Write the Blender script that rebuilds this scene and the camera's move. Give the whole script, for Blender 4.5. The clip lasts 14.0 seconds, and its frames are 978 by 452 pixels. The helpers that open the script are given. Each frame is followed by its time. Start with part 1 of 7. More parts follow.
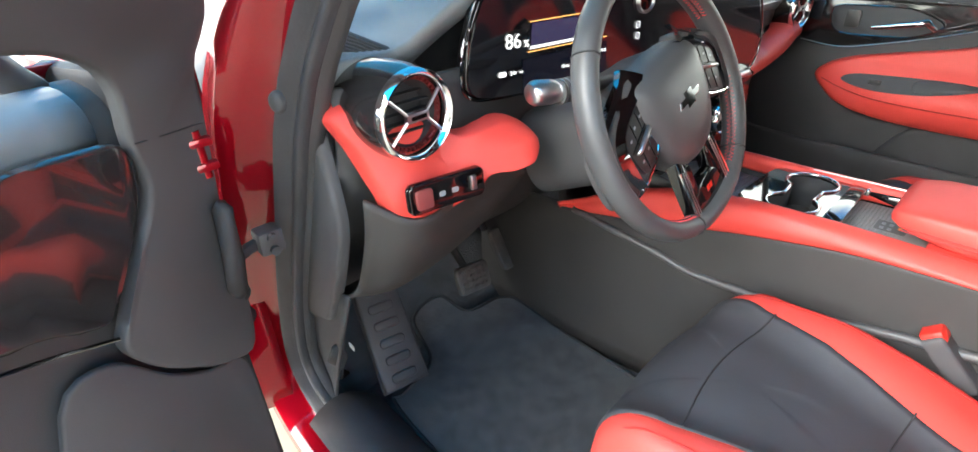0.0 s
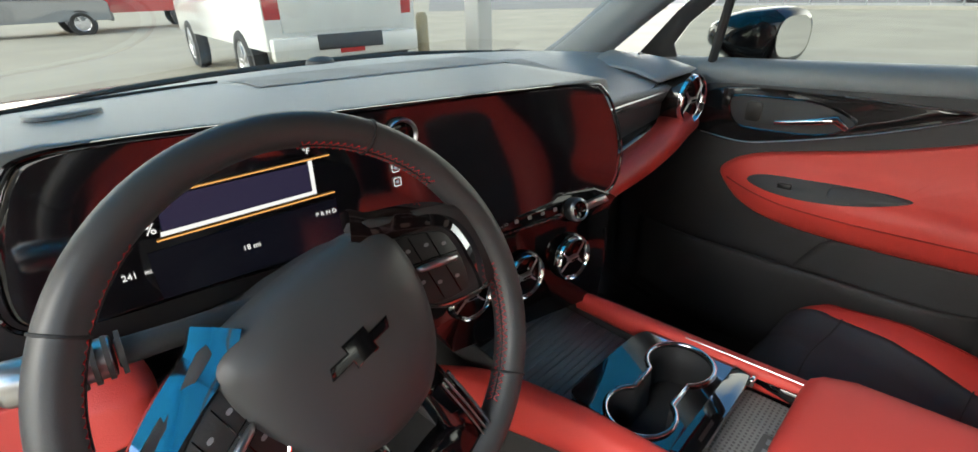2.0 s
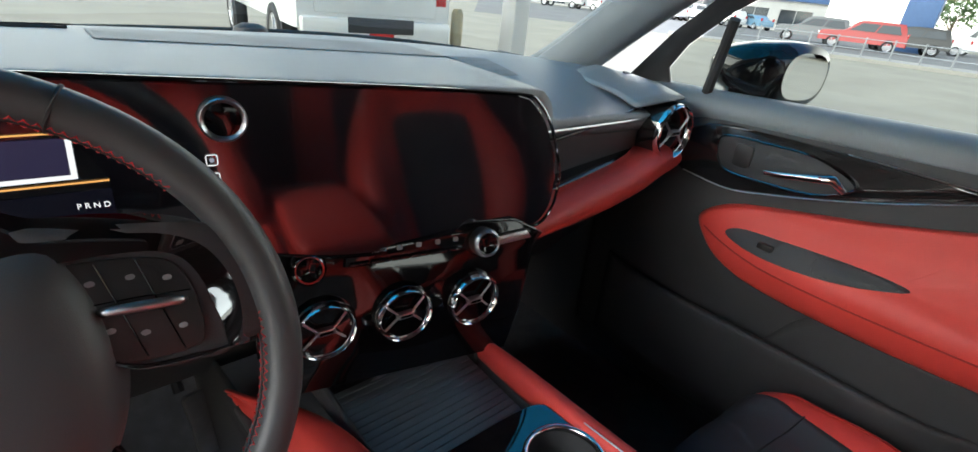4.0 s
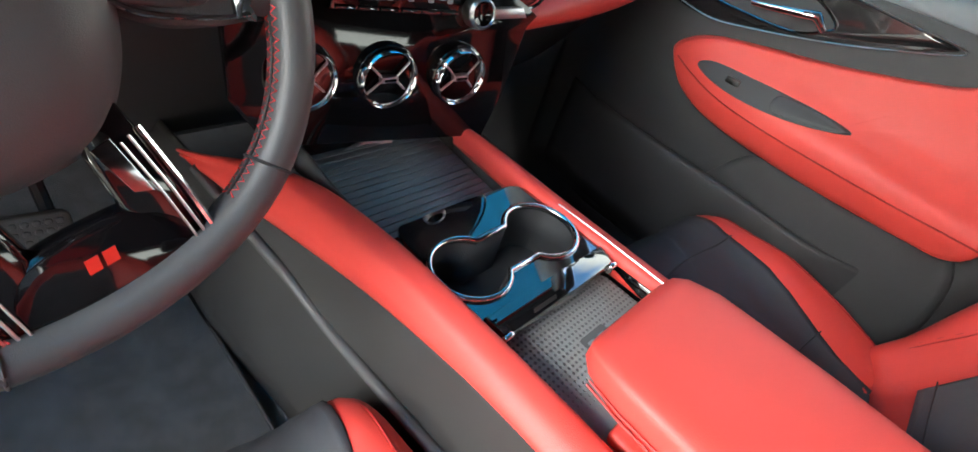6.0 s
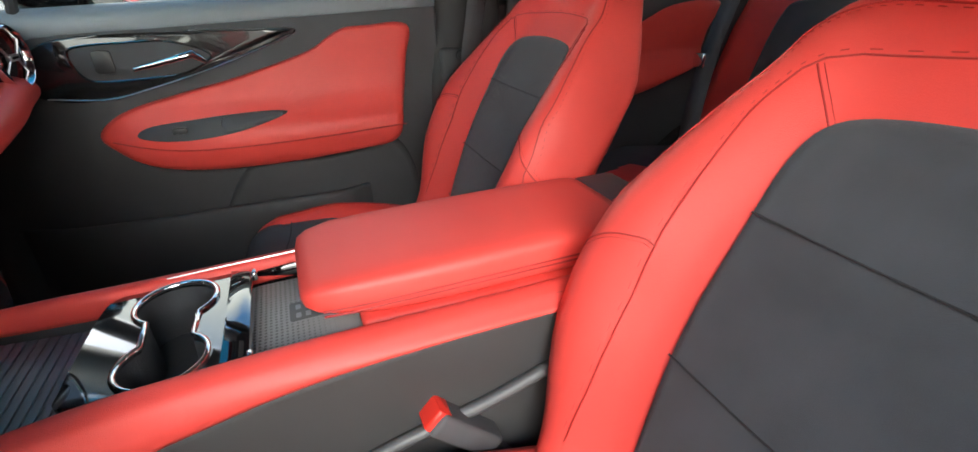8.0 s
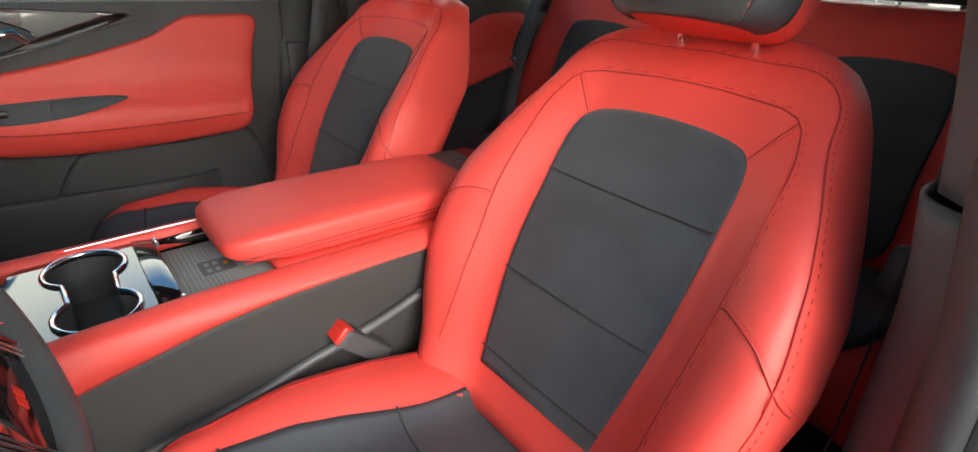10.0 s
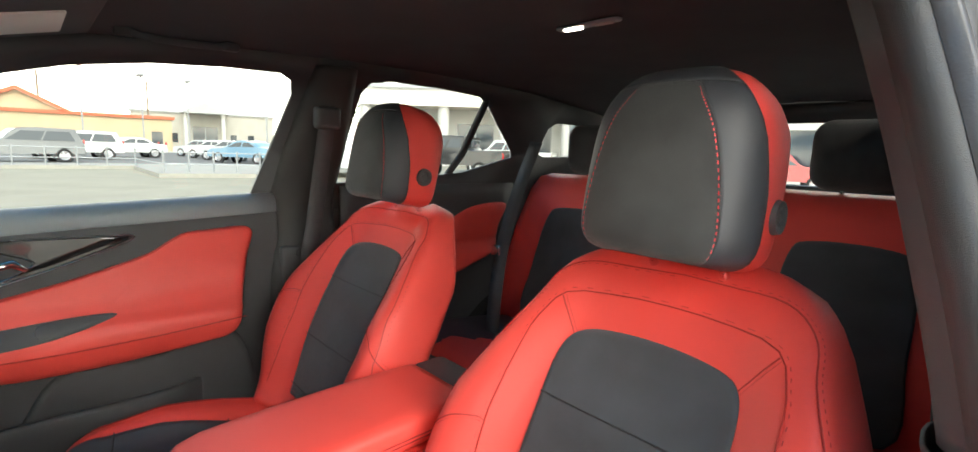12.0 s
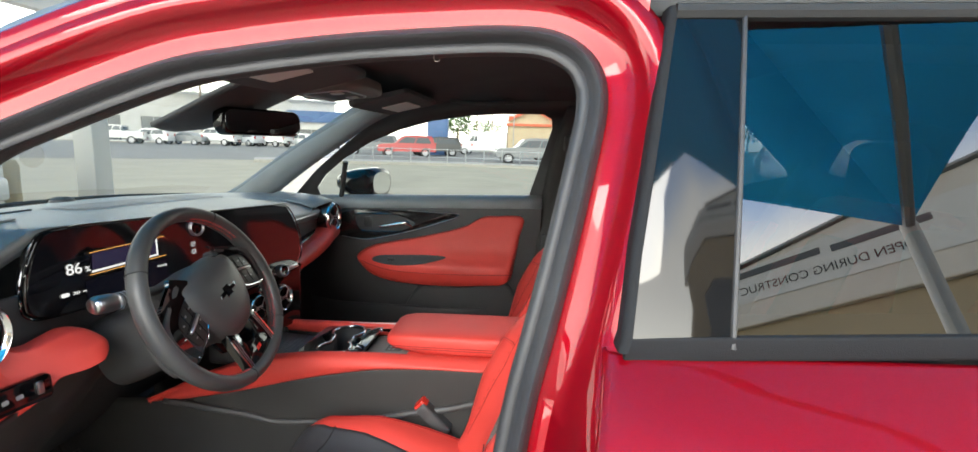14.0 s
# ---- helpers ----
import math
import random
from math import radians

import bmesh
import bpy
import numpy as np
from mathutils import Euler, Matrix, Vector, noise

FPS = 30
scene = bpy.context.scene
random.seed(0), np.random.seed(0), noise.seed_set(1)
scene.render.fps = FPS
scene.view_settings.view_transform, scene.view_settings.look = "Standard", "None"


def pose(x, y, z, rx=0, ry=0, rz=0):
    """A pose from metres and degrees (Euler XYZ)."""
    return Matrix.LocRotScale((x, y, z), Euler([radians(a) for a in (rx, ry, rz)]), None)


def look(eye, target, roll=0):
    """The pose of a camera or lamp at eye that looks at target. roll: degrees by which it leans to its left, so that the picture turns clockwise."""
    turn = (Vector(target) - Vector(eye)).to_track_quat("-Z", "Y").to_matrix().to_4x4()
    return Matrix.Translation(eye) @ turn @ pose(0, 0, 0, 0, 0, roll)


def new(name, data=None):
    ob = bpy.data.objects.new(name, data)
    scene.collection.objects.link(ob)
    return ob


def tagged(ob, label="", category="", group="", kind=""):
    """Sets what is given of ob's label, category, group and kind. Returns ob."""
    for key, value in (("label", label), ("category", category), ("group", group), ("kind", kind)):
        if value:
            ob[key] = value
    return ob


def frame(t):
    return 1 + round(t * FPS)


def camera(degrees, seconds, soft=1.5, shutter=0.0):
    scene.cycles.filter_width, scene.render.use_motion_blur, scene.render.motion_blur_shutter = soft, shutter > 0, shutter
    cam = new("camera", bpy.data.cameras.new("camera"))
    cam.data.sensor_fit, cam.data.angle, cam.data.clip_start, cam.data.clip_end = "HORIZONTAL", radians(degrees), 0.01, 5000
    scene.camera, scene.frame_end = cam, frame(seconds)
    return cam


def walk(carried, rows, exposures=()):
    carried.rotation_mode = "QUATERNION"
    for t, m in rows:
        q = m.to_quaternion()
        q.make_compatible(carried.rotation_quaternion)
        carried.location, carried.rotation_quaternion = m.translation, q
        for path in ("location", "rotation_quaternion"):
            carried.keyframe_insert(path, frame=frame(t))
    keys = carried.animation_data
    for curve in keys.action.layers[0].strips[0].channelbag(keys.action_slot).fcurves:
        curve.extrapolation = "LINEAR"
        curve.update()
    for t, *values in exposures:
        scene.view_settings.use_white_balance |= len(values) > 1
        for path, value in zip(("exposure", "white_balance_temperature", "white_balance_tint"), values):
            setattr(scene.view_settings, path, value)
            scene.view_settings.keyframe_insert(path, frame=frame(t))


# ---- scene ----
cam = camera(88.6, 14.0)
PATH = [
    (0, (-0.984, -0.271, 1.223), (-0.047, 0.733, 0.403), -1.0),
    (0.5, (-0.915, -0.266, 1.235), (0.008, 0.721, 0.379), -2.4),
    (1, (-0.801, -0.278, 1.247), (0.171, 0.696, 0.430), -2.6),
    (1.5, (-0.681, -0.275, 1.268), (0.324, 0.714, 0.511), -2.5),
    (2, (-0.506, -0.259, 1.268), (0.519, 0.754, 0.573), -1.4),
    (2.2, (-0.450, -0.250, 1.262), (0.588, 0.759, 0.579), -0.4),
    (4.3, (-0.289, -0.275, 1.236), (0.687, 0.777, 0.529), 7.7),
    (4.5, (-0.291, -0.271, 1.229), (0.677, 0.759, 0.479), 9.3),
    (5, (-0.292, -0.270, 1.201), (0.661, 0.685, 0.340), 13.9),
    (5.5, (-0.314, -0.252, 1.169), (0.650, 0.585, 0.205), 18.0),
    (6, (-0.352, -0.263, 1.149), (0.676, 0.404, 0.120), 20.1),
    (6.5, (-0.384, -0.269, 1.144), (0.791, 0.200, 0.164), 15.0),
    (7, (-0.429, -0.234, 1.177), (0.929, -0.129, 0.339), 5.6),
    (7.5, (-0.524, -0.228, 1.192), (0.873, -0.454, 0.447), -2.1),
    (8, (-0.539, -0.232, 1.123), (0.804, -0.750, 0.425), -1.3),
    (8.5, (-0.555, -0.162, 1.102), (0.698, -0.897, 0.431), -0.5),
    (8.7, (-0.565, -0.117, 1.110), (0.644, -0.899, 0.412), 0.4),
    (10.8, (-0.733, -0.078, 1.219), (0.286, -1.166, 0.636), 4.8),
    (11, (-0.733, -0.087, 1.238), (0.294, -1.198, 0.718), 4.4),
    (11.5, (-0.701, -0.097, 1.259), (0.351, -1.242, 0.885), 3.3),
    (12, (-0.672, -0.092, 1.259), (0.488, -1.169, 1.026), 1.9),
    (12.5, (-0.654, -0.172, 1.296), (0.644, -1.097, 1.154), 0.4),
    (13, (-0.735, -0.297, 1.321), (0.698, -0.995, 1.194), -0.4),
    (13.5, (-0.929, -0.362, 1.358), (0.627, -0.699, 1.203), -0.3),
    (13.8, (-1.107, -0.439, 1.349), (0.477, -0.488, 1.131), 0.2),
    (14, (-1.246, -0.562, 1.328), (0.327, -0.426, 1.067), 1.9),
]
EXPOSURE = [(0, 3.85, 6900, 6), (1.0, 3.65, 7000, 6), (1.5, 3.3, 7200, 6), (2.2, 2.75, 7300, 6), (4.3, 2.95, 6800, 6), (4.9, 3.5, 6900, 6), (5.5, 3.80, 6900, 6), (6.5, 3.83, 6900, 6), (7.2, 3.70, 7000, 6), (8.0, 3.25, 7000, 6), (8.7, 3.15, 7000, 6), (10.8, 3.20, 7500, 6), (11.6, 3.18, 7500, 6), (12.5, 3.34, 7400, 6), (13.0, 3.34, 7200, 6), (13.5, 3.02, 7200, 6), (14.0, 2.78, 7200, 6)]
walk(cam, [(t, look(eye, target, roll)) for t, eye, target, roll in PATH], EXPOSURE)

# ---------------------------------------------------------------- light
world = bpy.data.worlds.new("sky")
scene.world = world
world.use_nodes = True
wn = world.node_tree.nodes
sky = wn.new("ShaderNodeTexSky")
sky.sky_type = "NISHITA"
sky.sun_disc = False
sky.sun_elevation, sky.sun_rotation = radians(45), radians(285)
sky.air_density, sky.dust_density, sky.ozone_density = 1.0, 0.3, 1.0
# broken cloud: the sky's own colour high up, pale cloud low down and in patches
links = world.node_tree.links
blue, pale = wn.new("ShaderNodeHueSaturation"), wn.new("ShaderNodeHueSaturation")
blue.inputs["Saturation"].default_value, blue.inputs["Value"].default_value = 1.25, 0.85
pale.inputs["Saturation"].default_value, pale.inputs["Value"].default_value = 0.12, 1.0
co, sep, nz, hi, add, ramp, mix = (wn.new(k) for k in ("ShaderNodeTexCoord", "ShaderNodeSeparateXYZ", "ShaderNodeTexNoise", "ShaderNodeMapRange", "ShaderNodeMath", "ShaderNodeMapRange", "ShaderNodeMix"))
nz.inputs["Scale"].default_value, nz.inputs["Detail"].default_value = 2.2, 7
hi.inputs["From Min"].default_value, hi.inputs["From Max"].default_value = 0.18, 0.60
hi.inputs["To Min"].default_value, hi.inputs["To Max"].default_value = 0.55, -0.25
ramp.inputs["From Min"].default_value, ramp.inputs["From Max"].default_value = 0.22, 0.58
mix.data_type = "RGBA"
links.new(co.outputs["Generated"], sep.inputs[0])
links.new(co.outputs["Generated"], nz.inputs["Vector"])
links.new(sep.outputs["Z"], hi.inputs["Value"])
links.new(nz.outputs["Fac"], add.inputs[0])
links.new(hi.outputs["Result"], add.inputs[1])
links.new(add.outputs[0], ramp.inputs["Value"])
links.new(sky.outputs[0], blue.inputs["Color"])
links.new(sky.outputs[0], pale.inputs["Color"])
links.new(ramp.outputs["Result"], mix.inputs["Factor"])
links.new(blue.outputs[0], mix.inputs["A"])
links.new(pale.outputs[0], mix.inputs["B"])
links.new(mix.outputs["Result"], wn["Background"].inputs[0])
wn["Background"].inputs[1].default_value = 0.15
sun = new("sun", bpy.data.lights.new("sun", "SUN"))
sun.data.energy, sun.data.angle, sun.data.color = 0.9, radians(45), (1.0, 0.98, 0.95)
sun.matrix_world = look((0, 0, 0), (0.68, -0.18, -0.71))


# ---------------------------------------------------------------- materials
def mat(name, color, rough=0.5, metal=0.0, grain=0.0, scale=400.0, vary=0.0, vscale=8.0, coat=0.0, spec=0.5, sheen=0.0, rvary=0.0):
    """A principled surface with two scales of variation: fine grain in the relief, broad wear in colour and gloss."""
    m = bpy.data.materials.new(name)
    m.use_nodes = True
    t, b = m.node_tree, m.node_tree.nodes["Principled BSDF"]
    b.inputs["Base Color"].default_value = (*color, 1)
    b.inputs["Roughness"].default_value = rough
    b.inputs["Metallic"].default_value = metal
    b.inputs["Coat Weight"].default_value = coat
    b.inputs["Coat Roughness"].default_value = 0.03
    b.inputs["Specular IOR Level"].default_value = spec
    b.inputs["Sheen Weight"].default_value = sheen
    co = t.nodes.new("ShaderNodeTexCoord")
    if vary or rvary:
        n = t.nodes.new("ShaderNodeTexNoise")
        n.inputs["Scale"].default_value, n.inputs["Detail"].default_value = vscale, 6
        t.links.new(co.outputs["Object"], n.inputs["Vector"])
        if vary:
            r = t.nodes.new("ShaderNodeValToRGB")
            r.color_ramp.elements[0].position, r.color_ramp.elements[1].position = 0.3, 0.75
            r.color_ramp.elements[0].color = (*[c * (1 - vary) for c in color], 1)
            r.color_ramp.elements[1].color = (*[min(1, c * (1 + vary)) for c in color], 1)
            t.links.new(n.outputs["Fac"], r.inputs["Fac"])
            t.links.new(r.outputs["Color"], b.inputs["Base Color"])
        if rvary:
            q = t.nodes.new("ShaderNodeMapRange")
            q.inputs["To Min"].default_value, q.inputs["To Max"].default_value = rough - rvary, rough + rvary
            t.links.new(n.outputs["Fac"], q.inputs["Value"])
            t.links.new(q.outputs["Result"], b.inputs["Roughness"])
    if grain:
        n2 = t.nodes.new("ShaderNodeTexNoise")
        n2.inputs["Scale"].default_value, n2.inputs["Detail"].default_value = scale, 3
        t.links.new(co.outputs["Object"], n2.inputs["Vector"])
        bp = t.nodes.new("ShaderNodeBump")
        bp.inputs["Strength"].default_value, bp.inputs["Distance"].default_value = grain, 0.002
        t.links.new(n2.outputs["Fac"], bp.inputs["Height"])
        t.links.new(bp.outputs["Normal"], b.inputs["Normal"])
    return m


def weave(m, scale, depth, dark=0.4):
    """Adds a regular field of small pits (perforation or a woven grid) to a material."""
    t, b = m.node_tree, m.node_tree.nodes["Principled BSDF"]
    co = t.nodes.new("ShaderNodeTexCoord")
    v = t.nodes.new("ShaderNodeTexVoronoi")
    v.inputs["Scale"].default_value, v.inputs["Randomness"].default_value = scale, 0.0
    t.links.new(co.outputs["Object"], v.inputs["Vector"])
    r = t.nodes.new("ShaderNodeMapRange")
    r.inputs["From Min"].default_value, r.inputs["From Max"].default_value = 0.18, 0.34
    t.links.new(v.outputs["Distance"], r.inputs["Value"])
    bp = t.nodes.new("ShaderNodeBump")
    bp.inputs["Strength"].default_value, bp.inputs["Distance"].default_value = depth, 0.002
    t.links.new(r.outputs["Result"], bp.inputs["Height"])
    t.links.new(bp.outputs["Normal"], b.inputs["Normal"])
    mx = t.nodes.new("ShaderNodeMix")
    mx.data_type = "RGBA"
    col = b.inputs["Base Color"]
    if col.is_linked:
        t.links.new(col.links[0].from_socket, mx.inputs["B"])
    else:
        mx.inputs["B"].default_value = col.default_value
    mx.inputs["A"].default_value = (*[c * dark for c in col.default_value[:3]], 1)
    t.links.new(r.outputs["Result"], mx.inputs["Factor"])
    t.links.new(mx.outputs["Result"], col)
    return m


def glow(name, color, strength):
    m = mat(name, (0.01, 0.01, 0.01), 0.2)
    b = m.node_tree.nodes["Principled BSDF"]
    b.inputs["Emission Color"].default_value, b.inputs["Emission Strength"].default_value = (*color, 1), strength
    return m


def glass(name, tint, rough=0.0, reflect=0.06):
    """A thin pane: mostly clear, with a mirror share that grows at grazing view."""
    m = bpy.data.materials.new(name)
    m.use_nodes = True
    t = m.node_tree
    out = t.nodes["Material Output"]
    t.nodes.remove(t.nodes["Principled BSDF"])
    a, g, mix, f, p = (t.nodes.new(k) for k in ("ShaderNodeBsdfTransparent", "ShaderNodeBsdfGlossy", "ShaderNodeMixShader", "ShaderNodeLayerWeight", "ShaderNodeMath"))
    a.inputs[0].default_value = (*tint, 1)
    g.inputs["Roughness"].default_value = rough
    p.operation = "POWER"
    p.inputs[1].default_value = 4.0
    q = t.nodes.new("ShaderNodeMapRange")
    q.inputs["To Min"].default_value, q.inputs["To Max"].default_value = reflect, 0.9
    t.links.new(f.outputs["Facing"], p.inputs[0])
    t.links.new(p.outputs[0], q.inputs["Value"])
    t.links.new(q.outputs["Result"], mix.inputs[0])
    t.links.new(a.outputs[0], mix.inputs[1])
    t.links.new(g.outputs[0], mix.inputs[2])
    t.links.new(mix.outputs[0], out.inputs[0])
    return m


GREYBLACK = mat("grey_black_trim", (0.062, 0.064, 0.070), 0.5, grain=0.2, scale=900, vary=0.08, rvary=0.04)
RED = mat("red_leather", (0.74, 0.068, 0.056), 0.45, spec=0.4, grain=0.2, scale=900, vary=0.07, vscale=5, rvary=0.05)
REDSEAM = mat("dark_red_seam", (0.40, 0.018, 0.016), 0.6)
REDTHREAD = mat("red_thread", (0.72, 0.05, 0.06), 0.7)
SUEDE = mat("charcoal_suede_insert", (0.044, 0.047, 0.054), 0.85, grain=0.4, scale=1300, vary=0.22, vscale=14, sheen=0.2)
SUEDEPLAIN = mat("charcoal_suede", (0.026, 0.027, 0.028), 0.9, grain=0.5, scale=1500, vary=0.4, vscale=16, sheen=0.14)
DARKHIDE = mat("dark_smooth_leather", (0.032, 0.035, 0.042), 0.55, grain=0.15, scale=1100, vary=0.12)
BLACKCLOTH = mat("black_woven_leather", (0.044, 0.047, 0.055), 0.6, grain=0.3, scale=900, vary=0.15)
PLASTIC = mat("black_grained_plastic", (0.050, 0.051, 0.055), 0.52, grain=0.35, scale=1100, vary=0.12, rvary=0.06)
# charcoal, with the canopy's pale blue sheen put into the base colour
SOFTTOP = mat("charcoal_soft_blue_sheen", (0.165, 0.190, 0.210), 0.38, spec=0.9, grain=0.35, scale=1300, vary=0.08, rvary=0.04)
SOFTBLACK = mat("black_soft_touch", (0.034, 0.033, 0.033), 0.6, grain=0.3, scale=1000, vary=0.15, rvary=0.05)
PIANO = mat("piano_black", (0.004, 0.004, 0.005), 0.06, spec=0.5, coat=0.3, vary=0.2)
CARBON = weave(mat("gloss_black_weave", (0.016, 0.015, 0.016), 0.14, coat=0.8), 420, 0.25, 0.5)
CHROME = mat("chrome", (0.82, 0.83, 0.85), 0.07, 1.0, rvary=0.02, vscale=40)
SATIN = mat("satin_silver", (0.55, 0.56, 0.58), 0.3, 1.0, rvary=0.04, vscale=60)
DARKCHROME = mat("dark_chrome", (0.16, 0.165, 0.18), 0.1, 1.0)
WHEELSKIN = mat("wheel_leather", (0.060, 0.062, 0.066), 0.40, grain=0.12, scale=1400, vary=0.1, rvary=0.05)
RUBBER = mat("grey_rubber_seal", (0.040, 0.041, 0.047), 0.44, spec=0.4, grain=0.2, scale=300, vary=0.15, vscale=20)
BLACKRUBBER = mat("black_rubber", (0.030, 0.031, 0.034), 0.62, spec=0.3, grain=0.3, scale=500)
MATTBLACK = mat("matt_black_trim", (0.014, 0.015, 0.018), 0.7, spec=0.2, grain=0.2, scale=700)
CARPET = mat("black_carpet", (0.055, 0.058, 0.064), 0.95, grain=1.0, scale=1600, vary=0.35, vscale=30, sheen=0.2)
HEADLINER = mat("black_headliner_cloth", (0.085, 0.088, 0.094), 0.95, grain=0.5, scale=1800, vary=0.1)
PAINT = mat("red_car_paint", (0.27, 0.0022, 0.010), 0.42, metal=0.45, spec=0.0, coat=1.0, vary=0.06, vscale=900)
KEYSATIN = mat("satin_black_keys", (0.020, 0.020, 0.021), 0.38, grain=0.1, vary=0.08)
BANDCHROME = mat("smoked_chrome", (0.26, 0.27, 0.29), 0.05, 1.0, rvary=0.02, vscale=50)
SCREEN = mat("dark_glass_screen", (0.008, 0.008, 0.011), 0.07, spec=0.7)
CUPGLOSS = mat("gloss_black_panel", (0.004, 0.004, 0.005), 0.04, spec=1.0, coat=1.0, vary=0.2)
for m_, ior in ((SCREEN, 1.85), (CUPGLOSS, 1.75)):
    m_.node_tree.nodes["Principled BSDF"].inputs["IOR"].default_value = ior
PEDAL = mat("worn_pedal_rubber", (0.095, 0.092, 0.090), 0.6, grain=0.3, scale=600, vary=0.2, vscale=40)
BELT = mat("grey_black_webbing", (0.066, 0.068, 0.074), 0.8, grain=0.6, scale=700, vary=0.15)
GREYTRIM = mat("grey_trim_plastic", (0.075, 0.075, 0.078), .45, grain=.2, vary=.06)
MIRROR = mat("mirror", (0.9, 0.9, 0.9), 0.01, 1.0)
# clear panes tinted darker than real glass to hold down the outdoor brightness
CLEAR = glass("dimmed_clear_glass", (0.55, 0.58, 0.56), reflect=0.03)
SIDEGLASS = glass("dimmed_side_glass", (0.46, 0.49, 0.475), reflect=0.03)
TINT = glass("tinted_glass", (0.05, 0.065, 0.08), reflect=0.16)
VANITY = mat("frosted_lens", (0.75, 0.73, 0.68), 0.4, vary=0.03)
ICONS = mat("grey_print", (0.26, 0.27, 0.28), 0.5)
REDPLASTIC = mat("red_plastic", (0.65, 0.03, 0.02), 0.3, vary=0.05)
SCREENBLUE = glow("screen_blue", (0.14, 0.12, 0.32), 0.024)
SCREENWHITE = glow("screen_white", (0.9, 0.93, 1.0), 0.15)
SCREENORANGE = glow("screen_orange", (1.0, 0.5, 0.16), 0.14)
SCREENDIM = glow("screen_pale", (0.5, 0.55, 0.7), 0.08)
LAMPGLOW = glow("lamp_lens_lit", (1.0, 0.97, 0.9), 1.5)
CONCRETE = mat("pale_concrete", (0.25, 0.228, 0.172), 0.85, grain=0.3, scale=60, vary=0.13, vscale=0.7)
WHITEWALL = mat("white_render", (0.46, 0.45, 0.43), 0.8, grain=0.2, scale=40, vary=0.06, vscale=1.5)
CREAM = mat("cream_stucco", (0.44, 0.35, 0.23), 0.85, grain=0.3, scale=30, vary=0.08, vscale=1.2)
TERRACOTTA = mat("red_trim_paint", (0.55, 0.12, 0.06), 0.7, vary=0.1)
BEIGE = mat("beige_panels", (0.36, 0.34, 0.30), 0.8, grain=0.2, scale=30, vary=0.08, vscale=1.0)
ROOFGREY = mat("grey_metal_roof", (0.32, 0.33, 0.33), 0.6, vary=0.1)
BLUEPANEL = mat("blue_panel", (0.05, 0.11, 0.24), 0.5, vary=0.1)
FARGLASS = mat("dark_window", (0.035, 0.045, 0.055), 0.08, spec=0.8)
GALV = mat("galvanised_steel", (0.30, 0.31, 0.32), 0.45, 0.6, vary=0.1, vscale=10)
WOODPOLE = mat("weathered_pole", (0.20, 0.15, 0.11), 0.9, vary=0.2)
LEAFMAT = mat("foliage", (0.07, 0.115, 0.04), 0.8, vary=0.4, vscale=3)
FABRIC = mat("blue_shade_fabric", (0.05, 0.36, 0.52), 0.7, grain=0.2, scale=200, vary=0.08, vscale=1.2)
# sunlit cloth lets part of the light through
ft = FABRIC.node_tree
tl_, mx_ = ft.nodes.new("ShaderNodeBsdfTranslucent"), ft.nodes.new("ShaderNodeMixShader")
tl_.inputs[0].default_value = (0.08, 0.58, 0.80, 1)
mx_.inputs[0].default_value = 0.55
ft.links.new(ft.nodes["Principled BSDF"].outputs[0], mx_.inputs[1])
ft.links.new(tl_.outputs[0], mx_.inputs[2])
ft.links.new(mx_.outputs[0], ft.nodes["Material Output"].inputs[0])
FASCIA = mat("fascia_panel", (0.68, 0.63, 0.56), 0.5, vary=0.04, vscale=2)
TYRE = mat("tyre_rubber", (0.018, 0.018, 0.018), 0.85, grain=0.4, scale=150)
ALLOY = mat("alloy_rim", (0.5, 0.5, 0.52), 0.3, 0.9)
TAIL = mat("red_lamp_lens", (0.45, 0.015, 0.015), 0.12, coat=0.5)


# ---------------------------------------------------------------- mesh helpers
def link(name, bm, material, parent=None, label="", smooth=True, solid=0.0, bevel=0.0, sub=0, angle=40):
    me = bpy.data.meshes.new(name)
    bmesh.ops.recalc_face_normals(bm, faces=bm.faces)
    bm.to_mesh(me)
    bm.free()
    me.materials.append(material)
    ob = new(name, me)
    if parent is not None:
        ob.parent = parent
    if label:
        ob["label"] = label
    if solid:
        s = ob.modifiers.new("thickness", "SOLIDIFY")
        s.thickness, s.offset = solid, 0
    if bevel:
        s = ob.modifiers.new("edges", "BEVEL")
        s.width, s.segments, s.limit_method, s.angle_limit = bevel, 2, "ANGLE", radians(35)
    if sub:
        s = ob.modifiers.new("round", "SUBSURF")
        s.levels = s.render_levels = sub
    if smooth:
        me.shade_smooth()
        if angle < 180:
            me.set_sharp_from_angle(angle=radians(angle))
    return ob


part = link


def thing(name, label, category, at=(0, 0, 0), group="", kind=""):
    ob = new(name)
    ob.empty_display_size = 0.05
    ob.location = at
    return tagged(ob, label, category, group, kind)


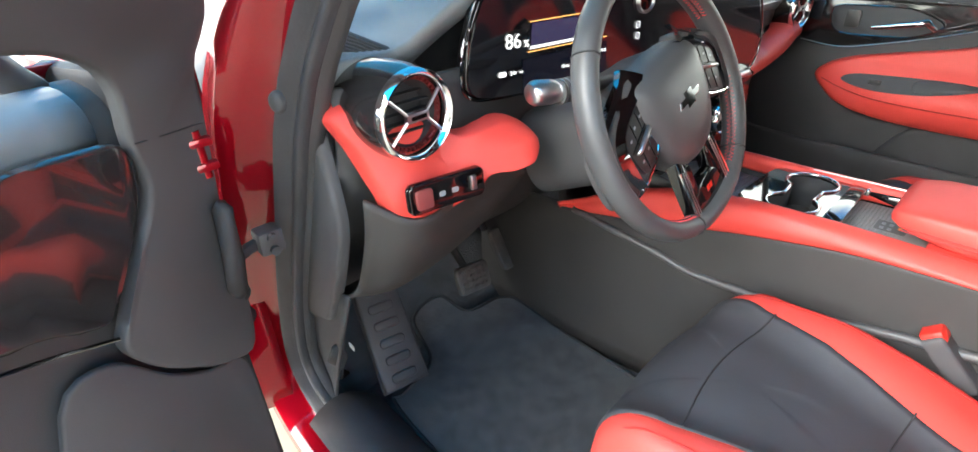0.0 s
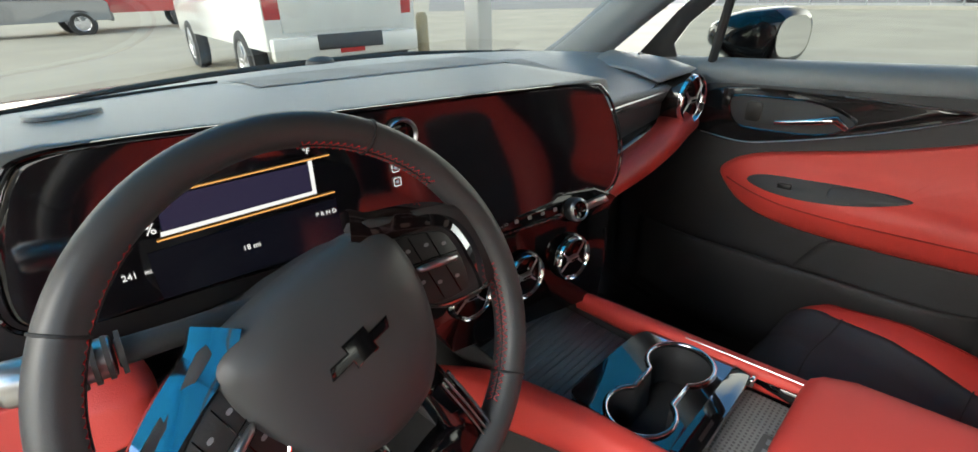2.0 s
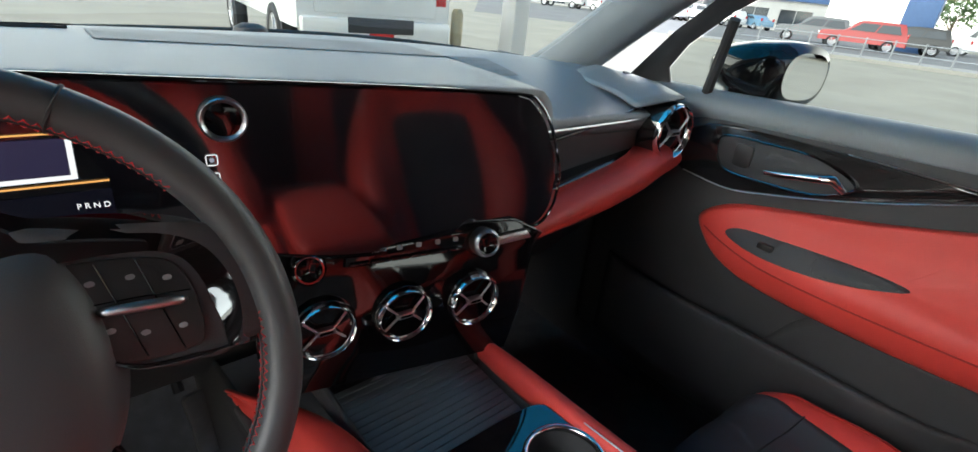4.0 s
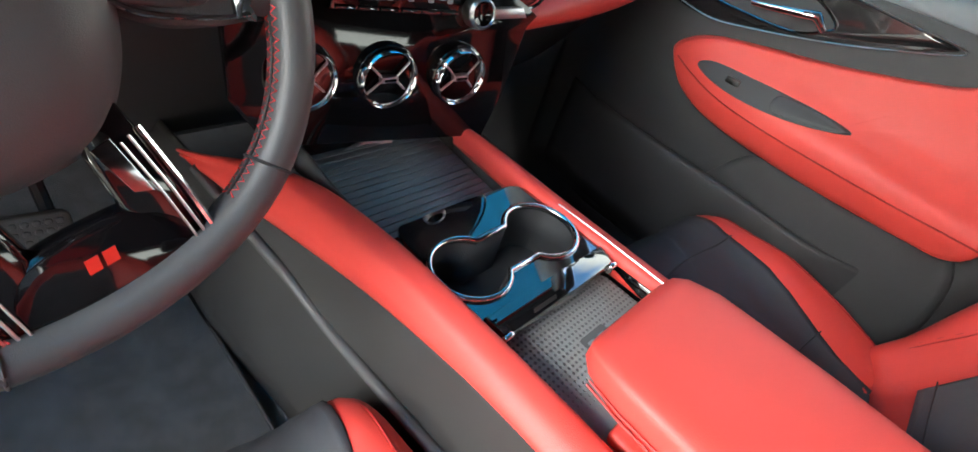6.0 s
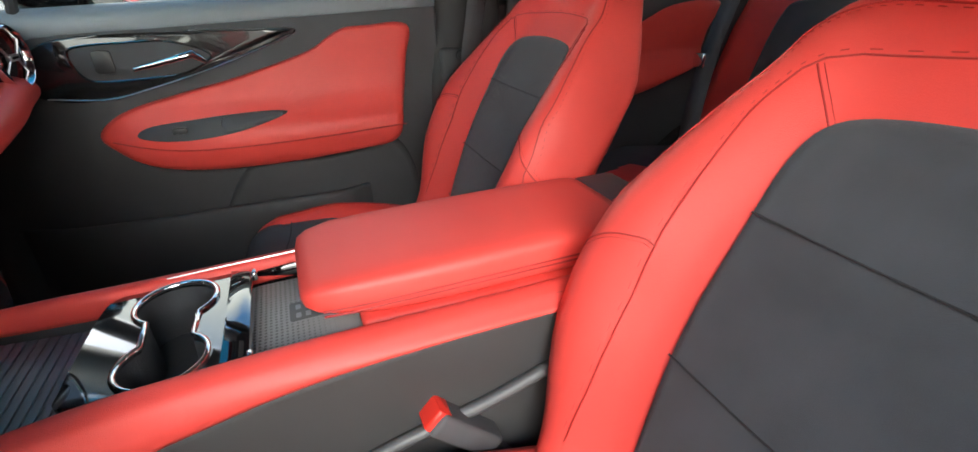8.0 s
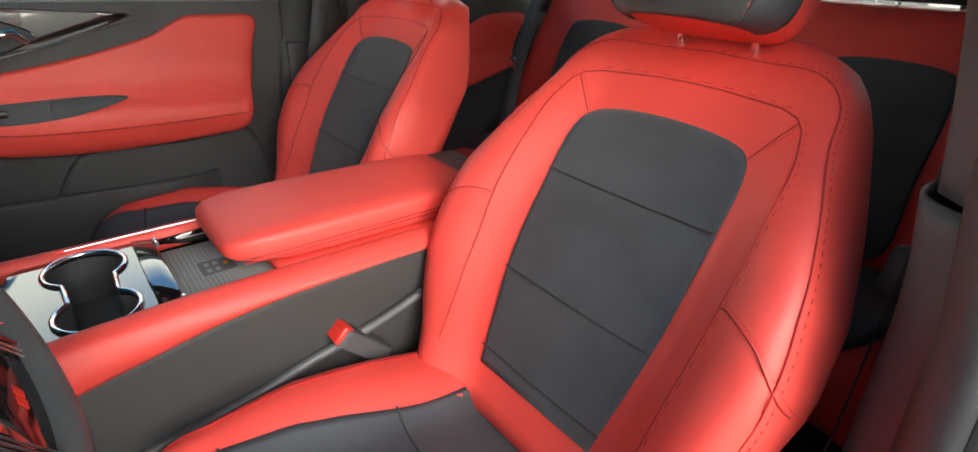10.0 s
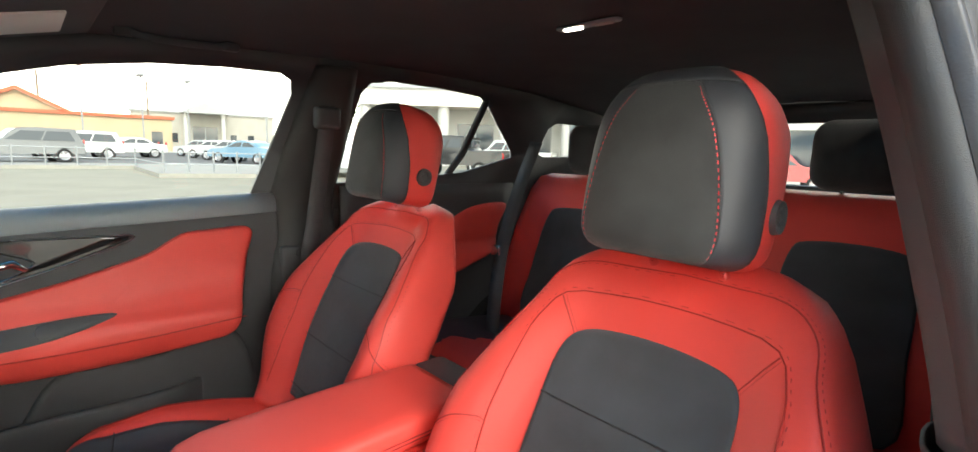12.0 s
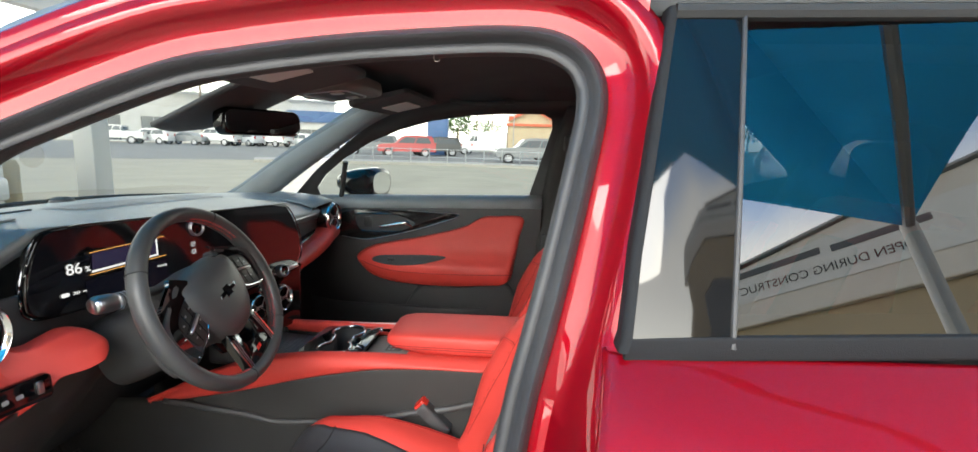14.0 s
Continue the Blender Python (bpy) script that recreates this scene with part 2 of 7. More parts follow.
def crom(pts, n, closed=False):
    """A smooth curve through the points, resampled to n points."""
    p = np.array(pts, float)
    k = len(p)
    span = k if closed else k - 1
    out = []
    for i in range(n):
        u = i / n * span if closed else i / (n - 1) * span
        j = min(int(u), span - 1)
        f = u - j
        if closed:
            a, b, c, d = (p[(j + o) % k] for o in (-1, 0, 1, 2))
        else:
            b, c = p[j], p[j + 1]
            a = p[j - 1] if j > 0 else 2 * b - c
            d = p[j + 2] if j + 2 < k else 2 * c - b
        out.append(0.5 * (2 * b + (c - a) * f + (2 * a - 5 * b + 4 * c - d) * f * f + (3 * b - a - 3 * c + d) * f ** 3))
    return np.array(out)


def grid(rows, close_u=False, caps=False, bm=None):
    """Quads over rows of equally many points; close_u joins each row's ends."""
    bm = bm or bmesh.new()
    vs = [[bm.verts.new(p) for p in r] for r in rows]
    m = len(rows[0])
    for a, b in zip(vs, vs[1:]):
        for i in range(m if close_u else m - 1):
            bm.faces.new((a[i], a[(i + 1) % m], b[(i + 1) % m], b[i]))
    if caps:
        bm.faces.new(vs[0])
        bm.faces.new(vs[-1])
    return bm


def patch(ctrl, nu, nv):
    """A smooth sheet through a net of control points."""
    rows = [crom(r, nu) for r in ctrl]
    cols = [crom([r[i] for r in rows], nv) for i in range(nu)]
    return grid([[cols[i][j] for i in range(nu)] for j in range(nv)])


def box(bm, lo, hi, bev=0.0, seg=2):
    lo, hi = Vector(lo), Vector(hi)
    r = bmesh.ops.create_cube(bm, size=1)
    for v in r["verts"]:
        v.co = Vector([(lo[i] + hi[i]) / 2 + v.co[i] * (hi[i] - lo[i]) for i in range(3)])
    if bev:
        es = {e for v in r["verts"] for e in v.link_edges}
        bmesh.ops.bevel(bm, geom=list(es), offset=bev, segments=seg, affect="EDGES", profile=0.5)
    return bm


def boxed(lo, hi, bev=0.0, seg=2):
    return box(bmesh.new(), lo, hi, bev, seg)


def tube(path, radius, seg=8, closed=False, flat=1.0, bm=None, up=(0, 0, 1)):
    """A tube along a path; radius may be a list; flat squeezes it along the second axis."""
    p = [Vector(q) for q in path]
    n = len(p)
    rows = []
    for i in range(n):
        a = p[(i - 1) % n] if closed or i > 0 else p[i]
        b = p[(i + 1) % n] if closed or i < n - 1 else p[i]
        d = (b - a).normalized()
        s = d.cross(Vector(up))
        s = s.normalized() if s.length > 1e-4 else Vector((1, 0, 0))
        w = s.cross(d)
        r = radius[i] if isinstance(radius, (list, tuple)) else radius
        rows.append([p[i] + r * (math.cos(k * math.tau / seg) * s + flat * math.sin(k * math.tau / seg) * w) for k in range(seg)])
    if closed:
        rows.append(rows[0])
    bm = grid(rows, True, not closed, bm)
    if closed:
        bmesh.ops.remove_doubles(bm, verts=bm.verts, dist=1e-6)
    return bm


def lathe(profile, seg=32, m=None, bm=None):
    """A turned body: profile of (radius, height) round the z axis, laid by the matrix m."""
    m = m or Matrix()
    rows = [[m @ Vector((r * math.cos(k * math.tau / seg), r * math.sin(k * math.tau / seg), h)) for k in range(seg)] for r, h in profile]
    return grid(rows, True, False, bm)


def prism(outline, place, depth, bev=0.0, seg=2):
    """A plate: a 2D outline laid by place(u, v, w), w from 0 to depth."""
    bm = bmesh.new()
    a = [bm.verts.new((u, v, 0)) for u, v in outline]
    f = bm.faces.new(a)
    r = bmesh.ops.extrude_face_region(bm, geom=[f])
    top = [g for g in r["geom"] if isinstance(g, bmesh.types.BMVert)]
    for v in top:
        v.co.z = 1.0
    if bev:
        for v in bm.verts:
            v.co.z *= abs(depth)
        es = [e for e in bm.edges if all(v in top for v in e.verts)]
        bmesh.ops.bevel(bm, geom=es, offset=bev, segments=seg, affect="EDGES", profile=0.5)
        for v in bm.verts:
            v.co.z *= (1 if depth > 0 else -1)
    else:
        for v in bm.verts:
            v.co.z *= depth
    for v in bm.verts:
        v.co = place(*v.co)
    return bm


def pillow(outline, centre, place, rings=(1, 0.985, 0.95, 0.88, 0.75, 0.5, 0.25)):
    """A soft pad: rings of a closed outline drawn in to a centre; place(u, v, s) lays a point, s is 1 at the rim."""
    c = np.array(centre, float)
    o = np.array(outline, float)
    bm = bmesh.new()
    vs = [[bm.verts.new(place(*(c + s * (q - c)), s)) for q in o] for s in rings]
    m = len(o)
    for a, b in zip(vs, vs[1:]):
        for i in range(m):
            bm.faces.new((a[i], a[(i + 1) % m], b[(i + 1) % m], b[i]))
    e = bm.verts.new(place(*c, 0))
    for i in range(m):
        bm.faces.new((vs[-1][i], vs[-1][(i + 1) % m], e))
    return bm


def holed(outer, holes, place):
    """A sheet with openings: 2D loops, filled between, laid by place(u, v)."""
    bm = bmesh.new()
    es = []
    for loop in (outer, *holes):
        vs = [bm.verts.new((u, v, 0)) for u, v in loop]
        es += [bm.edges.new((vs[i], vs[(i + 1) % len(vs)])) for i in range(len(vs))]
    bmesh.ops.triangle_fill(bm, use_beauty=True, use_dissolve=False, edges=es)
    for v in bm.verts:
        v.co = place(v.co.x, v.co.y)
    return bm


def rounded(w, h, r, n=5, cx=0.0, cy=0.0):
    """A rounded rectangle as a 2D outline."""
    out = []
    for sx, sy, a in ((1, 1, 0), (-1, 1, 90), (-1, -1, 180), (1, -1, 270)):
        for k in range(n + 1):
            t = radians(a + 90 * k / n)
            out.append((cx + sx * (w / 2 - r) + r * math.cos(t), cy + sy * (h / 2 - r) + r * math.sin(t)))
    return out


def text(words, size, material, m, parent, name="lettering", depth=0.0004, align="CENTER"):
    cu = bpy.data.curves.new(name, "FONT")
    cu.body, cu.size, cu.extrude, cu.align_x, cu.align_y = words, size, depth, align, "CENTER"
    cu.materials.append(material)
    ob = new(name, cu)
    ob.parent = parent
    ob.matrix_basis = m
    return ob


def frame_of(origin, right, up):
    """A matrix whose x is right, y up and z towards the viewer."""
    x = Vector(right).normalized()
    y = Vector(up)
    y = (y - y.dot(x) * x).normalized()
    z = x.cross(y)
    m = Matrix((x, y, z)).transposed().to_4x4()
    return Matrix.Translation(origin) @ m


# ---------------------------------------------------------------- ground and far surroundings
g = bmesh.new()
R0 = [0, 3, 6, 12, 25, 60, 150, 600, 3000]
rows = []
for r in R0[1:]:
    rows.append([(r * math.cos(k * math.tau / 48), r * math.sin(k * math.tau / 48), 0) for k in range(48)])
grid(rows, True, False, g)
c0 = g.verts.new((0, 0, 0))
g.verts.ensure_lookup_table()
for k in range(48):
    g.faces.new((g.verts[k], g.verts[(k + 1) % 48], c0))
tagged(link("ground", g, CONCRETE), "pale worn concrete of an open parking lot", "ground", kind="structure")


# ---------------------------------------------------------------- car body shell
def side_x(z, off=0.0):
    """Half width of the cabin side: upright below the sill, leaning in above it."""
    return (0.80 - 0.42 * (z - 1.1) if z > 1.1 else 0.80 - 0.03 * (1.1 - z)) + off


def open_x(y, z):
    """Half width of the driver's door opening: one smooth bow from sill to roof, a little fuller at the front post."""
    rear = float(np.interp(z, (.36, .55, .75, .95, 1.0, 1.08, 1.16, 1.22, 1.30, 1.40, 1.50, 1.60), (.770, .770, .762, .740, .728, .709, .686, .667, .641, .607, .570, .530)))
    front = float(np.interp(z, (.36, 1.0, 1.08, 1.16, 1.22, 1.30, 1.40, 1.50, 1.60), (.756, .754, .748, .734, .720, .696, .657, .614, .568)))
    f = min(1, max(0, (y + .45) / .5))
    f = f * f * (3 - 2 * f)
    return rear * (1 - f) + front * f


WIN_F = [(.335, 1.085), (-.1, 1.098), (-.545, 1.122), (-.585, 1.26), (-.622, 1.39), (-.616, 1.425), (-.585, 1.441), (-.456, 1.439), (-.307, 1.428), (-.169, 1.406), (-.041, 1.37), (.082, 1.32), (.203, 1.25), (.30, 1.175), (.345, 1.12)]
WIN_R = [(-.79, 1.15), (-.80, 1.30), (-.815, 1.415), (-.84, 1.445), (-.907, 1.456), (-1.088, 1.456), (-1.259, 1.446), (-1.31, 1.42), (-1.50, 1.262), (-1.51, 1.24), (-1.283, 1.182), (-1.0, 1.16)]
WIN_Q = [(-1.645, 1.26), (-1.66, 1.36), (-1.70, 1.385), (-1.90, 1.385), (-1.90, 1.25), (-1.70, 1.245)]
SHELL = [(.47, 1.06), (.33, 1.20), (.20, 1.30), (.06, 1.40), (-.1, 1.46), (-.4, 1.50), (-1.0, 1.52), (-1.7, 1.50), (-2.2, 1.42), (-2.3, 1.06), (-1.6, 1.06), (-.9, 1.06), (-.2, 1.06)]
link("side_wall_right", holed(SHELL, [WIN_F, WIN_R, WIN_Q], lambda y, z: (side_x(z), y, z)), PLASTIC, solid=0.012, angle=180)
tagged(bpy.data.objects["side_wall_right"], "black inner cabin side with window openings", "car side", kind="structure")
WIN_L = [(-.79, 1.15), (-.80, 1.30), (-.815, 1.415), (-.907, 1.440), (-1.259, 1.436), (-1.50, 1.262), (-1.283, 1.182)]
SHELL_L = [(-.66, 1.06), (-.675, 1.25), (-.68, 1.40), (-.66, 1.455), (-1.0, 1.46), (-1.7, 1.455), (-2.2, 1.40), (-2.3, 1.06), (-1.6, 1.06)]
link("side_wall_left", holed(SHELL_L, [WIN_L, WIN_Q], lambda y, z: (-side_x(z, -0.085), y, z)), PLASTIC, solid=0.012, angle=180)
tagged(bpy.data.objects["side_wall_left"], "black inner cabin side behind the driver's door opening", "car side", kind="structure")

# lower inner walls, floor pan, firewall and tail close the cabin
cab = bmesh.new()
box(cab, (-0.80, -2.3, 0.26), (0.80, 0.95, 0.30))
tagged(link("floor", cab, CARPET, smooth=False), "black carpeted cabin floor", "floor", kind="structure")
w = bmesh.new()
box(w, (0.79, -2.3, 0.30), (0.83, 0.95, 1.07))
tagged(link("wall_right", w, PLASTIC, smooth=False), "black lower cabin wall behind the door trim", "wall", kind="structure")
w = bmesh.new()
box(w, (-0.82, -2.3, 0.30), (-0.78, -0.72, 1.05))
tagged(link("wall_left", w, PLASTIC, smooth=False), "black lower cabin wall behind the rear door trim", "wall", kind="structure")
w = bmesh.new()
box(w, (-0.76, 0.92, 0.30), (0.79, 0.96, 1.03))
box(w, (-0.79, -2.34, 0.30), (0.79, -2.30, 1.14))
tagged(link("wall_front", w, CARPET, smooth=False), "black firewall and tail panel lining", "wall", kind="structure")

# headliner
hl = []
for y, zc, ze, wx in ((0.05, 1.475, 1.44, .60), (-.12, 1.515, 1.462, .645), (-.4, 1.535, 1.478, .65), (-1.0, 1.555, 1.492, .645), (-1.6, 1.535, 1.475, .64), (-2.2, 1.46, 1.40, .62)):
    hl.append([(-wx + .095, y, ze + .008), (-wx * .8, y, zc - .018), (-wx * .4, y, zc - .003), (0, y, zc), (wx * .4, y, zc - .003), (wx * .8, y, zc - .018), (wx, y, ze)])
tagged(link("ceiling", patch(hl, 25, 30), HEADLINER, solid=0.01, angle=180), "black cloth headliner", "headliner", kind="structure")

# outer roof skin
rf = []
for y, zc, ze, wx in ((0.12, 1.50, 1.44, .62), (-.12, 1.565, 1.495, .655), (-.4, 1.60, 1.535, .652), (-.62, 1.61, 1.55, .652), (-1.0, 1.62, 1.55, .66), (-1.6, 1.60, 1.53, .66), (-2.3, 1.50, 1.44, .64)):
    rf.append([(-wx + .06, y, ze + .01), (-wx * .85, y, zc - .03), (-wx * .4, y, zc - .005), (0, y, zc), (wx * .4, y, zc - .005), (wx * .85, y, zc - .03), (wx, y, ze)])
car = thing("car_body", "glossy red SUV body with the driver's door opening", "car")
part("roof", patch(rf, 25, 24), PAINT, car, "red painted roof", solid=0.006, angle=180)

# windscreen and A pillars
ws = []
for f in (0, .25, .5, .75, 1):
    row = []
    for s in (-1, -.6, 0, .6, 1):
        b = Vector((s * .70, .925 - .28 * abs(s) ** 2.2, 1.095))
        t = Vector((s * .585, .10 - .06 * s * s, 1.485 - .035 * s * s))
        p = b.lerp(t, f)
        p.z += .02 * math.sin(math.pi * f)
        row.append(p)
    ws.append(row)
wsob = part("windscreen", patch(ws, 24, 16), CLEAR, car, "clear raked windscreen", angle=180)
wsob.visible_shadow = False
for s in (-1, 1):
    ap = [(s * .735, .66, 1.03), (s * .72, .56, 1.10), (s * .695, .40, 1.215), (s * .665, .22, 1.33), (s * .63, .06, 1.425), (s * .60, -.06, 1.475)]
    c = crom(ap, 20)
    rows = []
    for i, q in enumerate(c):
        d = (c[min(i + 1, 19)] - c[max(i - 1, 0)])
        d = Vector(d).normalized()
        side = Vector((s, 0, 0))
        inn = side.cross(d).normalized()
        if inn.y < 0:
            inn = -inn
        wd = .060 + .035 * (1 - i / 19) ** 2
        o = Vector(q)
        rows.append([o + side * a + inn * b * wd / .06 for a, b in ((-.030, .045), (-.048, .030), (-.052, .0), (-.044, -.028), (-.012, -.04), (.03, -.03), (.04, .0), (.02, .04))])
    part("a_pillar", grid(rows, True, True), SOFTTOP, car, "charcoal A pillar trim", angle=60)
    if s > 0:
        part("quarter_post", tube([(s * .775, .235, 1.09), (s * .735, .20, 1.235)], .011, 8), BLACKRUBBER, car)

# side glass
for name, loop, side, mt in (("side_glass", WIN_F, 1, SIDEGLASS), ("side_glass", WIN_R, 1, SIDEGLASS), ("side_glass", WIN_Q, 1, SIDEGLASS), ("side_glass", WIN_Q, -1, TINT)):
    gl = part(name, holed(loop, [], lambda y, z: (side * side_x(z, .008), y, z)), mt, car, angle=180)
    gl.visible_shadow = False
part("glass_divider", tube([(.79, -1.225, 1.165), (.735, -1.255, 1.25), (.66, -1.30, 1.44)], .013, 8), BLACKRUBBER, car)

# driver's door opening: seal and painted flange round one loop
OPEN = [(.10, 1.30), (.02, 1.338), (-.11, 1.396), (-.19, 1.416), (-.27, 1.431), (-.35, 1.442), (-.43, 1.449), (-.50, 1.453), (-.560, 1.451), (-.596, 1.438), (-.618, 1.414), (-.624, 1.375), (-.613, 1.31), (-.597, 1.23), (-.584, 1.17), (-.570, 1.11), (-.552, 1.03),
        (-.535, .9), (-.525, .7), (-.515, .5), (-.47, .41), (-.40, .385), (-.1, .38), (.2, .38), (.44, .385), (.52, .41), (.548, .47), (.53, .56), (.475, .70), (.40, .85), (.335, .98), (.27, 1.10), (.21, 1.19), (.155, 1.255)]
loop = crom(OPEN, 160, True)


def flange(d, dx, d2=None, dx2=None):
    """The opening's loop moved out by d in its plane and dx sideways; the second pair for the front post."""
    out = []
    n = len(loop)
    for i in range(n):
        t = loop[(i + 1) % n] - loop[i - 1]
        nv = np.array([-t[1], t[0]])
        nv = -nv / np.hypot(*nv)
        y, z = loop[i]
        f = min(1, max(0, (y - .12) / .2)) * min(1, max(0, (1.28 - z) / .2)) if d2 is not None else 0
        dd, xx = d + ((d2 - d) * f if f else 0), dx + ((dx2 - dx) * f if f else 0)
        yy, zz = y + nv[0] * dd, z + nv[1] * dd
        body = (.006 + .10 * min(1, max(0, (1.13 - zz) / .22))) * min(1, max(0, (-.30 - yy) / .2)) * min(1, max(0, (d - .040) / .04))
        out.append((-open_x(yy, zz) - xx - body, yy, zz))
    return out


chk = flange(.05, 0)
if chk[20][2] < loop[20][1]:
    loop = loop[::-1]
seal_rows = [flange(d, dx) for d, dx in ((-.011, -.012), (-.013, .002), (-.007, .006), (-.001, .004), (.002, .009), (.005, .020), (.010, .025), (.015, .022), (.018, .012), (.021, .008), (.023, .0), (.018, -.012))]
seal_rows.append(seal_rows[0])
part("door_seal", grid(seal_rows, True), RUBBER, car, "grey rubber door seal", angle=70)
fl = [flange(*a) for a in ((.016, -.004, .016, -.004), (.024, .002, .026, .0), (.040, .004, .034, .008), (.054, .012, .042, .024), (.062, .024, .048, .045), (.070, .036, .053, .062), (.084, .041, .060, .074), (.100, .036, .090, .076), (.104, .022, .12, .060))]
part("door_frame", grid(fl, True), PAINT, car, "glossy red painted door frame", angle=50)
top = [(a, b) for a, b in zip(fl[-2], fl[-1]) if b[2] > 1.36 and -.70 < b[1] < .16]
part("roof_rail", grid([[Vector(a) + Vector((-.004, 0, -.012)) for a, b in top], [Vector(a) + Vector((-.006, 0, .008)) for a, b in top], [Vector(b) + Vector((.004, 0, .022)) for a, b in top], [Vector(b) + Vector((.06, 0, .045)) for a, b in top], [Vector(b) + Vector((.20, 0, .055)) for a, b in top]]), PAINT, car, "red roof rail", angle=180)
post = []
for z in (.36, .5, .7, .9, 1.02, 1.10):
    post.append([(-.79, .555 - .10 * max(0, z - .9), z), (-.85, .575 - .10 * max(0, z - .9), z), (-.91, .60 - .2 * max(0, z - .95), z), (-.955, .66, z), (-.962, .80, z)])
part("hinge_post", patch(post, 16, 14), PAINT, car, "red painted hinge post", solid=.004, angle=180)
part("inner_pillar_trim", grid([flange(-.006, -.006), flange(-.014, -.018), flange(-.012, -.032), flange(.004, -.044), flange(.03, -.052)], True), PLASTIC, car, "black pillar trim inside the seal", angle=60)

# rear door seen from outside
rd = thing("rear_door", "closed red rear door with dark tinted glass", "car door")
GX = lambda z: .778 - .40 * (z - 1.1)
part("glass", holed([(-.764, 1.14), (-.776, 1.30), (-.789, 1.462), (-1.05, 1.476), (-1.35, 1.462), (-1.62, 1.25), (-1.40, 1.18), (-1.0, 1.165)], [], lambda y, z: (-GX(z), y, z)), TINT, rd, "dark tinted rear door glass", angle=180)
part("pillar_cover", prism([(-.666, 1.138), (-.675, 1.22), (-.688, 1.30), (-.703, 1.40), (-.714, 1.476), (-.788, 1.476), (-.775, 1.30), (-.761, 1.138)], lambda u, v, w: (-GX(v) - w, u, v), .003, .001), PIANO, rd, "gloss black pillar cover")
part("glass_run", tube([(-GX(1.138) - .003, -.762, 1.138), (-GX(1.30) - .003, -.776, 1.30), (-GX(1.478) - .003, -.789, 1.478)], .003, 6), RUBBER, rd)
edge = [(1.128, -.660), (1.14, -.664), (1.22, -.673), (1.30, -.686), (1.40, -.701), (1.46, -.710), (1.49, -.715)]
part("edge_strip", grid([[(-GX(z) + dx, y + dy, z) for z, y in edge] for dx, dy in ((.030, .008), (.006, .008), (-.001, .007), (-.004, .002), (-.004, -.002), (.004, -.004))]), MATTBLACK, rd, "dark rubber edge strip", angle=60)
part("belt_moulding", prism([(-.658, 1.117), (-.662, 1.142), (-1.0, 1.168), (-1.7, 1.22), (-1.7, 1.195), (-1.0, 1.145)], lambda u, v, w: (-.758 - w, u, v), .008, .003), MATTBLACK, rd, "matt black belt moulding")
pn = []
for z, x in ((1.122, .756), (1.112, .772), (1.08, .815), (1.03, .862), (.95, .905), (.82, .93), (.70, .915), (.60, .925), (.45, .93)):
    fy = -.646 + .20 * max(0, 1.12 - z) - .08 * max(0, 1.0 - z)
    pn.append([(-x + .03, fy, z), (-x, fy - .010, z), (-x - .004, fy - .15, z + .006), (-x - .01, -1.1, z + .022), (-x, -1.6, z + .055), (-x + .02, -1.95, z + .075)])
part("door_skin", patch(pn, 34, 30), PAINT, rd, "glossy red door skin", solid=.004, angle=180)
part("window_frame", tube([(-GX(1.482), -.714, 1.482), (-GX(1.487), -1.05, 1.487), (-GX(1.472), -1.36, 1.472), (-GX(1.255), -1.64, 1.255)], .010, 8), BLACKRUBBER, rd)
# bonnet and front wing seen through the windscreen
bn = []
for y, z in ((1.02, 1.035), (1.25, 1.045), (1.6, 1.01), (1.95, .92), (2.05, .78)):
    bn.append([(-.93, y, z - .17), (-.80, y, z - .06), (-.62, y, z - .005), (0, y, z + .01), (.62, y, z - .005), (.80, y, z - .06), (.93, y, z - .17)])
part("wiper_cowl", grid([[(s_ * .74, .915 - .28 * abs(s_) ** 2.2 + dy, 1.100 - .03 * abs(s_) ** 3 + dz) for s_ in np.linspace(-1, 1, 25)] for dy, dz in ((.012, .004), (.03, .010), (.07, .0), (.14, -.03), (.20, -.06))]), BLACKRUBBER, car, "black wiper cowl", solid=.006, angle=180)
part("bonnet", patch(bn, 24, 16), PAINT, car, "red painted bonnet", solid=.005, angle=180)
wing = []
for z, y in ((.86, .60), (.75, .56), (.6, .58), (.45, .60)):
    wing.append([(-.955, y, z), (-.965, y + .3, z), (-.96, y + .9, z)])
part("front_wing", patch(wing, 10, 8), PAINT, car, solid=.005, angle=180)
# outer skin that closes the body, and the wheels it stands on
SIDE = ((1.06, .885), (1.0, .915), (.92, .935), (.80, .94), (.68, .918), (.55, .925), (.40, .93), (.27, .90))
part("side_skin", patch([[(x, .62, z), (x + .006, .1, z), (x + .010, -.7, z), (x + .006, -1.5, z), (x - .03, -2.25, z)] for z, x in SIDE], 24, 20), PAINT, car, "red painted right side", solid=.004, angle=180)
part("front_wing", patch([[(.93, y, z) for y in (.62, .9, 1.5, 1.95)] for z in (.86, .75, .6, .45)], 10, 8), PAINT, car, solid=.005, angle=180)
part("front_bumper", patch([[(-.94, 1.85, z), (-.80, 2.06 + b, z), (0, 2.14 + b, z), (.80, 2.06 + b, z), (.94, 1.85, z)] for z, b in ((.80, 0), (.66, .03), (.48, .02), (.30, -.06))], 24, 10), PAINT, car, "red front bumper", solid=.006, angle=180)
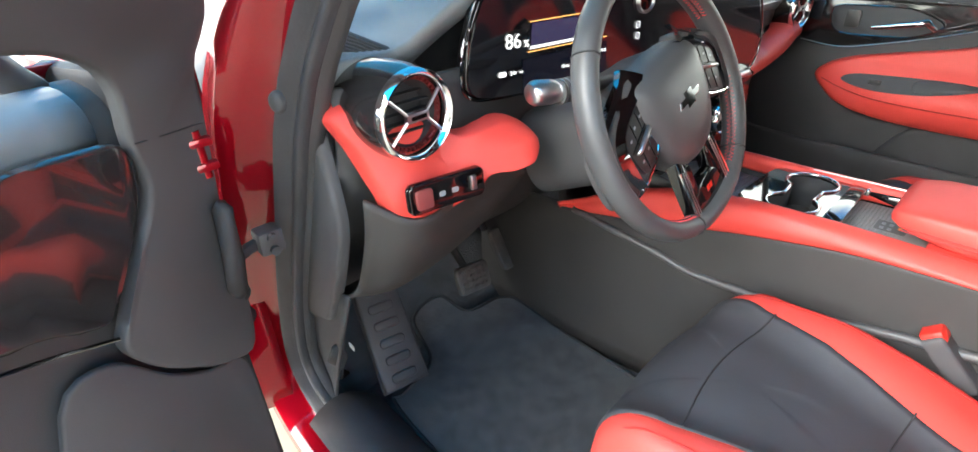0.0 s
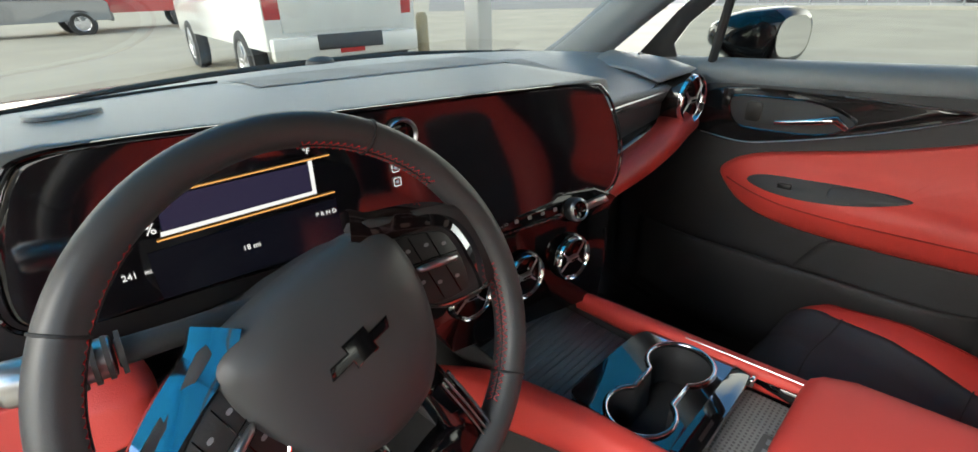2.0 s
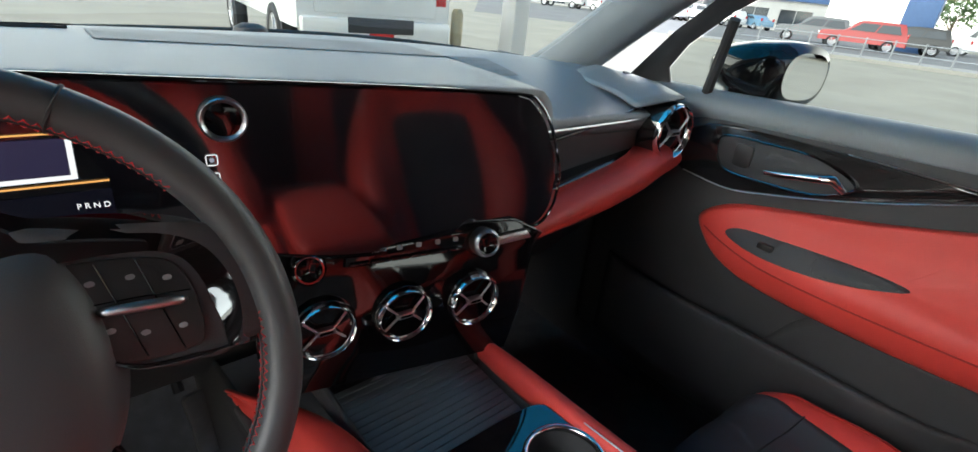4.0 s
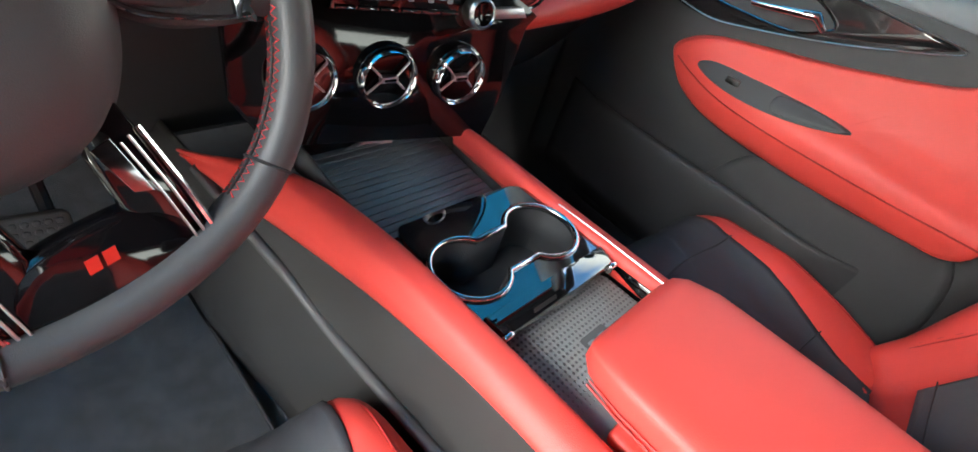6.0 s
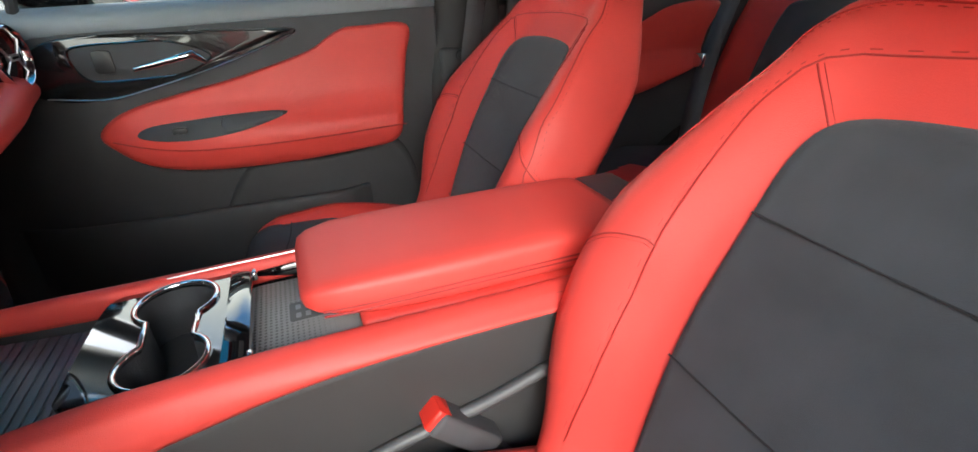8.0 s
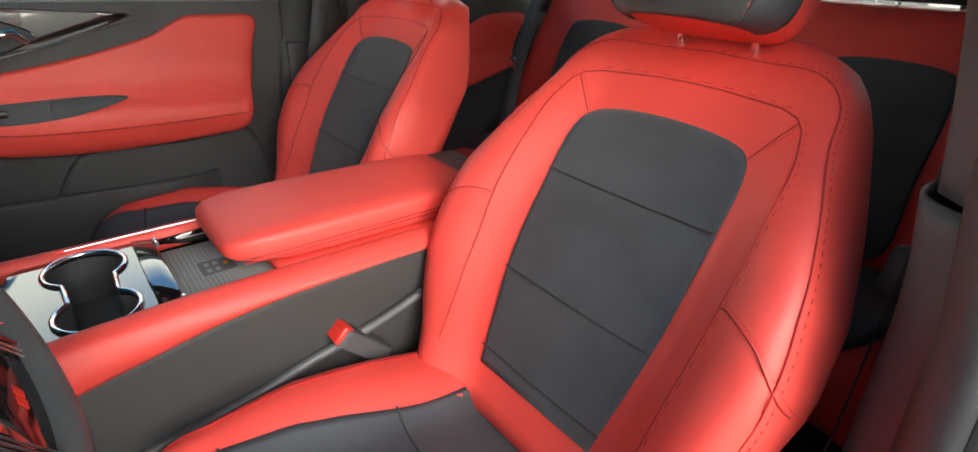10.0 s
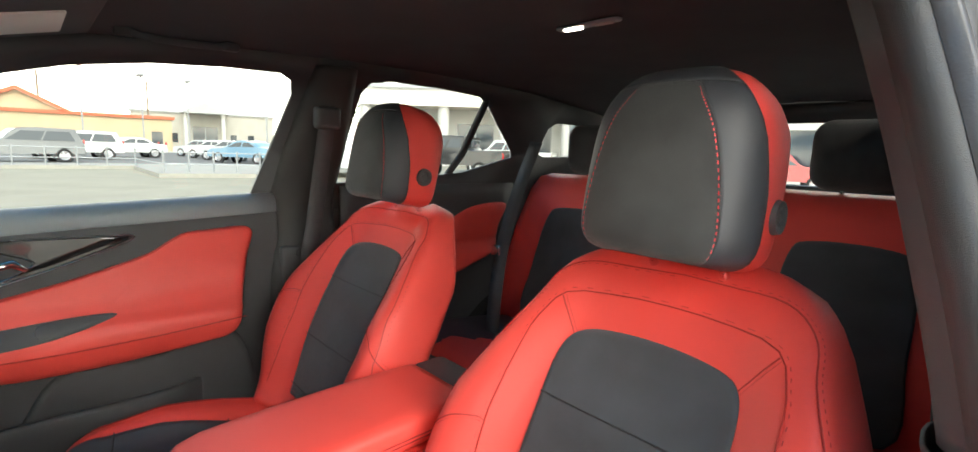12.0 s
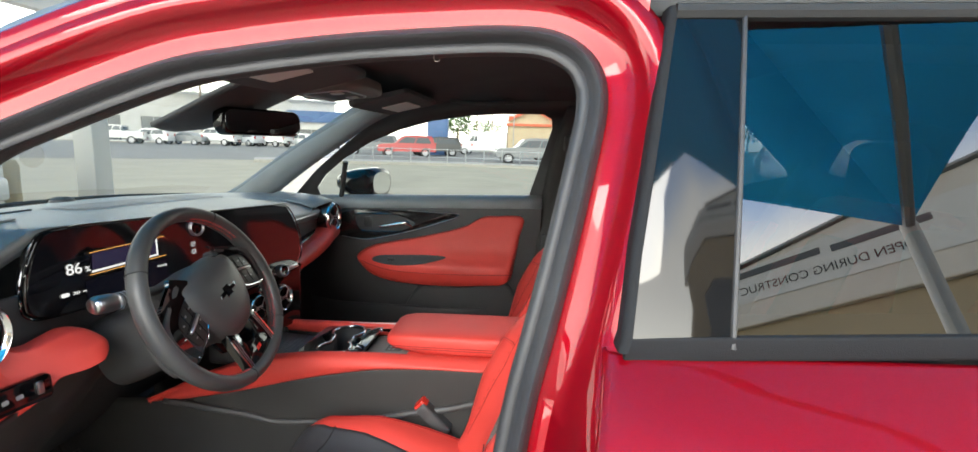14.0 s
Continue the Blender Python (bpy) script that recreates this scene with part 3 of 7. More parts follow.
part("tail_panel", patch([[(-.90, -2.05, z), (-.80, -2.36 - b, z), (0, -2.42 - b, z), (.80, -2.36 - b, z), (.90, -2.05, z)] for z, b in ((1.08, 0), (.90, .04), (.62, .06), (.32, .0))], 24, 10), PAINT, car, "red tail panel and bumper", solid=.006, angle=180)
for wx in (-.83, .83):
    for wy in (1.42, -1.58):
        wm = Matrix.Translation((wx, wy, .36)) @ Matrix.Rotation(math.copysign(math.pi / 2, wx), 4, "Y")
        tyre = part("wheel", lathe([(.24, -.10), (.34, -.11), (.36, -.08), (.36, .08), (.34, .11), (.25, .10)], 36, wm), TYRE, car, "black tyre", angle=60)
        part("rim", lathe([(.25, .095), (.22, .06), (.06, .07), (0, .075)], 28, wm), ALLOY, tyre, "alloy rim")
# tail: rear glass frame
tl = thing("tailgate", "black tailgate lining with a rear window", "tailgate")
part("window_frame", holed([(-.66, 1.08), (.66, 1.08), (.62, 1.46), (-.62, 1.46)], [[(-.55, 1.17), (.55, 1.17), (.50, 1.40), (-.50, 1.40)]], lambda x, z: (x, -2.28 + .5 * (z - 1.1), z)), PLASTIC, tl, solid=.02)
rg = part("rear_glass", holed([(-.55, 1.17), (.55, 1.17), (.50, 1.40), (-.50, 1.40)], [], lambda x, z: (x, -2.29 + .5 * (z - 1.1), z)), CLEAR, tl)
rg.visible_shadow = False


# ---------------------------------------------------------------- front seats
def front_seat(cx, cy, label, drop=0.0):
    """A front seat: cx is its middle, cy moves it along the car."""
    seat = thing("front_seat", label, "seat", (cx, cy, 0), "front seats")
    o, ax, fr = Vector((0, -.455, .655)), Vector((0, -.47, .883)), Vector((0, .883, .47))

    def width(h):
        return float(np.interp(h, (-.06, .0, .08, .18, .27, .35, .42, .47, .505, .53, .548, .556), (.20, .225, .255, .272, .264, .240, .216, .198, .180, .158, .125, .09)))

    def front(x, h):
        w = width(h)
        a = abs(x) / w
        wing = .065 * float(np.interp(h, (0, .12, .25, .36, .45, .53), (.75, 1.0, .95, .6, .35, .2)))
        top = -.050 * max(0, (h - .46) / .096) ** 2
        lumbar = .018 * math.sin(math.pi * min(1, max(0, h / .45)))
        s = min(1, max(0, (a - .42) / .38))
        s = s * s * (3 - 2 * s)
        edge = -.11 * (1 - .70 * min(1, max(0, (h - .38) / .15))) * max(0, (a - .86) / .14) ** 2
        return lumbar + wing * s + edge + top

    def surf(x, h, lift=0.0):
        return o + Vector((x, 0, 0)) + ax * h + fr * (front(x, h) + lift)

    rows = []
    for h in np.concatenate((np.linspace(-.06, .47, 22), (.485, .50, .515, .528, .538, .546, .552, .556))):
        w = width(h)
        r = [surf(w * t, h) for t in np.sin(np.linspace(-1, 1, 33) * math.pi / 2)]
        b0 = front(w, h)
        th = .115 * (1 - .35 * max(0, (h - .40) / .13)) * math.sqrt(max(.12, 1 - (max(0, h - .47) / .089) ** 2))
        r += [o + Vector((w * math.cos(a), 0, 0)) + ax * h + fr * (b0 - math.sin(a) * max(.03, th + b0)) for a in np.linspace(.15, math.pi - .15, 13)]
        rows.append(r)
    part("backrest", grid(rows, True, True), RED, seat, "bright red leather backrest", angle=180)
    # dark insert on the backrest
    out = [(-.102, .0), (-.116, .10), (-.124, .18), (-.125, .28), (-.124, .362), (-.109, .400), (-.07, .414), (0, .419)]
    out = crom(out + [(-x, h) for x, h in out[-2::-1]], 60)
    part("insert", pillow(out, (0, .22), lambda x, h, s: surf(x, h, -.004 if s > .99 else .0035 + .003 * (1 - s)), (1, .985, .93, .8, .6, .4, .2)), SUEDE, seat, "perforated charcoal insert", angle=180)
    for hh, bow in ((.303, -.004), (.150, -.006), (.03, -.006)):
        half = .1225 if hh > .2 else .1205 if hh > .1 else .107
        part("seam", tube([surf(x, hh + .3 * bow * (1 - (x / half) ** 2), .0068) for x in np.linspace(-half, half, 15)], .0010, 5), BLACKRUBBER, seat)
    # stitched lines in the red leather
    lines = [[(-.160, .0), (-.166, .12), (-.172, .24), (-.170, .34), (-.163, .405), (-.130, .454), (0, .468), (.130, .454), (.163, .405), (.170, .34), (.172, .24), (.166, .12), (.160, .0)]]
    lines += [[(s * .112, .392), (s * .130, .418), (s * .146, .440)] for s in (-1, 1)]
    lines += [[(s * .262, .17), (s * .225, .215), (s * .185, .235), (s * .171, .235)] for s in (-1, 1)]
    lines += [[(s * .222, .01), (s * .240, .10), (s * .248, .18), (s * .236, .27), (s * .212, .35), (s * .186, .42), (s * .170, .475), (s * .12, .508), (0, .518)] for s in (-1, 1)]
    for ln in lines:
        c = crom(ln, 121)
        part("seam", tube([surf(x, h, .0004) for x, h in c[::3]], .0010, 5), REDSEAM, seat)
        st_ = bmesh.new()
        for q in range(0, 119, 2):
            d_ = c[q + 1] - c[q]
            nv = np.array([-d_[1], d_[0]]) / max(1e-6, np.hypot(*d_)) * .0045
            tube([surf(*(c[q] + nv), .0006), surf(*(c[q] * .25 + c[q + 1] * .75 + nv), .0003)], .00045, 4, bm=st_)
        part("stitching", st_, REDSEAM, seat, "dark red stitches")
    # cushion
    def ctop(x, y):
        w = .215
        a = abs(x) / w
        s = min(1, max(0, (a - float(np.interp(y, (-.5, -.25, -.1), (.26, .34, .52)))) / .36))
        base = .620 - drop - .046 * min(1, max(0, (-.20 - y) / .22)) + .022 * math.sin(math.pi * min(1, max(0, (y + .50) / .50)))
        bol = .040 * s * s * (3 - 2 * s) * float(np.interp(y, (-.5, -.3, -.1, 0), (1, 1, .8, .4)))
        return base + bol - .10 * max(0, (a - .88) / .12) ** 2

    def fold(x, u, lift=0.0):
        """u runs from the seat's back along the top and down over its nose."""
        nose = .035 * (1 - (x / .215) ** 2)
        if u < .40:
            return Vector((x, -.50 + u * .97 + nose * u / .40, ctop(x, -.50 + u) + lift))
        a = min(1, (u - .40) / .14) * math.pi / 2
        r = .085
        y0 = -.112 + nose
        return Vector((x, y0 + (r + lift) * math.sin(a), ctop(x, -.10) - r + (r + lift) * math.cos(a) - max(0, u - .54)))

    rows = []
    for u in np.concatenate((np.linspace(0, .40, 12), np.linspace(.42, .54, 8), (.60, .66))):
        rows.append([fold(.215 * t, u) for t in np.sin(np.linspace(-1, 1, 31) * math.pi / 2)])
    part("cushion", grid(rows), RED, seat, "red leather cushion with raised bolsters", solid=.02, angle=180)
    half = [(.096, .0), (.104, .15), (.120, .25), (.138, .32), (.157, .39), (.170, .44), (.179, .50), (.187, .58), (.188, .64)]
    cin = crom([(-x, u) for x, u in half] + [(0, .65)] + half[::-1] + [(0, -.005)], 90, True)
    part("cushion_insert", pillow(cin, (0, .34), lambda x, u, s: fold(x, u, .0085 if s > .99 else .0135 + .002 * (1 - s)), (1, .985, .93, .8, .65, .5, .35, .2)), BLACKCLOTH, seat, "charcoal cushion insert", angle=180)
    for ln in ([(-.154, .385), (0, .39), (.154, .385)], [(-.107, .18), (0, .185), (.107, .18)]):
        part("seam", tube([fold(x, u, .0158) for x, u in crom(ln, 20)], .0013, 5), BLACKRUBBER, seat)
    for s in (-1, 1):
        part("seam", tube([fold(x, u, .0105) for x, u in crom([(s * .185, .02), (s * .182, .2), (s * .185, .36), (s * .197, .46)], 24)], .0014, 5), REDSEAM, seat)
    part("base", boxed((-.20, -.50, .36), (.20, -.05, .56), .02), PLASTIC, seat, "black plastic seat base")
    # headrest: dark suede face, red sides and back
    hc = Vector((0, -.682, 1.246))
    def head(a, v, k=1.0):
        """a: angle round, v: -1 to 1 from bottom to top."""
        w = .112 * (1 - .10 * max(0, v + .2) ** 2 - .05 * max(0, -v) ** 2) * k
        t = (.084 if math.sin(a) > 0 else .094) * (1 - .22 * max(0, v) ** 3) * k
        cs, sn = math.cos(a), math.sin(a)
        x = w * math.copysign(abs(cs) ** .64, cs)
        d = t * math.copysign(abs(sn) ** .66, sn)
        return hc + Vector((x, 0, 0)) + Vector((0, -.22, .975)) * (v * .116) + Vector((0, .975, .22)) * (d - .012 * (x / .128) ** 2 * (1 if d > 0 else 0))

    PROF = [(-1.0, .70), (-.985, .80), (-.95, .88), (-.89, .945), (-.80, .985)] + [(v, 1) for v in np.linspace(-.70, .42, 8)] + [(.52, .985), (.62, .96), (.71, .925), (.75, .905), (.79, .88), (.86, .82), (.92, .745), (.96, .66), (.985, .56), (1.0, .44)]

    cut = lambda v: float(np.interp(v, (-1, -.3, .3, .7, .97), (6, 12, 24, 40, 58)))
    part("headrest", grid([[head(a, v, k) for a in np.linspace(0, 2 * math.pi, 65)[:-1]] for v, k in PROF], True, True), RED, seat, "red leather headrest shell", angle=180)
    line = lambda v: float(np.interp(v, (-1, -.4, .2, .56, .69, .75), (46, 52, 62, 72, 75, 77)))

    def skin(low, high, a0, a1, n):
        return grid([[head(a, v, k + .016) for a in np.linspace(radians(a0(v)), radians(a1(v)), n)] for v, k in PROF if low <= v <= high])
    part("headrest_face", skin(-1, .75, line, lambda v: 180 - line(v), 31), SUEDEPLAIN, seat, "charcoal suede headrest face", solid=.004, angle=180)
    part("headrest_side", skin(-1, .75, cut, line, 15), DARKHIDE, seat, "smooth dark leather side panel", solid=.004, angle=180)
    part("headrest_side", skin(-1, .75, lambda v: 180 - line(v), lambda v: 180 - cut(v), 15), DARKHIDE, seat, "smooth dark leather side panel", solid=.004, angle=180)
    part("headrest_top", skin(.75, .965, cut, lambda v: 180 - cut(v), 41), DARKHIDE, seat, "smooth dark leather top panel", solid=.004, angle=180)
    pv, pk = zip(*PROF)
    kk = lambda v: float(np.interp(v, pv, pk)) + .036
    loop_ = [(a, v) for a, v in crom([(134, -.94), (128, -.4), (118, .2), (108, .56), (104.5, .69), (99, .745), (90, .75), (81, .745), (75.5, .69), (72, .56), (62, .2), (52, -.4), (46, -.94)], 221)]
    part("seam", tube([head(radians(a), v, kk(v) - .003) for a, v in loop_], .0012, 5), BLACKRUBBER, seat)
    dash_ = bmesh.new()
    for q in range(0, 219, 2):
        tube([head(radians(a + (1.6 if a < 90 else -1.6) * (1 if v < .68 else 0)), v - (.02 if v > .68 else 0), kk(v)) for a, v in loop_[q:q + 2]], .0008, 4, bm=dash_)
    part("stitching", dash_, REDTHREAD, seat, "red stitches")
    bm_ = Matrix.Translation(head(math.pi, -.42) + Vector((.002, -.012, 0))) @ Matrix.Rotation(-math.pi / 2, 4, "Y")
    part("button", lathe([(0.0, .004), (.009, .004), (.010, .006), (.013, .008), (.019, .008), (.021, .0), (.021, -.01)], 28, bm_), PLASTIC, seat, "round black headrest button", angle=50)
    for s in (-1, 1):
        part("headrest_post", tube([o + ax * .52 + Vector((s * .05, 0, 0)) - fr * .04, hc + Vector((s * .05, 0, -.09)) - fr * .02], .006, 10), CHROME, seat)
    return seat


front_seat(-.368, -.022, "red leather driver's seat with charcoal perforated inserts")
front_seat(.395, -.077, "red leather passenger seat with charcoal perforated inserts", .012)


# ---------------------------------------------------------------- rear bench
bench = thing("rear_bench", "red and black leather rear bench with headrests", "rear seat")
rows = []
for y, z in ((-1.02, .50), (-.98, .60), (-1.0, .655), (-1.1, .67), (-1.35, .64), (-1.5, .62)):
    rows.append([(x, y, z - .03 * (abs(x) / .66) ** 6) for x in np.linspace(-.68, .68, 21)])
part("bench_cushion", patch(rows, 24, 16), RED, bench, "red leather bench cushion", solid=.03, angle=180)
for cx, hw in ((-.40, .20), (.40, .20)):
    part("cushion_insert", pillow(crom([(-hw, -.99), (-hw, -1.45), (hw, -1.45), (hw, -.99)], 40, True), (0, -1.22), lambda x, y, s: (cx + x, y, float(np.interp(-y, (.97, 1.0, 1.1, 1.35, 1.5), (.63, .664, .682, .652, .632))) + (.004 if s < .99 else -.01))), BLACKCLOTH, bench, angle=180)
    part("backrest", grid([[(cx + x, y + .03 * math.cos(x / hwx * 1.4) * k, z) for x in np.linspace(-hwx, hwx, 17)] for y, z, hwx, k in ((-1.42, .62, .30, 1), (-1.44, .75, .30, 1), (-1.52, .98, .29, 1), (-1.575, 1.12, .27, 1), (-1.60, 1.165, .25, .6), (-1.65, 1.175, .24, 0), (-1.69, 1.15, .24, 0))]), RED, bench, "red leather rear backrest", solid=.02, angle=180)
    part("back_insert", pillow(crom([(-.13, .66), (-.14, .85), (-.13, 1.03), (-.08, 1.07), (.08, 1.07), (.13, 1.03), (.14, .85), (.13, .66)], 40, True), (0, .85), lambda x, z, s: (cx + x, float(np.interp(z, (.62, .75, .98, 1.12), (-1.42, -1.44, -1.52, -1.575))) + .03 * math.cos(x / .30 * 1.4) + (.016 if s < .99 else .004), z)), SUEDE, bench, "charcoal insert", angle=180)
    hb = boxed((cx - .135, -1.68, 1.19), (cx + .135, -1.58, 1.37), .045, 4)
    part("headrest", hb, SUEDEPLAIN, bench, "charcoal rear headrest", angle=180)
    for s in (-1, 1):
        part("headrest_post", tube([(cx + s * .06, -1.64, 1.12), (cx + s * .06, -1.64, 1.22)], .006, 8), CHROME, bench)
part("centre_backrest", boxed((-.11, -1.62, .64), (.11, -1.50, 1.15), .03, 3), SUEDE, bench, angle=180)
tagged(link("parcel_cover", boxed((-.62, -2.25, 1.10), (.62, -1.70, 1.13), .006), PLASTIC), "black parcel cover behind the rear bench", "cover")


# ---------------------------------------------------------------- doors
def door_trim(s, name, label, hinge, angle):
    """An inner door panel; s is the car's side. All places are for the closed door, then turned round the hinge."""
    d = thing(name, label, "car door", hinge)
    hx, hy, hz = hinge

    def P(x, y, z):
        return (s * x - hx, y - hy, z - hz)
    X = .745
    base = []
    for z, x in ((.36, .775), (.40, .755), (.55, .752), (.72, .750), (.85, .748), (.95, .746), (1.02, .748), (1.055, .758), (1.078, .778), (1.088, .81)):
        base.append([P(x + (.03 if y > .3 else 0) , y, z + (0.035 * (-y + .3) if z > 1.0 else 0)) for y in (.45, .36, .2, 0, -.2, -.4, -.56, -.60)])
    part("panel", patch(base, 30, 40), PLASTIC, d, "black grained door panel", solid=.006, angle=180)
    # window sill pad
    sill = []
    for x, dz in ((.752, -.052), (.750, -.03), (.757, -.012), (.775, .0), (.80, .003), (.82, -.004)):
        sill.append([P(x + (.02 if y > .3 else 0), y, 1.088 + dz + .039 * (.3 - y)) for y in (.40, .2, 0, -.3, -.60)])
    part("sill_pad", patch(sill, 20, 12), SOFTTOP, d, "charcoal soft sill pad", solid=.004, angle=180)
    # red insert with its armrest bulge
    ins = [(.158, .838), (.135, .872), (.085, .897), (.0, .918), (-.144, .949), (-.285, .990), (-.335, 1.018), (-.372, 1.036), (-.42, 1.040), (-.525, 1.038), (-.515, .96), (-.50, .86), (-.478, .775), (-.40, .757), (-.236, .742), (-.10, .742), (-.02, .749), (.06, .766), (.115, .793)]
    ins = crom(ins, 110, True)

    def lay(y, z, q):
        t = min(1, (1 - q) / .05)
        rim = .012 * math.sqrt(max(0, 1 - (1 - t) ** 2))
        low = .862 - .02 * (y + .2)
        bulge = .050 * float(np.interp(z, (.735, .765, .80, .835, .862, .90, .96), (.2, .75, 1, .95, .55, .15, 0))) * float(np.interp(y, (-.55, -.48, -.3, 0, .1, .17), (.9, 1, 1, .9, .6, .1)))
        return P(X - .004 - rim - bulge * min(1, t * 1.3), y, z)
    part("insert", pillow(ins, (-.2, .865), lay, (1, .995, .985, .97, .95, .90, .82, .72, .6, .48, .36, .24, .12)), RED, d, "red leather armrest insert", angle=180)
    part("seam", tube([Vector(lay(y, z, .5)) + Vector((-s * .001, 0, 0)) for y, z in crom([(.13, .836), (.03, .812), (-.1, .803), (-.3, .806), (-.49, .815)], 30)], .0016, 5), REDSEAM, d)
    grip = crom([(.082, .846), (.05, .862), (-.06, .870), (-.17, .873), (-.222, .866), (-.14, .842), (-.03, .829), (.05, .834)], 40, True)
    part("pull_cup", prism([tuple(p) for p in grip], lambda y, z, w: Vector(lay(y, z, .5)) + Vector((-s * w, 0, 0)), .004, .0015), PLASTIC, d, "black armrest switch panel")
    part("pull_lip", prism([tuple(p) for p in crom([(-.09, .868), (-.17, .872), (-.22, .866), (-.15, .847), (-.09, .842)], 24, True)], lambda y, z, w: Vector(lay(y, z, .5)) + Vector((-s * (w + .003), 0, 0)), .005, .003), PLASTIC, d)
    part("window_switch", boxed(*sorted_box(Vector(lay(.0, .85, .5)) + Vector((-s * .004, 0, 0)), (.0045, .014, .006)), .002), KEYSATIN, d, "black window switch")
    # glossy trim with the release handle
    trim = crom([(.20, 1.035), (.10, 1.046), (-.05, 1.045), (-.18, 1.040), (-.26, 1.038), (-.20, 1.012), (-.10, .975), (.0, .948), (.08, .930), (.16, .918), (.235, .935), (.25, .99)], 60, True)
    part("trim_panel", prism([tuple(p) for p in trim], lambda y, z, w: P(X - .002 - w, y, z), .010, .004), CARBON, d, "gloss black woven-pattern trim", angle=60)
    part("trim_edge", tube([P(X - .013, y, z) for y, z in crom([(.22, .930), (.12, .921), (.03, .938), (-.08, .967), (-.18, 1.0), (-.27, 1.038), (-.18, 1.043), (-.06, 1.047)], 40)], .0013, 6), SATIN, d, "thin bright edge")
    bez = crom([(.160, 1.008), (.145, 1.026), (.06, 1.030), (-.02, 1.028), (-.085, 1.004), (-.082, .985), (-.03, .963), (.06, .957), (.125, .958), (.15, .975)], 50, True)
    part("handle_bezel", prism([tuple(p) for p in bez], lambda y, z, w: P(X - .008 - w, y, z), .009, .004), PLASTIC, d, "black handle recess")
    part("bezel_rim", tube([P(X - .018, y, z) for y, z in bez], .0022, 6, True), DARKCHROME, d)
    part("lock_switch", prism(rounded(.035, .045, .008, 4, .105, .995), lambda y, z, w: P(X - .017 - w, y, z), .004, .0015), KEYSATIN, d, "door lock buttons")
    part("release_handle", tube([P(X - .022, .055, .978), P(X - .030, .02, .985), P(X - .036, -.03, .996), P(X - .034, -.058, 1.003), P(X - .022, -.078, .985)], [.005, .0065, .0075, .009, .006], 10, False, 1.0), CHROME, d, "chrome release handle", angle=80)
    # lower pocket and its shelf line
    part("pocket", patch([[P(x, y, z) for y, x in ((.36, xo), (.2, xi), (-.1, xi), (-.3, xi), (-.42, xo))] for z, xo, xi in ((.42, .752, .715), (.55, .75, .700), (.64, .75, .698), (.655, .75, .706), (.64, .75, .73))], 24, 12), PLASTIC, d, "black map pocket", solid=.006, angle=180)
    sp = crom([(-.13, .745), (-.30, .74), (-.47, .765), (-.53, .60), (-.50, .42), (-.20, .40), (.0, .50), (-.05, .65)], 50, True)
    part("speaker_grille", pillow(sp, (-.28, .58), lambda y, z, q: P(X - (.0 if q > .99 else .010 + .006 * (1 - q)), y, z), (1, .985, .93, .7, .4)), PLASTIC, d, "black speaker grille panel", angle=180)
    d.rotation_euler = (0, 0, angle)
    return d


def sorted_box(c, half):
    c, h = Vector(c), Vector(half)
    return c - h, c + h


pd = door_trim(1, "passenger_door", "closed black passenger door trim with red armrest", (.86, .45, .7), 0)


# ---------------------------------------------------------------- dashboard
dash = thing("dashboard", "charcoal dashboard with red leather bands and gloss black vents", "dashboard")


def pad_pt(x, v):
    """Upper dash pad: v from 0 at the windscreen to 1 at the front lip, past 1 rolling under."""
    s = x / .72
    y0, z0 = .905 - .28 * abs(s) ** 2.2, 1.102 - .03 * abs(s) ** 3
    right = min(1, max(0, (x - .21) / .10))
    left = min(1, max(0, (-.50 - x) / .10))
    yl = .198 - .11 * x
    zl = 1.162 - .048 * (x + .5)
    yl, zl = yl + right * (.245 - yl), zl + right * (1.062 - .03 * max(0, x - .3) - zl)
    yl, zl = yl + left * (.30 - yl), zl + left * (1.085 - zl)
    f = min(v, 1)
    y = y0 + (yl - y0) * f
    z = z0 + (zl - z0) * f + (.026 + .016 * right - .004 * left) * math.sin(math.pi * f ** 1.0) * (1 - .35 * f)
    if v > 1:
        y, z = y + .012 * (v - 1), z - .03 * (v - 1)
    return (x, y, z)


xs = np.concatenate((np.linspace(-.74, -.46, 14), np.linspace(-.42, .14, 16), np.linspace(.17, .72, 18)))
part("upper_pad", grid([[pad_pt(x, v) for x in xs] for v in (0, .06, .14, .25, .38, .5, .62, .74, .85, .93, .98, 1.0, 1.4, 2.0)]), SOFTTOP, dash, "charcoal soft upper pad", solid=.004, angle=180)
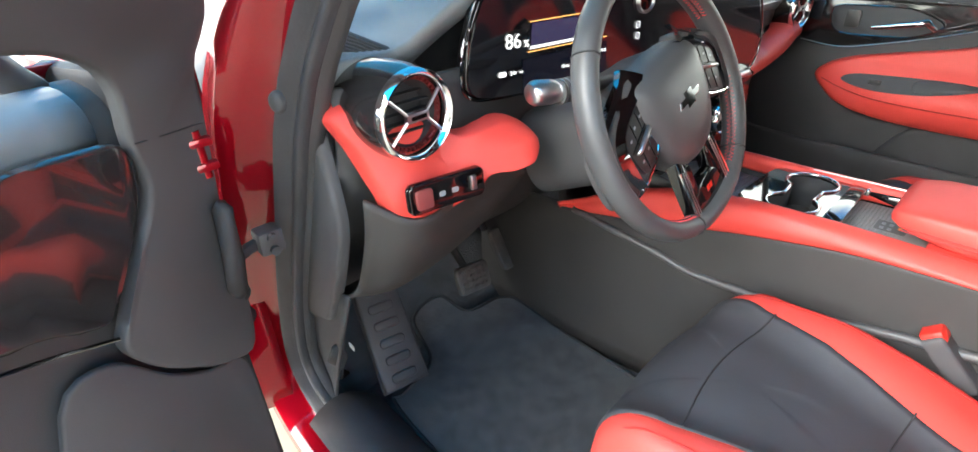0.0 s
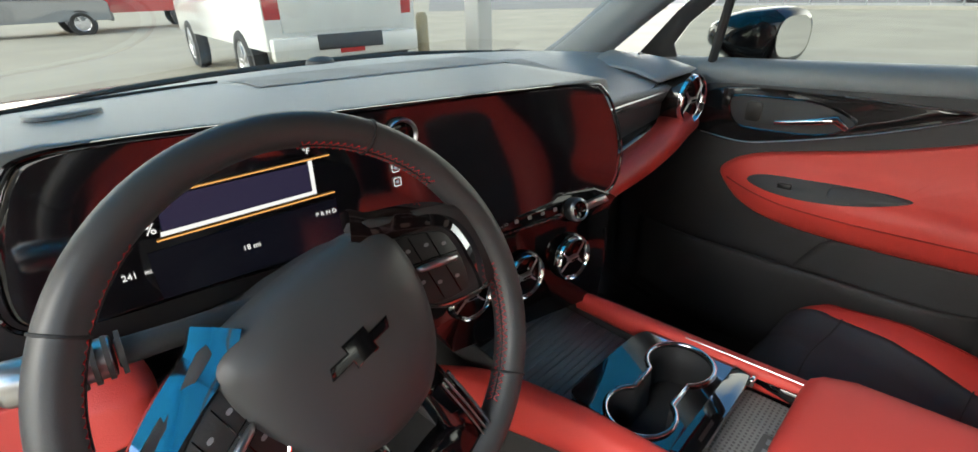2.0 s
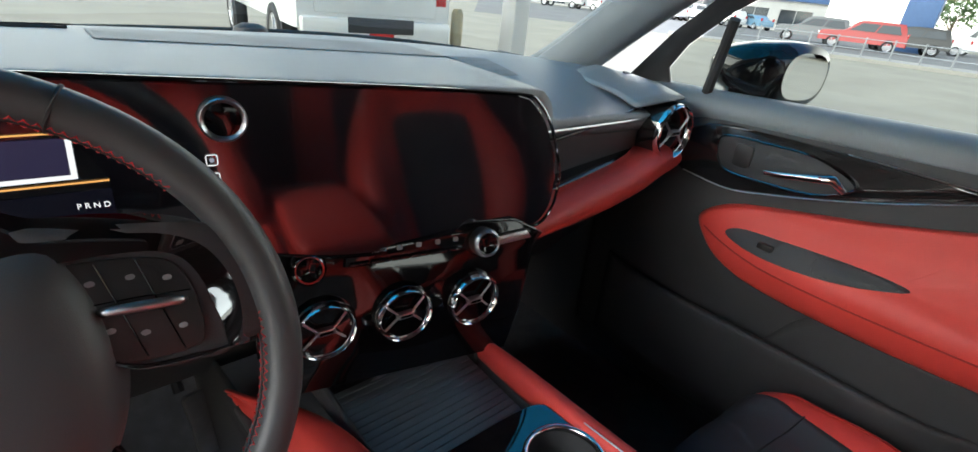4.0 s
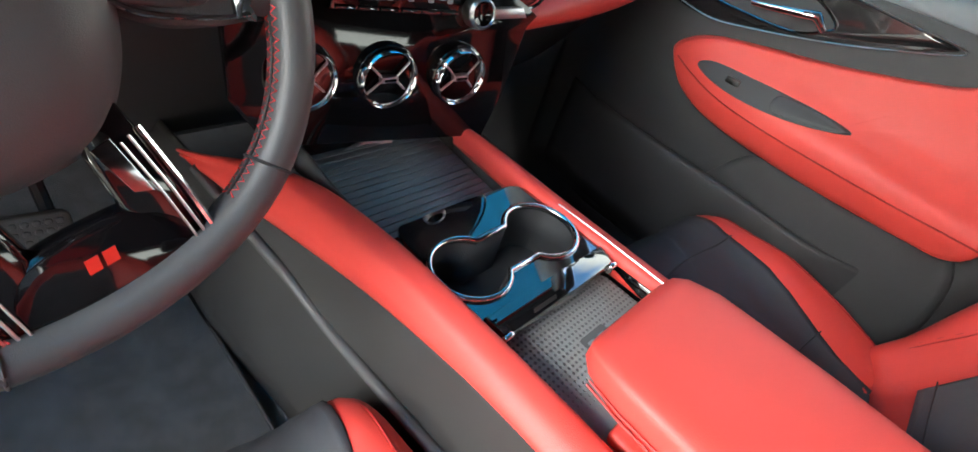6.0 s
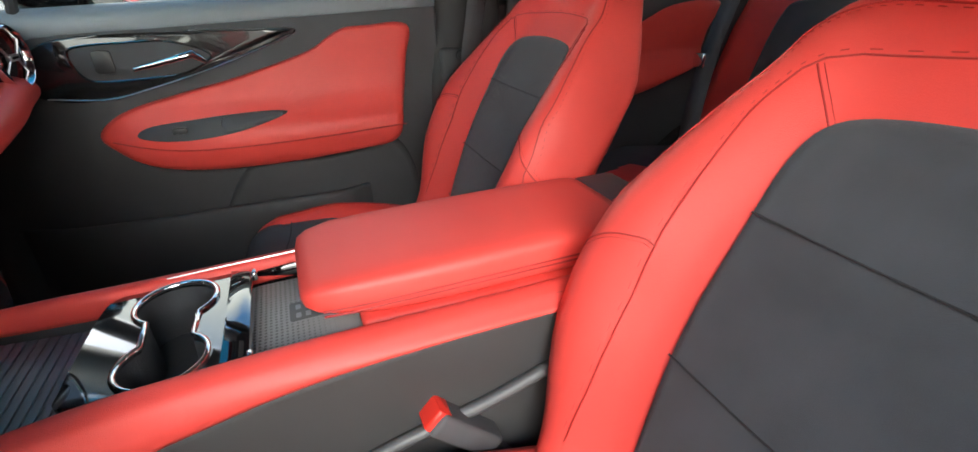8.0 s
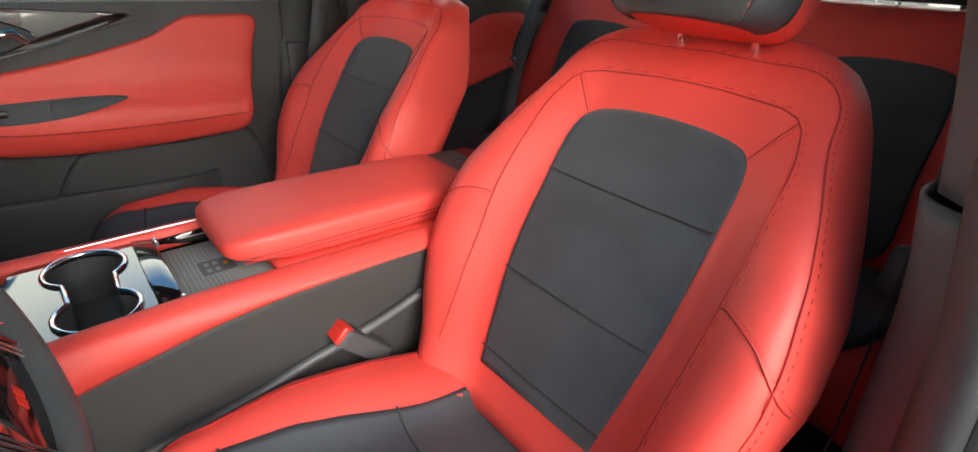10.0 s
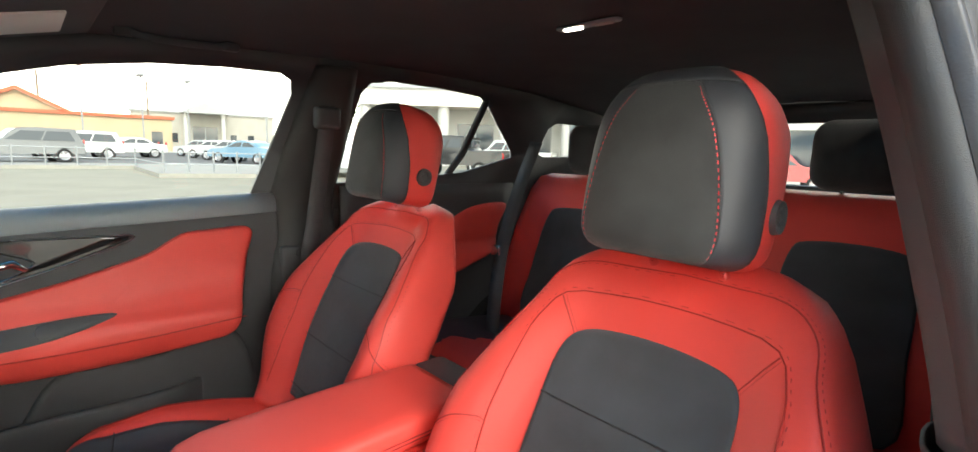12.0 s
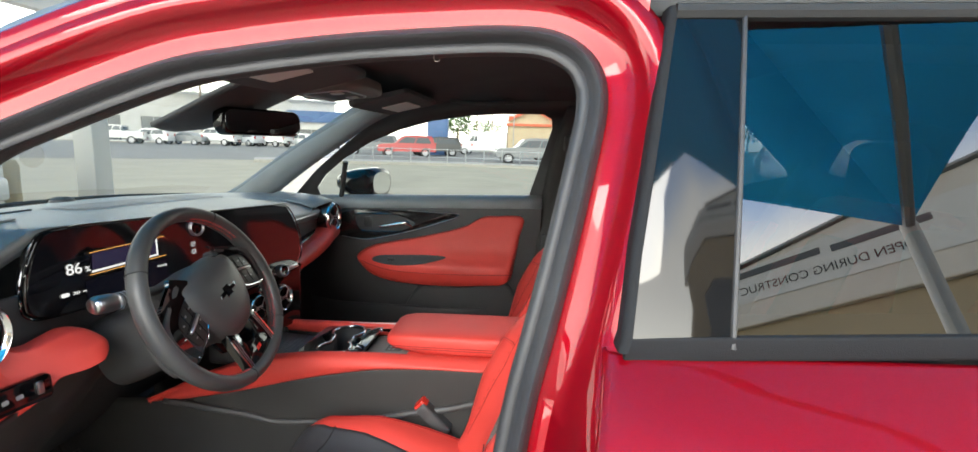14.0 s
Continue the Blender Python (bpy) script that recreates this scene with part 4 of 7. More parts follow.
# inset speaker strip and defroster along the windscreen
part("defroster_strip", grid([[Vector(pad_pt(x, v)) + Vector((0, 0, .003)) for x in np.linspace(-.235, .40, 40)] for v in (.52, .58, .64, .70)]), weave(mat("perforated_strip", (0.17, 0.175, 0.18), .5), 230, .6, .45), dash, "perforated strip in the pad", angle=180)
part("defroster_slot", grid([[Vector(pad_pt(x, v)) + Vector((0, 0, .0035)) for x in np.linspace(-.6, .6, 40)] for v in (.005, .04, .075)]), BLACKRUBBER, dash, "dark defroster slot", angle=180)
part("projector_well", pillow(crom([(-.64, .16), (-.45, .15), (-.30, .17), (-.235, .24), (-.26, .33), (-.36, .40), (-.52, .43), (-.64, .42)], 50, True), (-.44, .29), lambda x, v, s: Vector(pad_pt(x, v)) + Vector((0, 0, .0045 if s > .97 else -.004 if s > .9 else 0.0032))), BLACKRUBBER, dash, "black projector well in the pad", angle=60)
part("pad_groove", tube([Vector(pad_pt(x, .53 - .02 * (x + .4))) + Vector((0, 0, .003)) for x in np.linspace(-.66, -.25, 24)], .0022, 5), BLACKRUBBER, dash)
part("light_sensor", lathe([(.030, 0), (.027, .008), (.015, .014), (0, .015)], 20, Matrix.Translation(Vector(pad_pt(.02, .24)) + Vector((0, 0, .002)))), PLASTIC, dash)
part("projector_recess", prism([tuple(p) for p in crom([(-.475, .405), (-.425, .415), (-.415, .385), (-.465, .372)], 24, True)], lambda u, v, w: (u, v, pad_pt(u, .72)[2] + .004 + w), .004, .002), SOFTTOP, dash, "small recess in the pad")
# lower body behind everything
low = []
for z, y in ((1.06, .26), (.98, .27), (.90, .30), (.80, .36), (.66, .46), (.58, .55), (.56, .62)):
    low.append([(x, y + (.03 if abs(x) > .6 else 0), z) for x in (-.715, -.6, -.4, -.2, 0, .2, .4, .6, .75)])
part("lower_body", patch(low, 30, 20), PLASTIC, dash, "black lower dash", solid=.01, angle=180)
part("end_cap", prism([tuple(p) for p in crom([(.30, .90), (.325, .80), (.385, .68), (.44, .62), (.62, .62), (.62, 1.03), (.42, 1.10), (.345, 1.06)], 40, True)], lambda u, v, w: (-.716 - w * 1.0, u, v), .018, .008), GREYBLACK, dash, "black dash end cap", angle=60)
part("knee_bolster", patch([[(-.718, .245, .93), (-.66, .205, .895), (-.56, .215, .91), (-.46, .215, .945), (-.40, .24, .95)], [(-.718, .26, .86), (-.66, .23, .83), (-.56, .235, .84), (-.46, .24, .86), (-.38, .26, .88)], [(-.718, .32, .74), (-.66, .30, .73), (-.56, .31, .735), (-.46, .33, .75), (-.36, .36, .78)], [(-.718, .42, .68), (-.66, .42, .68), (-.56, .44, .69), (-.46, .46, .70), (-.34, .50, .72)]], 24, 16), SOFTBLACK, dash, "black knee bolster", solid=.006, angle=180)

# red band, driver's side
rp = crom([(-.728, 1.030), (-.714, .985), (-.700, .93), (-.684, .885), (-.655, .868), (-.615, .880), (-.575, .906), (-.555, .932), (-.515, .934), (-.486, .944), (-.472, .962), (-.478, .986), (-.505, .996), (-.540, .993), (-.575, .988), (-.60, 1.0), (-.65, 1.03), (-.70, 1.045)], 110, True)


def red_l(x, z, s):
    t = min(1, (1 - s) / .10)
    y = .212 + .42 * max(0, z - .93) + .10 * max(0, .93 - z) + .42 * max(0, -.665 - x) + .03 * max(0, min(1, (-.56 - x) / .05)) - .035
    y -= .03 * max(0, min(1, (x + .56) / .06)) * max(0, min(1, 1 - (z - .97) / .03))
    return (x, y - .030 * math.sqrt(max(0, 1 - (1 - t) ** 2)) + .03, z)


part("red_band", pillow(rp, (-.605, .95), red_l, (1, .995, .985, .97, .945, .91, .86, .78, .66, .5, .34, .18)), RED, dash, "red leather band", angle=180)
sp_m = frame_of((-.630, .190, .934), (.99, -.13, .0), (-.02, .10, 1))
sp = part("switch_panel", prism(rounded(.112, .040, .009, 5), lambda u, v, w: sp_m @ Vector((u, v, w)), .010, .003), PIANO, dash, "gloss black switch panel")
part("brake_switch", prism(rounded(.024, .026, .004, 3, -.036, 0), lambda u, v, w: sp_m @ Vector((u, v, w + .009)), .005, .002), mat("smoked_red_switch", (.20, .05, .05), .2, coat=.5), sp, "dark red parking brake switch")
for u, kk in ((-.010, .009), (.009, .010)):
    part("icon", prism(rounded(kk, .007, .002, 2, u, 0), lambda a, b, w: sp_m @ Vector((a, b, w + .0105)), .0004), ICONS, sp)
part("dimmer_wheel", prism(rounded(.009, .020, .002, 3, .037, .002), lambda u, v, w: sp_m @ Vector((u, v, w + .009)), .005, .002), SATIN, sp, "ribbed dimmer wheel")

# red band, passenger's side, with its dark shelf above
rr = []
for x, y, zt, zb in ((.185, .19, .916, .880), (.30, .19, .934, .888), (.42, .19, .952, .896), (.54, .195, .970, .912), (.62, .205, .982, .926), (.70, .22, .976, .934), (.745, .26, .955, .936)):
    rr.append([(x, y + .09, zt - .002), (x, y + .035, zt + .006), (x, y + .004, zt - .006), (x, y - .004, (zt + zb) / 2), (x, y + .010, zb + .006), (x, y + .05, zb - .004)])
part("red_band", patch(rr, 20, 26), RED, dash, "red leather band before the passenger", solid=.006, angle=180)
sh = []
for x, y, z in ((.19, .235, .93), (.35, .235, .95), (.5, .24, .97), (.62, .26, .985)):
    sh.append([(x, y, z), (x, y + .05, z + .01), (x, y + .055, z + .06), (x, y + .01, z + .085)])
part("shelf_recess", patch(sh, 10, 12), PIANO, dash, "gloss black shelf recess", solid=.004, angle=180)
part("shelf_trim", tube([(.20, .236, 1.050), (.35, .240, 1.048), (.50, .245, 1.046), (.60, .25, 1.046)], .0022, 6), SATIN, dash, "thin bright line")
part("vent_blend", patch([[(.56, .26, 1.065), (.62, .22, 1.085), (.70, .24, 1.08)], [(.56, .34, 1.085), (.64, .32, 1.105), (.72, .34, 1.095)], [(.56, .45, 1.09), (.66, .45, 1.11), (.73, .45, 1.09)]], 10, 8), SOFTTOP, dash, solid=.004, angle=180)


def vent(c, axis, r, barrel, name="air_vent"):
    """A round turbine vent: barrel, chrome ring, red toothed ring, louvre plate, crossed spokes and centre bar."""
    z = Vector(axis).normalized()
    m = frame_of(c, Vector((0, 0, 1)).cross(z), (0, 0, 1))
    v = part(name, lathe([(r * 1.02, -barrel), (r * 1.10, -barrel * .6), (r * 1.10, -barrel * .2), (r * 1.04, -.002)], 40, m), CARBON if barrel > .05 else PIANO, dash, "round air vent in a gloss black barrel" if barrel > .05 else "round air vent", angle=60)
    part("chrome_ring", lathe([(r * 1.06, -.006), (r * 1.05, .003), (r * .98, .007), (r * .90, .004), (r * .86, -.006)], 44, m), CHROME, v, "chrome ring", angle=70)
    part("red_ring", lathe([(r * .86, -.009), (r * .80, -.013), (r * .77, -.018)], 44, m), mat("dull_red_metal", (.15, .012, .014), .5, .2) if "dull_red_metal" not in bpy.data.materials else bpy.data.materials["dull_red_metal"], v, "dull red ribbed ring")
    teeth = bmesh.new()
    for k in range(40):
        a = k * math.tau / 40
        q = m @ Matrix.Rotation(a, 4, "Z") @ Matrix.Translation((r * .815, 0, -.011))
        b = bmesh.ops.create_cube(teeth, size=1)
        for w in b["verts"]:
            w.co = q @ Vector((w.co.x * r * .09, w.co.y * r * .05, w.co.z * .004))
    part("red_ribs", teeth, bpy.data.materials["dull_red_metal"], v)
    part("louvre_plate", lathe([(r * .77, -.015), (r * .6, -.030), (r * .3, -.028), (0, -.026)], 32, m), BLACKRUBBER, v)
    for k in (-2, -1, 0, 1, 2):
        hw = math.sqrt(max(0, .62 ** 2 - (k * .22) ** 2)) * r
        sl = bmesh.new()
        box(sl, (-hw * 1.1, k * .22 * r - .0010, -.028), (hw * 1.1, k * .22 * r + .0010, -.018))
        sl.transform(m)
        part("louvre", sl, BLACKRUBBER, v)
    for a in (35, 145, 215, 325):
        p0, p1 = Vector((r * .26 * math.copysign(1, math.cos(radians(a))), r * .06 * math.copysign(1, math.sin(radians(a))), .001)), Vector((r * .88 * math.cos(radians(a)), r * .88 * math.sin(radians(a)), -.001))
        part("spoke", tube([m @ p0, m @ p1], r * .045, 6), SATIN, v)
    cb = prism(rounded(r * .62, r * .22, r * .06, 3), lambda u, w, d: m @ Vector((u, w, d - .003)), .008, .002)
    part("centre_bar", cb, SATIN, v, "silver centre bar")
    part("bar_slot", prism(rounded(r * .44, r * .09, r * .03, 2), lambda u, w, d: m @ Vector((u, w, d + .0045)), .001), PIANO, v)
    return v


vent((-.647, .214, 1.029), (.06, -1, .16), .054, .11)
vent((.637, .212, 1.021), (-.06, -1, .16), .054, .11)
# side defogger outlets behind the end vents
for s in (-1, 1):
    ro, no = Vector((.60, .70 * s, .35 * s)).normalized(), Vector((.22 * s, -.42, .88)).normalized()
    dm = frame_of((s * .645, .332, 1.088), ro, no.cross(ro))
    dv = part("side_outlet", prism(rounded(.085, .045, .012, 4), lambda u, v, w: dm @ Vector((u, v, w - .004)), .010, .003), PLASTIC, dash, "black side window outlet")
    part("outlet_face", prism(rounded(.070, .033, .009, 4), lambda u, v, w: dm @ Vector((u, v, w + .0055)), .0012), BLACKRUBBER, dv)
    for k in range(5):
        part("louvre", prism(rounded(.066, .002, .0008, 1, 0, -.012 + k * .006), lambda u, v, w: dm @ Vector((u, v, w + .0065)), .002), PLASTIC, dv)
# centre stack
stack_m = frame_of((.0, .163, .868), (1, -.22, 0), (0, .25, 1))
part("stack_panel", prism([(-.175, .125), (-.175, -.02), (-.14, -.075), (.14, -.085), (.165, -.03), (.19, .06), (.205, .075), (.19, .085), (.16, .10)], lambda u, v, w: stack_m @ Vector((u, v, w - .012)), .010, .004), PIANO, dash, "gloss black centre stack")
for u in (-.102, -.006, .090):
    c = stack_m @ Vector((u, .0, .004))
    vent(c, (-.10, -1, .12), .0355, .02)
ctl = part("climate_strip", prism([(-.075, .072), (-.070, .094), (.085, .094), (.075, .072)], lambda u, v, w: stack_m @ Vector((u, v, w - .001)), .008, .003), PIANO, dash, "climate control strip")
for k in range(6):
    part("climate_key", prism(rounded(.0225, .0045, .001, 2, -.058 + k * .0245, .0745), lambda u, v, w: stack_m @ Vector((u, v, w + .007)), .004, .0015), DARKCHROME, ctl, "dark chrome toggle key")
    if k != 1:
        part("icon", prism(rounded(.007, .006, .001, 1, -.058 + k * .0245, .087), lambda u, v, w: stack_m @ Vector((u, v, w + .0072)), .0003), ICONS, ctl)
text("AUTO", .0065, ICONS, stack_m @ pose(-.0335, .087, .0074), ctl)
for u, v in ((-.114, .079), (.106, .077)):
    km = stack_m @ pose(u, v, 0)
    kb = part("rotary_knob", lathe([(.019, -.01), (.019, .012), (.0178, .016), (.0155, .018)], 32, km), DARKCHROME if u < 0 else SATIN, dash, "chrome rotary knob", angle=50)
    part("knob_face", lathe([(.0156, .0175), (.012, .0150), (0, .0145)], 28, km), PIANO, kb)
    part("knob_ring", lathe([(.0168, .0165), (.0150, .0185), (.0138, .0165)], 32, km), REDPLASTIC if u < 0 else SATIN, kb)
part("end_key", prism([(.128, .070), (.178, .074), (.170, .086), (.124, .083)], lambda u, v, w: stack_m @ Vector((u, v, w + .0)), .010, .003), SATIN, dash, "silver end key")

# display housing
DISP_Y = lambda x, z: .188 - .11 * x + .08 * (z - 1.06)
disp = thing("display_panel", "wide dark glass instrument and centre display", "display")
do = crom([(-.545, 1.050), (-.533, 1.098), (-.512, 1.142), (-.488, 1.157), (-.42, 1.158), (-.2, 1.148), (0, 1.138), (.16, 1.127), (.195, 1.116), (.222, 1.08), (.240, 1.03), (.243, 1.0), (.236, .968), (.216, .946), (.18, .942), (.10, .946), (-.05, .952), (-.15, .975), (-.24, 1.0), (-.38, 1.008), (-.50, 1.012), (-.538, 1.022)], 120, True)
part("housing", prism([(.985 * (u + .155) - .155, v) for u, v in do], lambda u, v, w: (u, DISP_Y(u, v) + .018 - w, v), .016, .004), PIANO, disp, "gloss black display housing", angle=50)
part("screen", prism([((u + .155) * .972 - .155, (v - 1.05) * .965 + 1.05) for u, v in do], lambda u, v, w: (u, DISP_Y(u, v) + .003 - w, v), .0028), SCREEN, disp, "dark reflective glass")
part("bright_edge", tube([(u, DISP_Y(u, v) + .002, v) for u, v in do], .0022, 6, True), DARKCHROME, disp, "thin bright edge")


def on_screen(u, v, lift=.0012):
    return (u, DISP_Y(u, v) - lift, v)


def screen_plate(name, pts, material, lift=.0010, label=""):
    return part(name, prism(pts, lambda u, v, w: on_screen(u, v, lift + w), .0004), material, disp, label, smooth=False)


# lit graphics of the instrument display
screen_plate("blue_field", [(-.44, 1.012), (-.262, 1.010), (-.262, 1.062), (-.44, 1.058)], glow("screen_dim_blue", (.03, .035, .14), .006))
screen_plate("range_bar", [(-.424, 1.072), (-.283, 1.074), (-.281, 1.105), (-.420, 1.105)], SCREENBLUE, .0014, "glowing blue bar")
screen_plate("bar_foot", [(-.426, 1.0705), (-.282, 1.0725), (-.282, 1.0760), (-.425, 1.0745)], SCREENWHITE, .0018)
screen_plate("bar_end", [(-.2855, 1.0725), (-.2815, 1.0725), (-.2795, 1.108), (-.2835, 1.108)], SCREENWHITE, .0018)
screen_plate("orange_line", [(-.43, 1.0665), (-.262, 1.0685), (-.262, 1.0698), (-.43, 1.0678)], SCREENORANGE, .0018)
screen_plate("orange_line", [(-.425, 1.1065), (-.260, 1.1090), (-.260, 1.1103), (-.425, 1.1078)], SCREENORANGE, .0018)
sm = lambda u, v: frame_of(on_screen(u, v, .002), (1, -.18, 0), (0, .05, 1))
text("86", .028, SCREENWHITE, sm(-.456, 1.084), disp)
text("%", .014, SCREENWHITE, sm(-.432, 1.079), disp)
text("241", .0080, SCREENWHITE, sm(-.458, 1.042), disp)
text("mi", .006, SCREENWHITE, sm(-.444, 1.042), disp)
text("18 mi", .0075, SCREENWHITE, sm(-.356, 1.037), disp)
text("P R N D", .0065, SCREENWHITE, sm(-.276, 1.049), disp)
text("°F", .008, SCREENWHITE, sm(-.283, 1.118), disp)
screen_plate("car_icon", rounded(.014, .007, .003, 3, -.478, 1.043), SCREENWHITE, .0016)
for v in (1.078, 1.061):
    part("icon_frame", tube([on_screen(*p, .002) for p in rounded(.009, .0095, .0015, 2, -.186, v)], .0005, 4, True), SCREENWHITE, disp)
    screen_plate("icon", rounded(.004, .004, .0015, 2, -.186, v), SCREENDIM, .0016)
pb = frame_of(on_screen(-.172, 1.114, 0), (1, -.18, 0), (0, .05, 1))
pw = part("power_button", lathe([(.0200, -.002), (.0200, .006), (.0182, .0085), (.0152, .0065), (.0146, .004)], 32, pb), SATIN, disp, "round chrome-ringed power button", angle=60)
part("button_face", lathe([(.0150, .005), (.010, .006), (0, .0062)], 28, pb), PIANO, pw)


# ---------------------------------------------------------------- steering wheel
TAU = radians(25)
wh_m = frame_of((-.366, .036, 1.020), (1, 0, 0), (0, math.sin(TAU), math.cos(TAU))) @ Matrix.Rotation(radians(16), 4, "Z")
wheel = thing("steering_wheel", "black leather steering wheel with red stitching and chrome accents", "steering wheel")
W = lambda x, y, z=0.0: wh_m @ Vector((x, y, z))
RIM = .170


def rim_pt(a, r=0.0, t=0.0):
    """A point of the rim: angle a, r out from its ring, t towards the driver. The bottom is a little flat."""
    rr_ = RIM - .006 * max(0, -math.sin(a)) ** 6
    return W((rr_ + r) * math.cos(a), (rr_ + r) * math.sin(a), t)


rows = []
for k in range(97):
    a = k * math.tau / 96
    rows.append([rim_pt(a, .0138 * math.cos(b), .0175 * math.sin(b)) for b in np.linspace(0, math.tau, 17)[:-1]])
rim = grid(rows, True)
bmesh.ops.remove_doubles(rim, verts=rim.verts, dist=1e-6)
part("rim", rim, WHEELSKIN, wheel, "black leather rim", angle=180)
for deg in (134, 46, -52, -112):
    a = radians(deg)
    part("rim_seam", tube([rim_pt(a, .0141 * math.cos(b), .0178 * math.sin(b)) for b in np.linspace(0, math.tau, 17)[:-1]], .0012, 5, True), BLACKRUBBER, wheel)
for a0, a1 in ((radians(-62), radians(-14)), (radians(22), radians(66)), (radians(114), radians(158)), (radians(194), radians(250))):
    n = int((a1 - a0) * RIM / .0062)
    for flip in (0, 1):
        zig = [rim_pt(a0 + (a1 - a0) * k / n, -.0142 * math.cos(q), .0182 * math.sin(q)) for k in range(n + 1) for q in (radians(30 if k % 2 == flip else -10),)]
        part("stitching", tube(zig, .00065, 4), REDTHREAD, wheel, "red cross stitching")
    part("stitch_seam", tube([rim_pt(a0 + (a1 - a0) * k / 24, -.0139 * math.cos(radians(10)), .0177 * math.sin(radians(10))) for k in range(25)], .0010, 5), BLACKRUBBER, wheel)
# hub pad: a shield, wide on top and drawn in below
hub = crom([(-.090, .036), (-.080, .060), (-.034, .070), (.034, .070), (.080, .060), (.090, .036), (.086, -.005), (.070, -.045), (.046, -.074), (.02, -.086), (-.02, -.086), (-.046, -.074), (-.070, -.045), (-.086, -.005)], 70, True)
part("hub_pad", pillow(hub, (0, -.005), lambda u, v, s: W(u, v, -.020 + (.0 if s > .995 else .044 * (1 - s ** 6) ** .5 + .004 * (1 - s)) - .10 * max(0, abs(v) - .04) ** 1.3), (1, .99, .97, .94, .88, .78, .6, .4, .2)), WHEELSKIN, wheel, "black airbag pad", angle=180)
part("hub_back", prism([tuple(p * .94) for p in hub], lambda u, v, w: W(u, v, -.020 - w), .069, .01), PLASTIC, wheel, angle=60)
emb = part("emblem", prism([(-.030, -.0045), (-.026, .0045), (-.011, .0045), (-.011, .011), (.011, .011), (.011, .0045), (.030, .0045), (.026, -.0045), (.011, -.0045), (.011, -.011), (-.011, -.011), (-.011, -.0045)], lambda u, v, w: W(u, v + .002, .0252 + w), .0025, .001), DARKCHROME, wheel, "dark chrome emblem shape")
part("emblem_face", prism([(-.026, -.0030), (-.023, .0030), (-.0095, .0030), (-.0095, .0092), (.0095, .0092), (.0095, .0030), (.026, .0030), (.023, -.0030), (.0095, -.0030), (.0095, -.0092), (-.0095, -.0092), (-.0095, -.0030)], lambda u, v, w: W(u, v + .002, .0276 + w), .0006), PIANO, emb)
def S(u, v, w):
    """A point of a side spoke: set out and raised a little, drooping towards the rim."""
    a = abs(u)
    return W(math.copysign(max(a, .06 + (a - .06) * 1.13), u), v + .012 - .20 * (a - .075), w + .012)


for s in (-1, 1):
    sp_ = crom([(s * .062, .054), (s * .10, .047), (s * .140, .034), (s * .162, .024), (s * .164, -.024), (s * .152, -.050), (s * .115, -.054), (s * .085, -.048), (s * .066, -.02)], 44, True)
    spk = part("spoke", prism([tuple(p) for p in sp_], lambda u, v, w: S(u, v, -.032 + w), .026, .008), PLASTIC, wheel, "black spoke", angle=60)
    kp = crom([(s * .070, .026), (s * .082, .030), (s * .108, .022), (s * .119, .012), (s * .119, -.014), (s * .112, -.038), (s * .102, -.042), (s * .082, -.038), (s * .071, -.028)], 40, True)
    part("key_pad", prism([tuple(p) for p in kp], lambda u, v, w: S(u, v, -.008 + w), .005, .002), KEYSATIN, spk, "satin black key pad")
    part("key_line", tube([S(s * u, v, -.0026) for u, v in ((.072, .005), (.096, .000), (.118, -.006))], .0005, 4), PIANO, spk)
    for u, v in ((.088, .006), (.104, .002)):
        part("key_line", tube([S(s * u, v + .020, -.0026), S(s * (u - .003), v - .042, -.0026)], .0005, 4), PIANO, spk)
    part("key_rocker", tube([S(s * .078, -.001, -.001), S(s * .081, -.002, .0014), S(s * .096, -.0055, .002), S(s * .111, -.0095, .0014), S(s * .114, -.0105, -.001)], [.0016, .0030, .0034, .0030, .0016], 8), SATIN, spk, "silver rocker", angle=180)
    for u, v in ((.082, .016), (.098, .013), (.112, .006), (.078, -.014), (.090, -.022), (.106, -.026)):
        part("icon", prism(rounded(.0042, .0034, .001, 1, s * u, v), lambda a, b, w: S(a, b, -.0031 + w), .0003), ICONS, spk)
    # bright band along the top of the spoke, turning down at the rim
    band = crom([(.058, .058), (.072, .048), (.098, .042), (.122, .033), (.136, .018), (.140, -.006), (.136, -.030), (.126, -.054)], 30)
    wid = np.interp(np.linspace(0, 1, 30), (0, .15, .4, .62, .8, 1), (.030, .028, .024, .028, .030, .016))
    rows = []
    for k in range(30):
        t = band[min(k + 1, 29)] - band[max(k - 1, 0)]
        nv = np.array([-t[1], t[0]]) / np.hypot(*t)
        o_, i_ = band[k] + nv * wid[k] / 2, band[k] - nv * wid[k] / 2
        rows.append([S(s * o_[0], o_[1], -.022), S(s * o_[0], o_[1], -.0135), S(s * band[k][0], band[k][1], -.0062), S(s * i_[0], i_[1], -.0012), S(s * i_[0], i_[1], -.012)])
    part("spoke_band", grid(rows), BANDCHROME, spk, "polished band along the spoke", angle=50)
    part("spoke_edge", tube([S(s * u, v, -.004) for u, v in crom([(.068, -.030), (.082, -.042), (.110, -.049), (.126, -.050)], 16)], .0016, 6), CHROME, spk, "thin chrome edge")
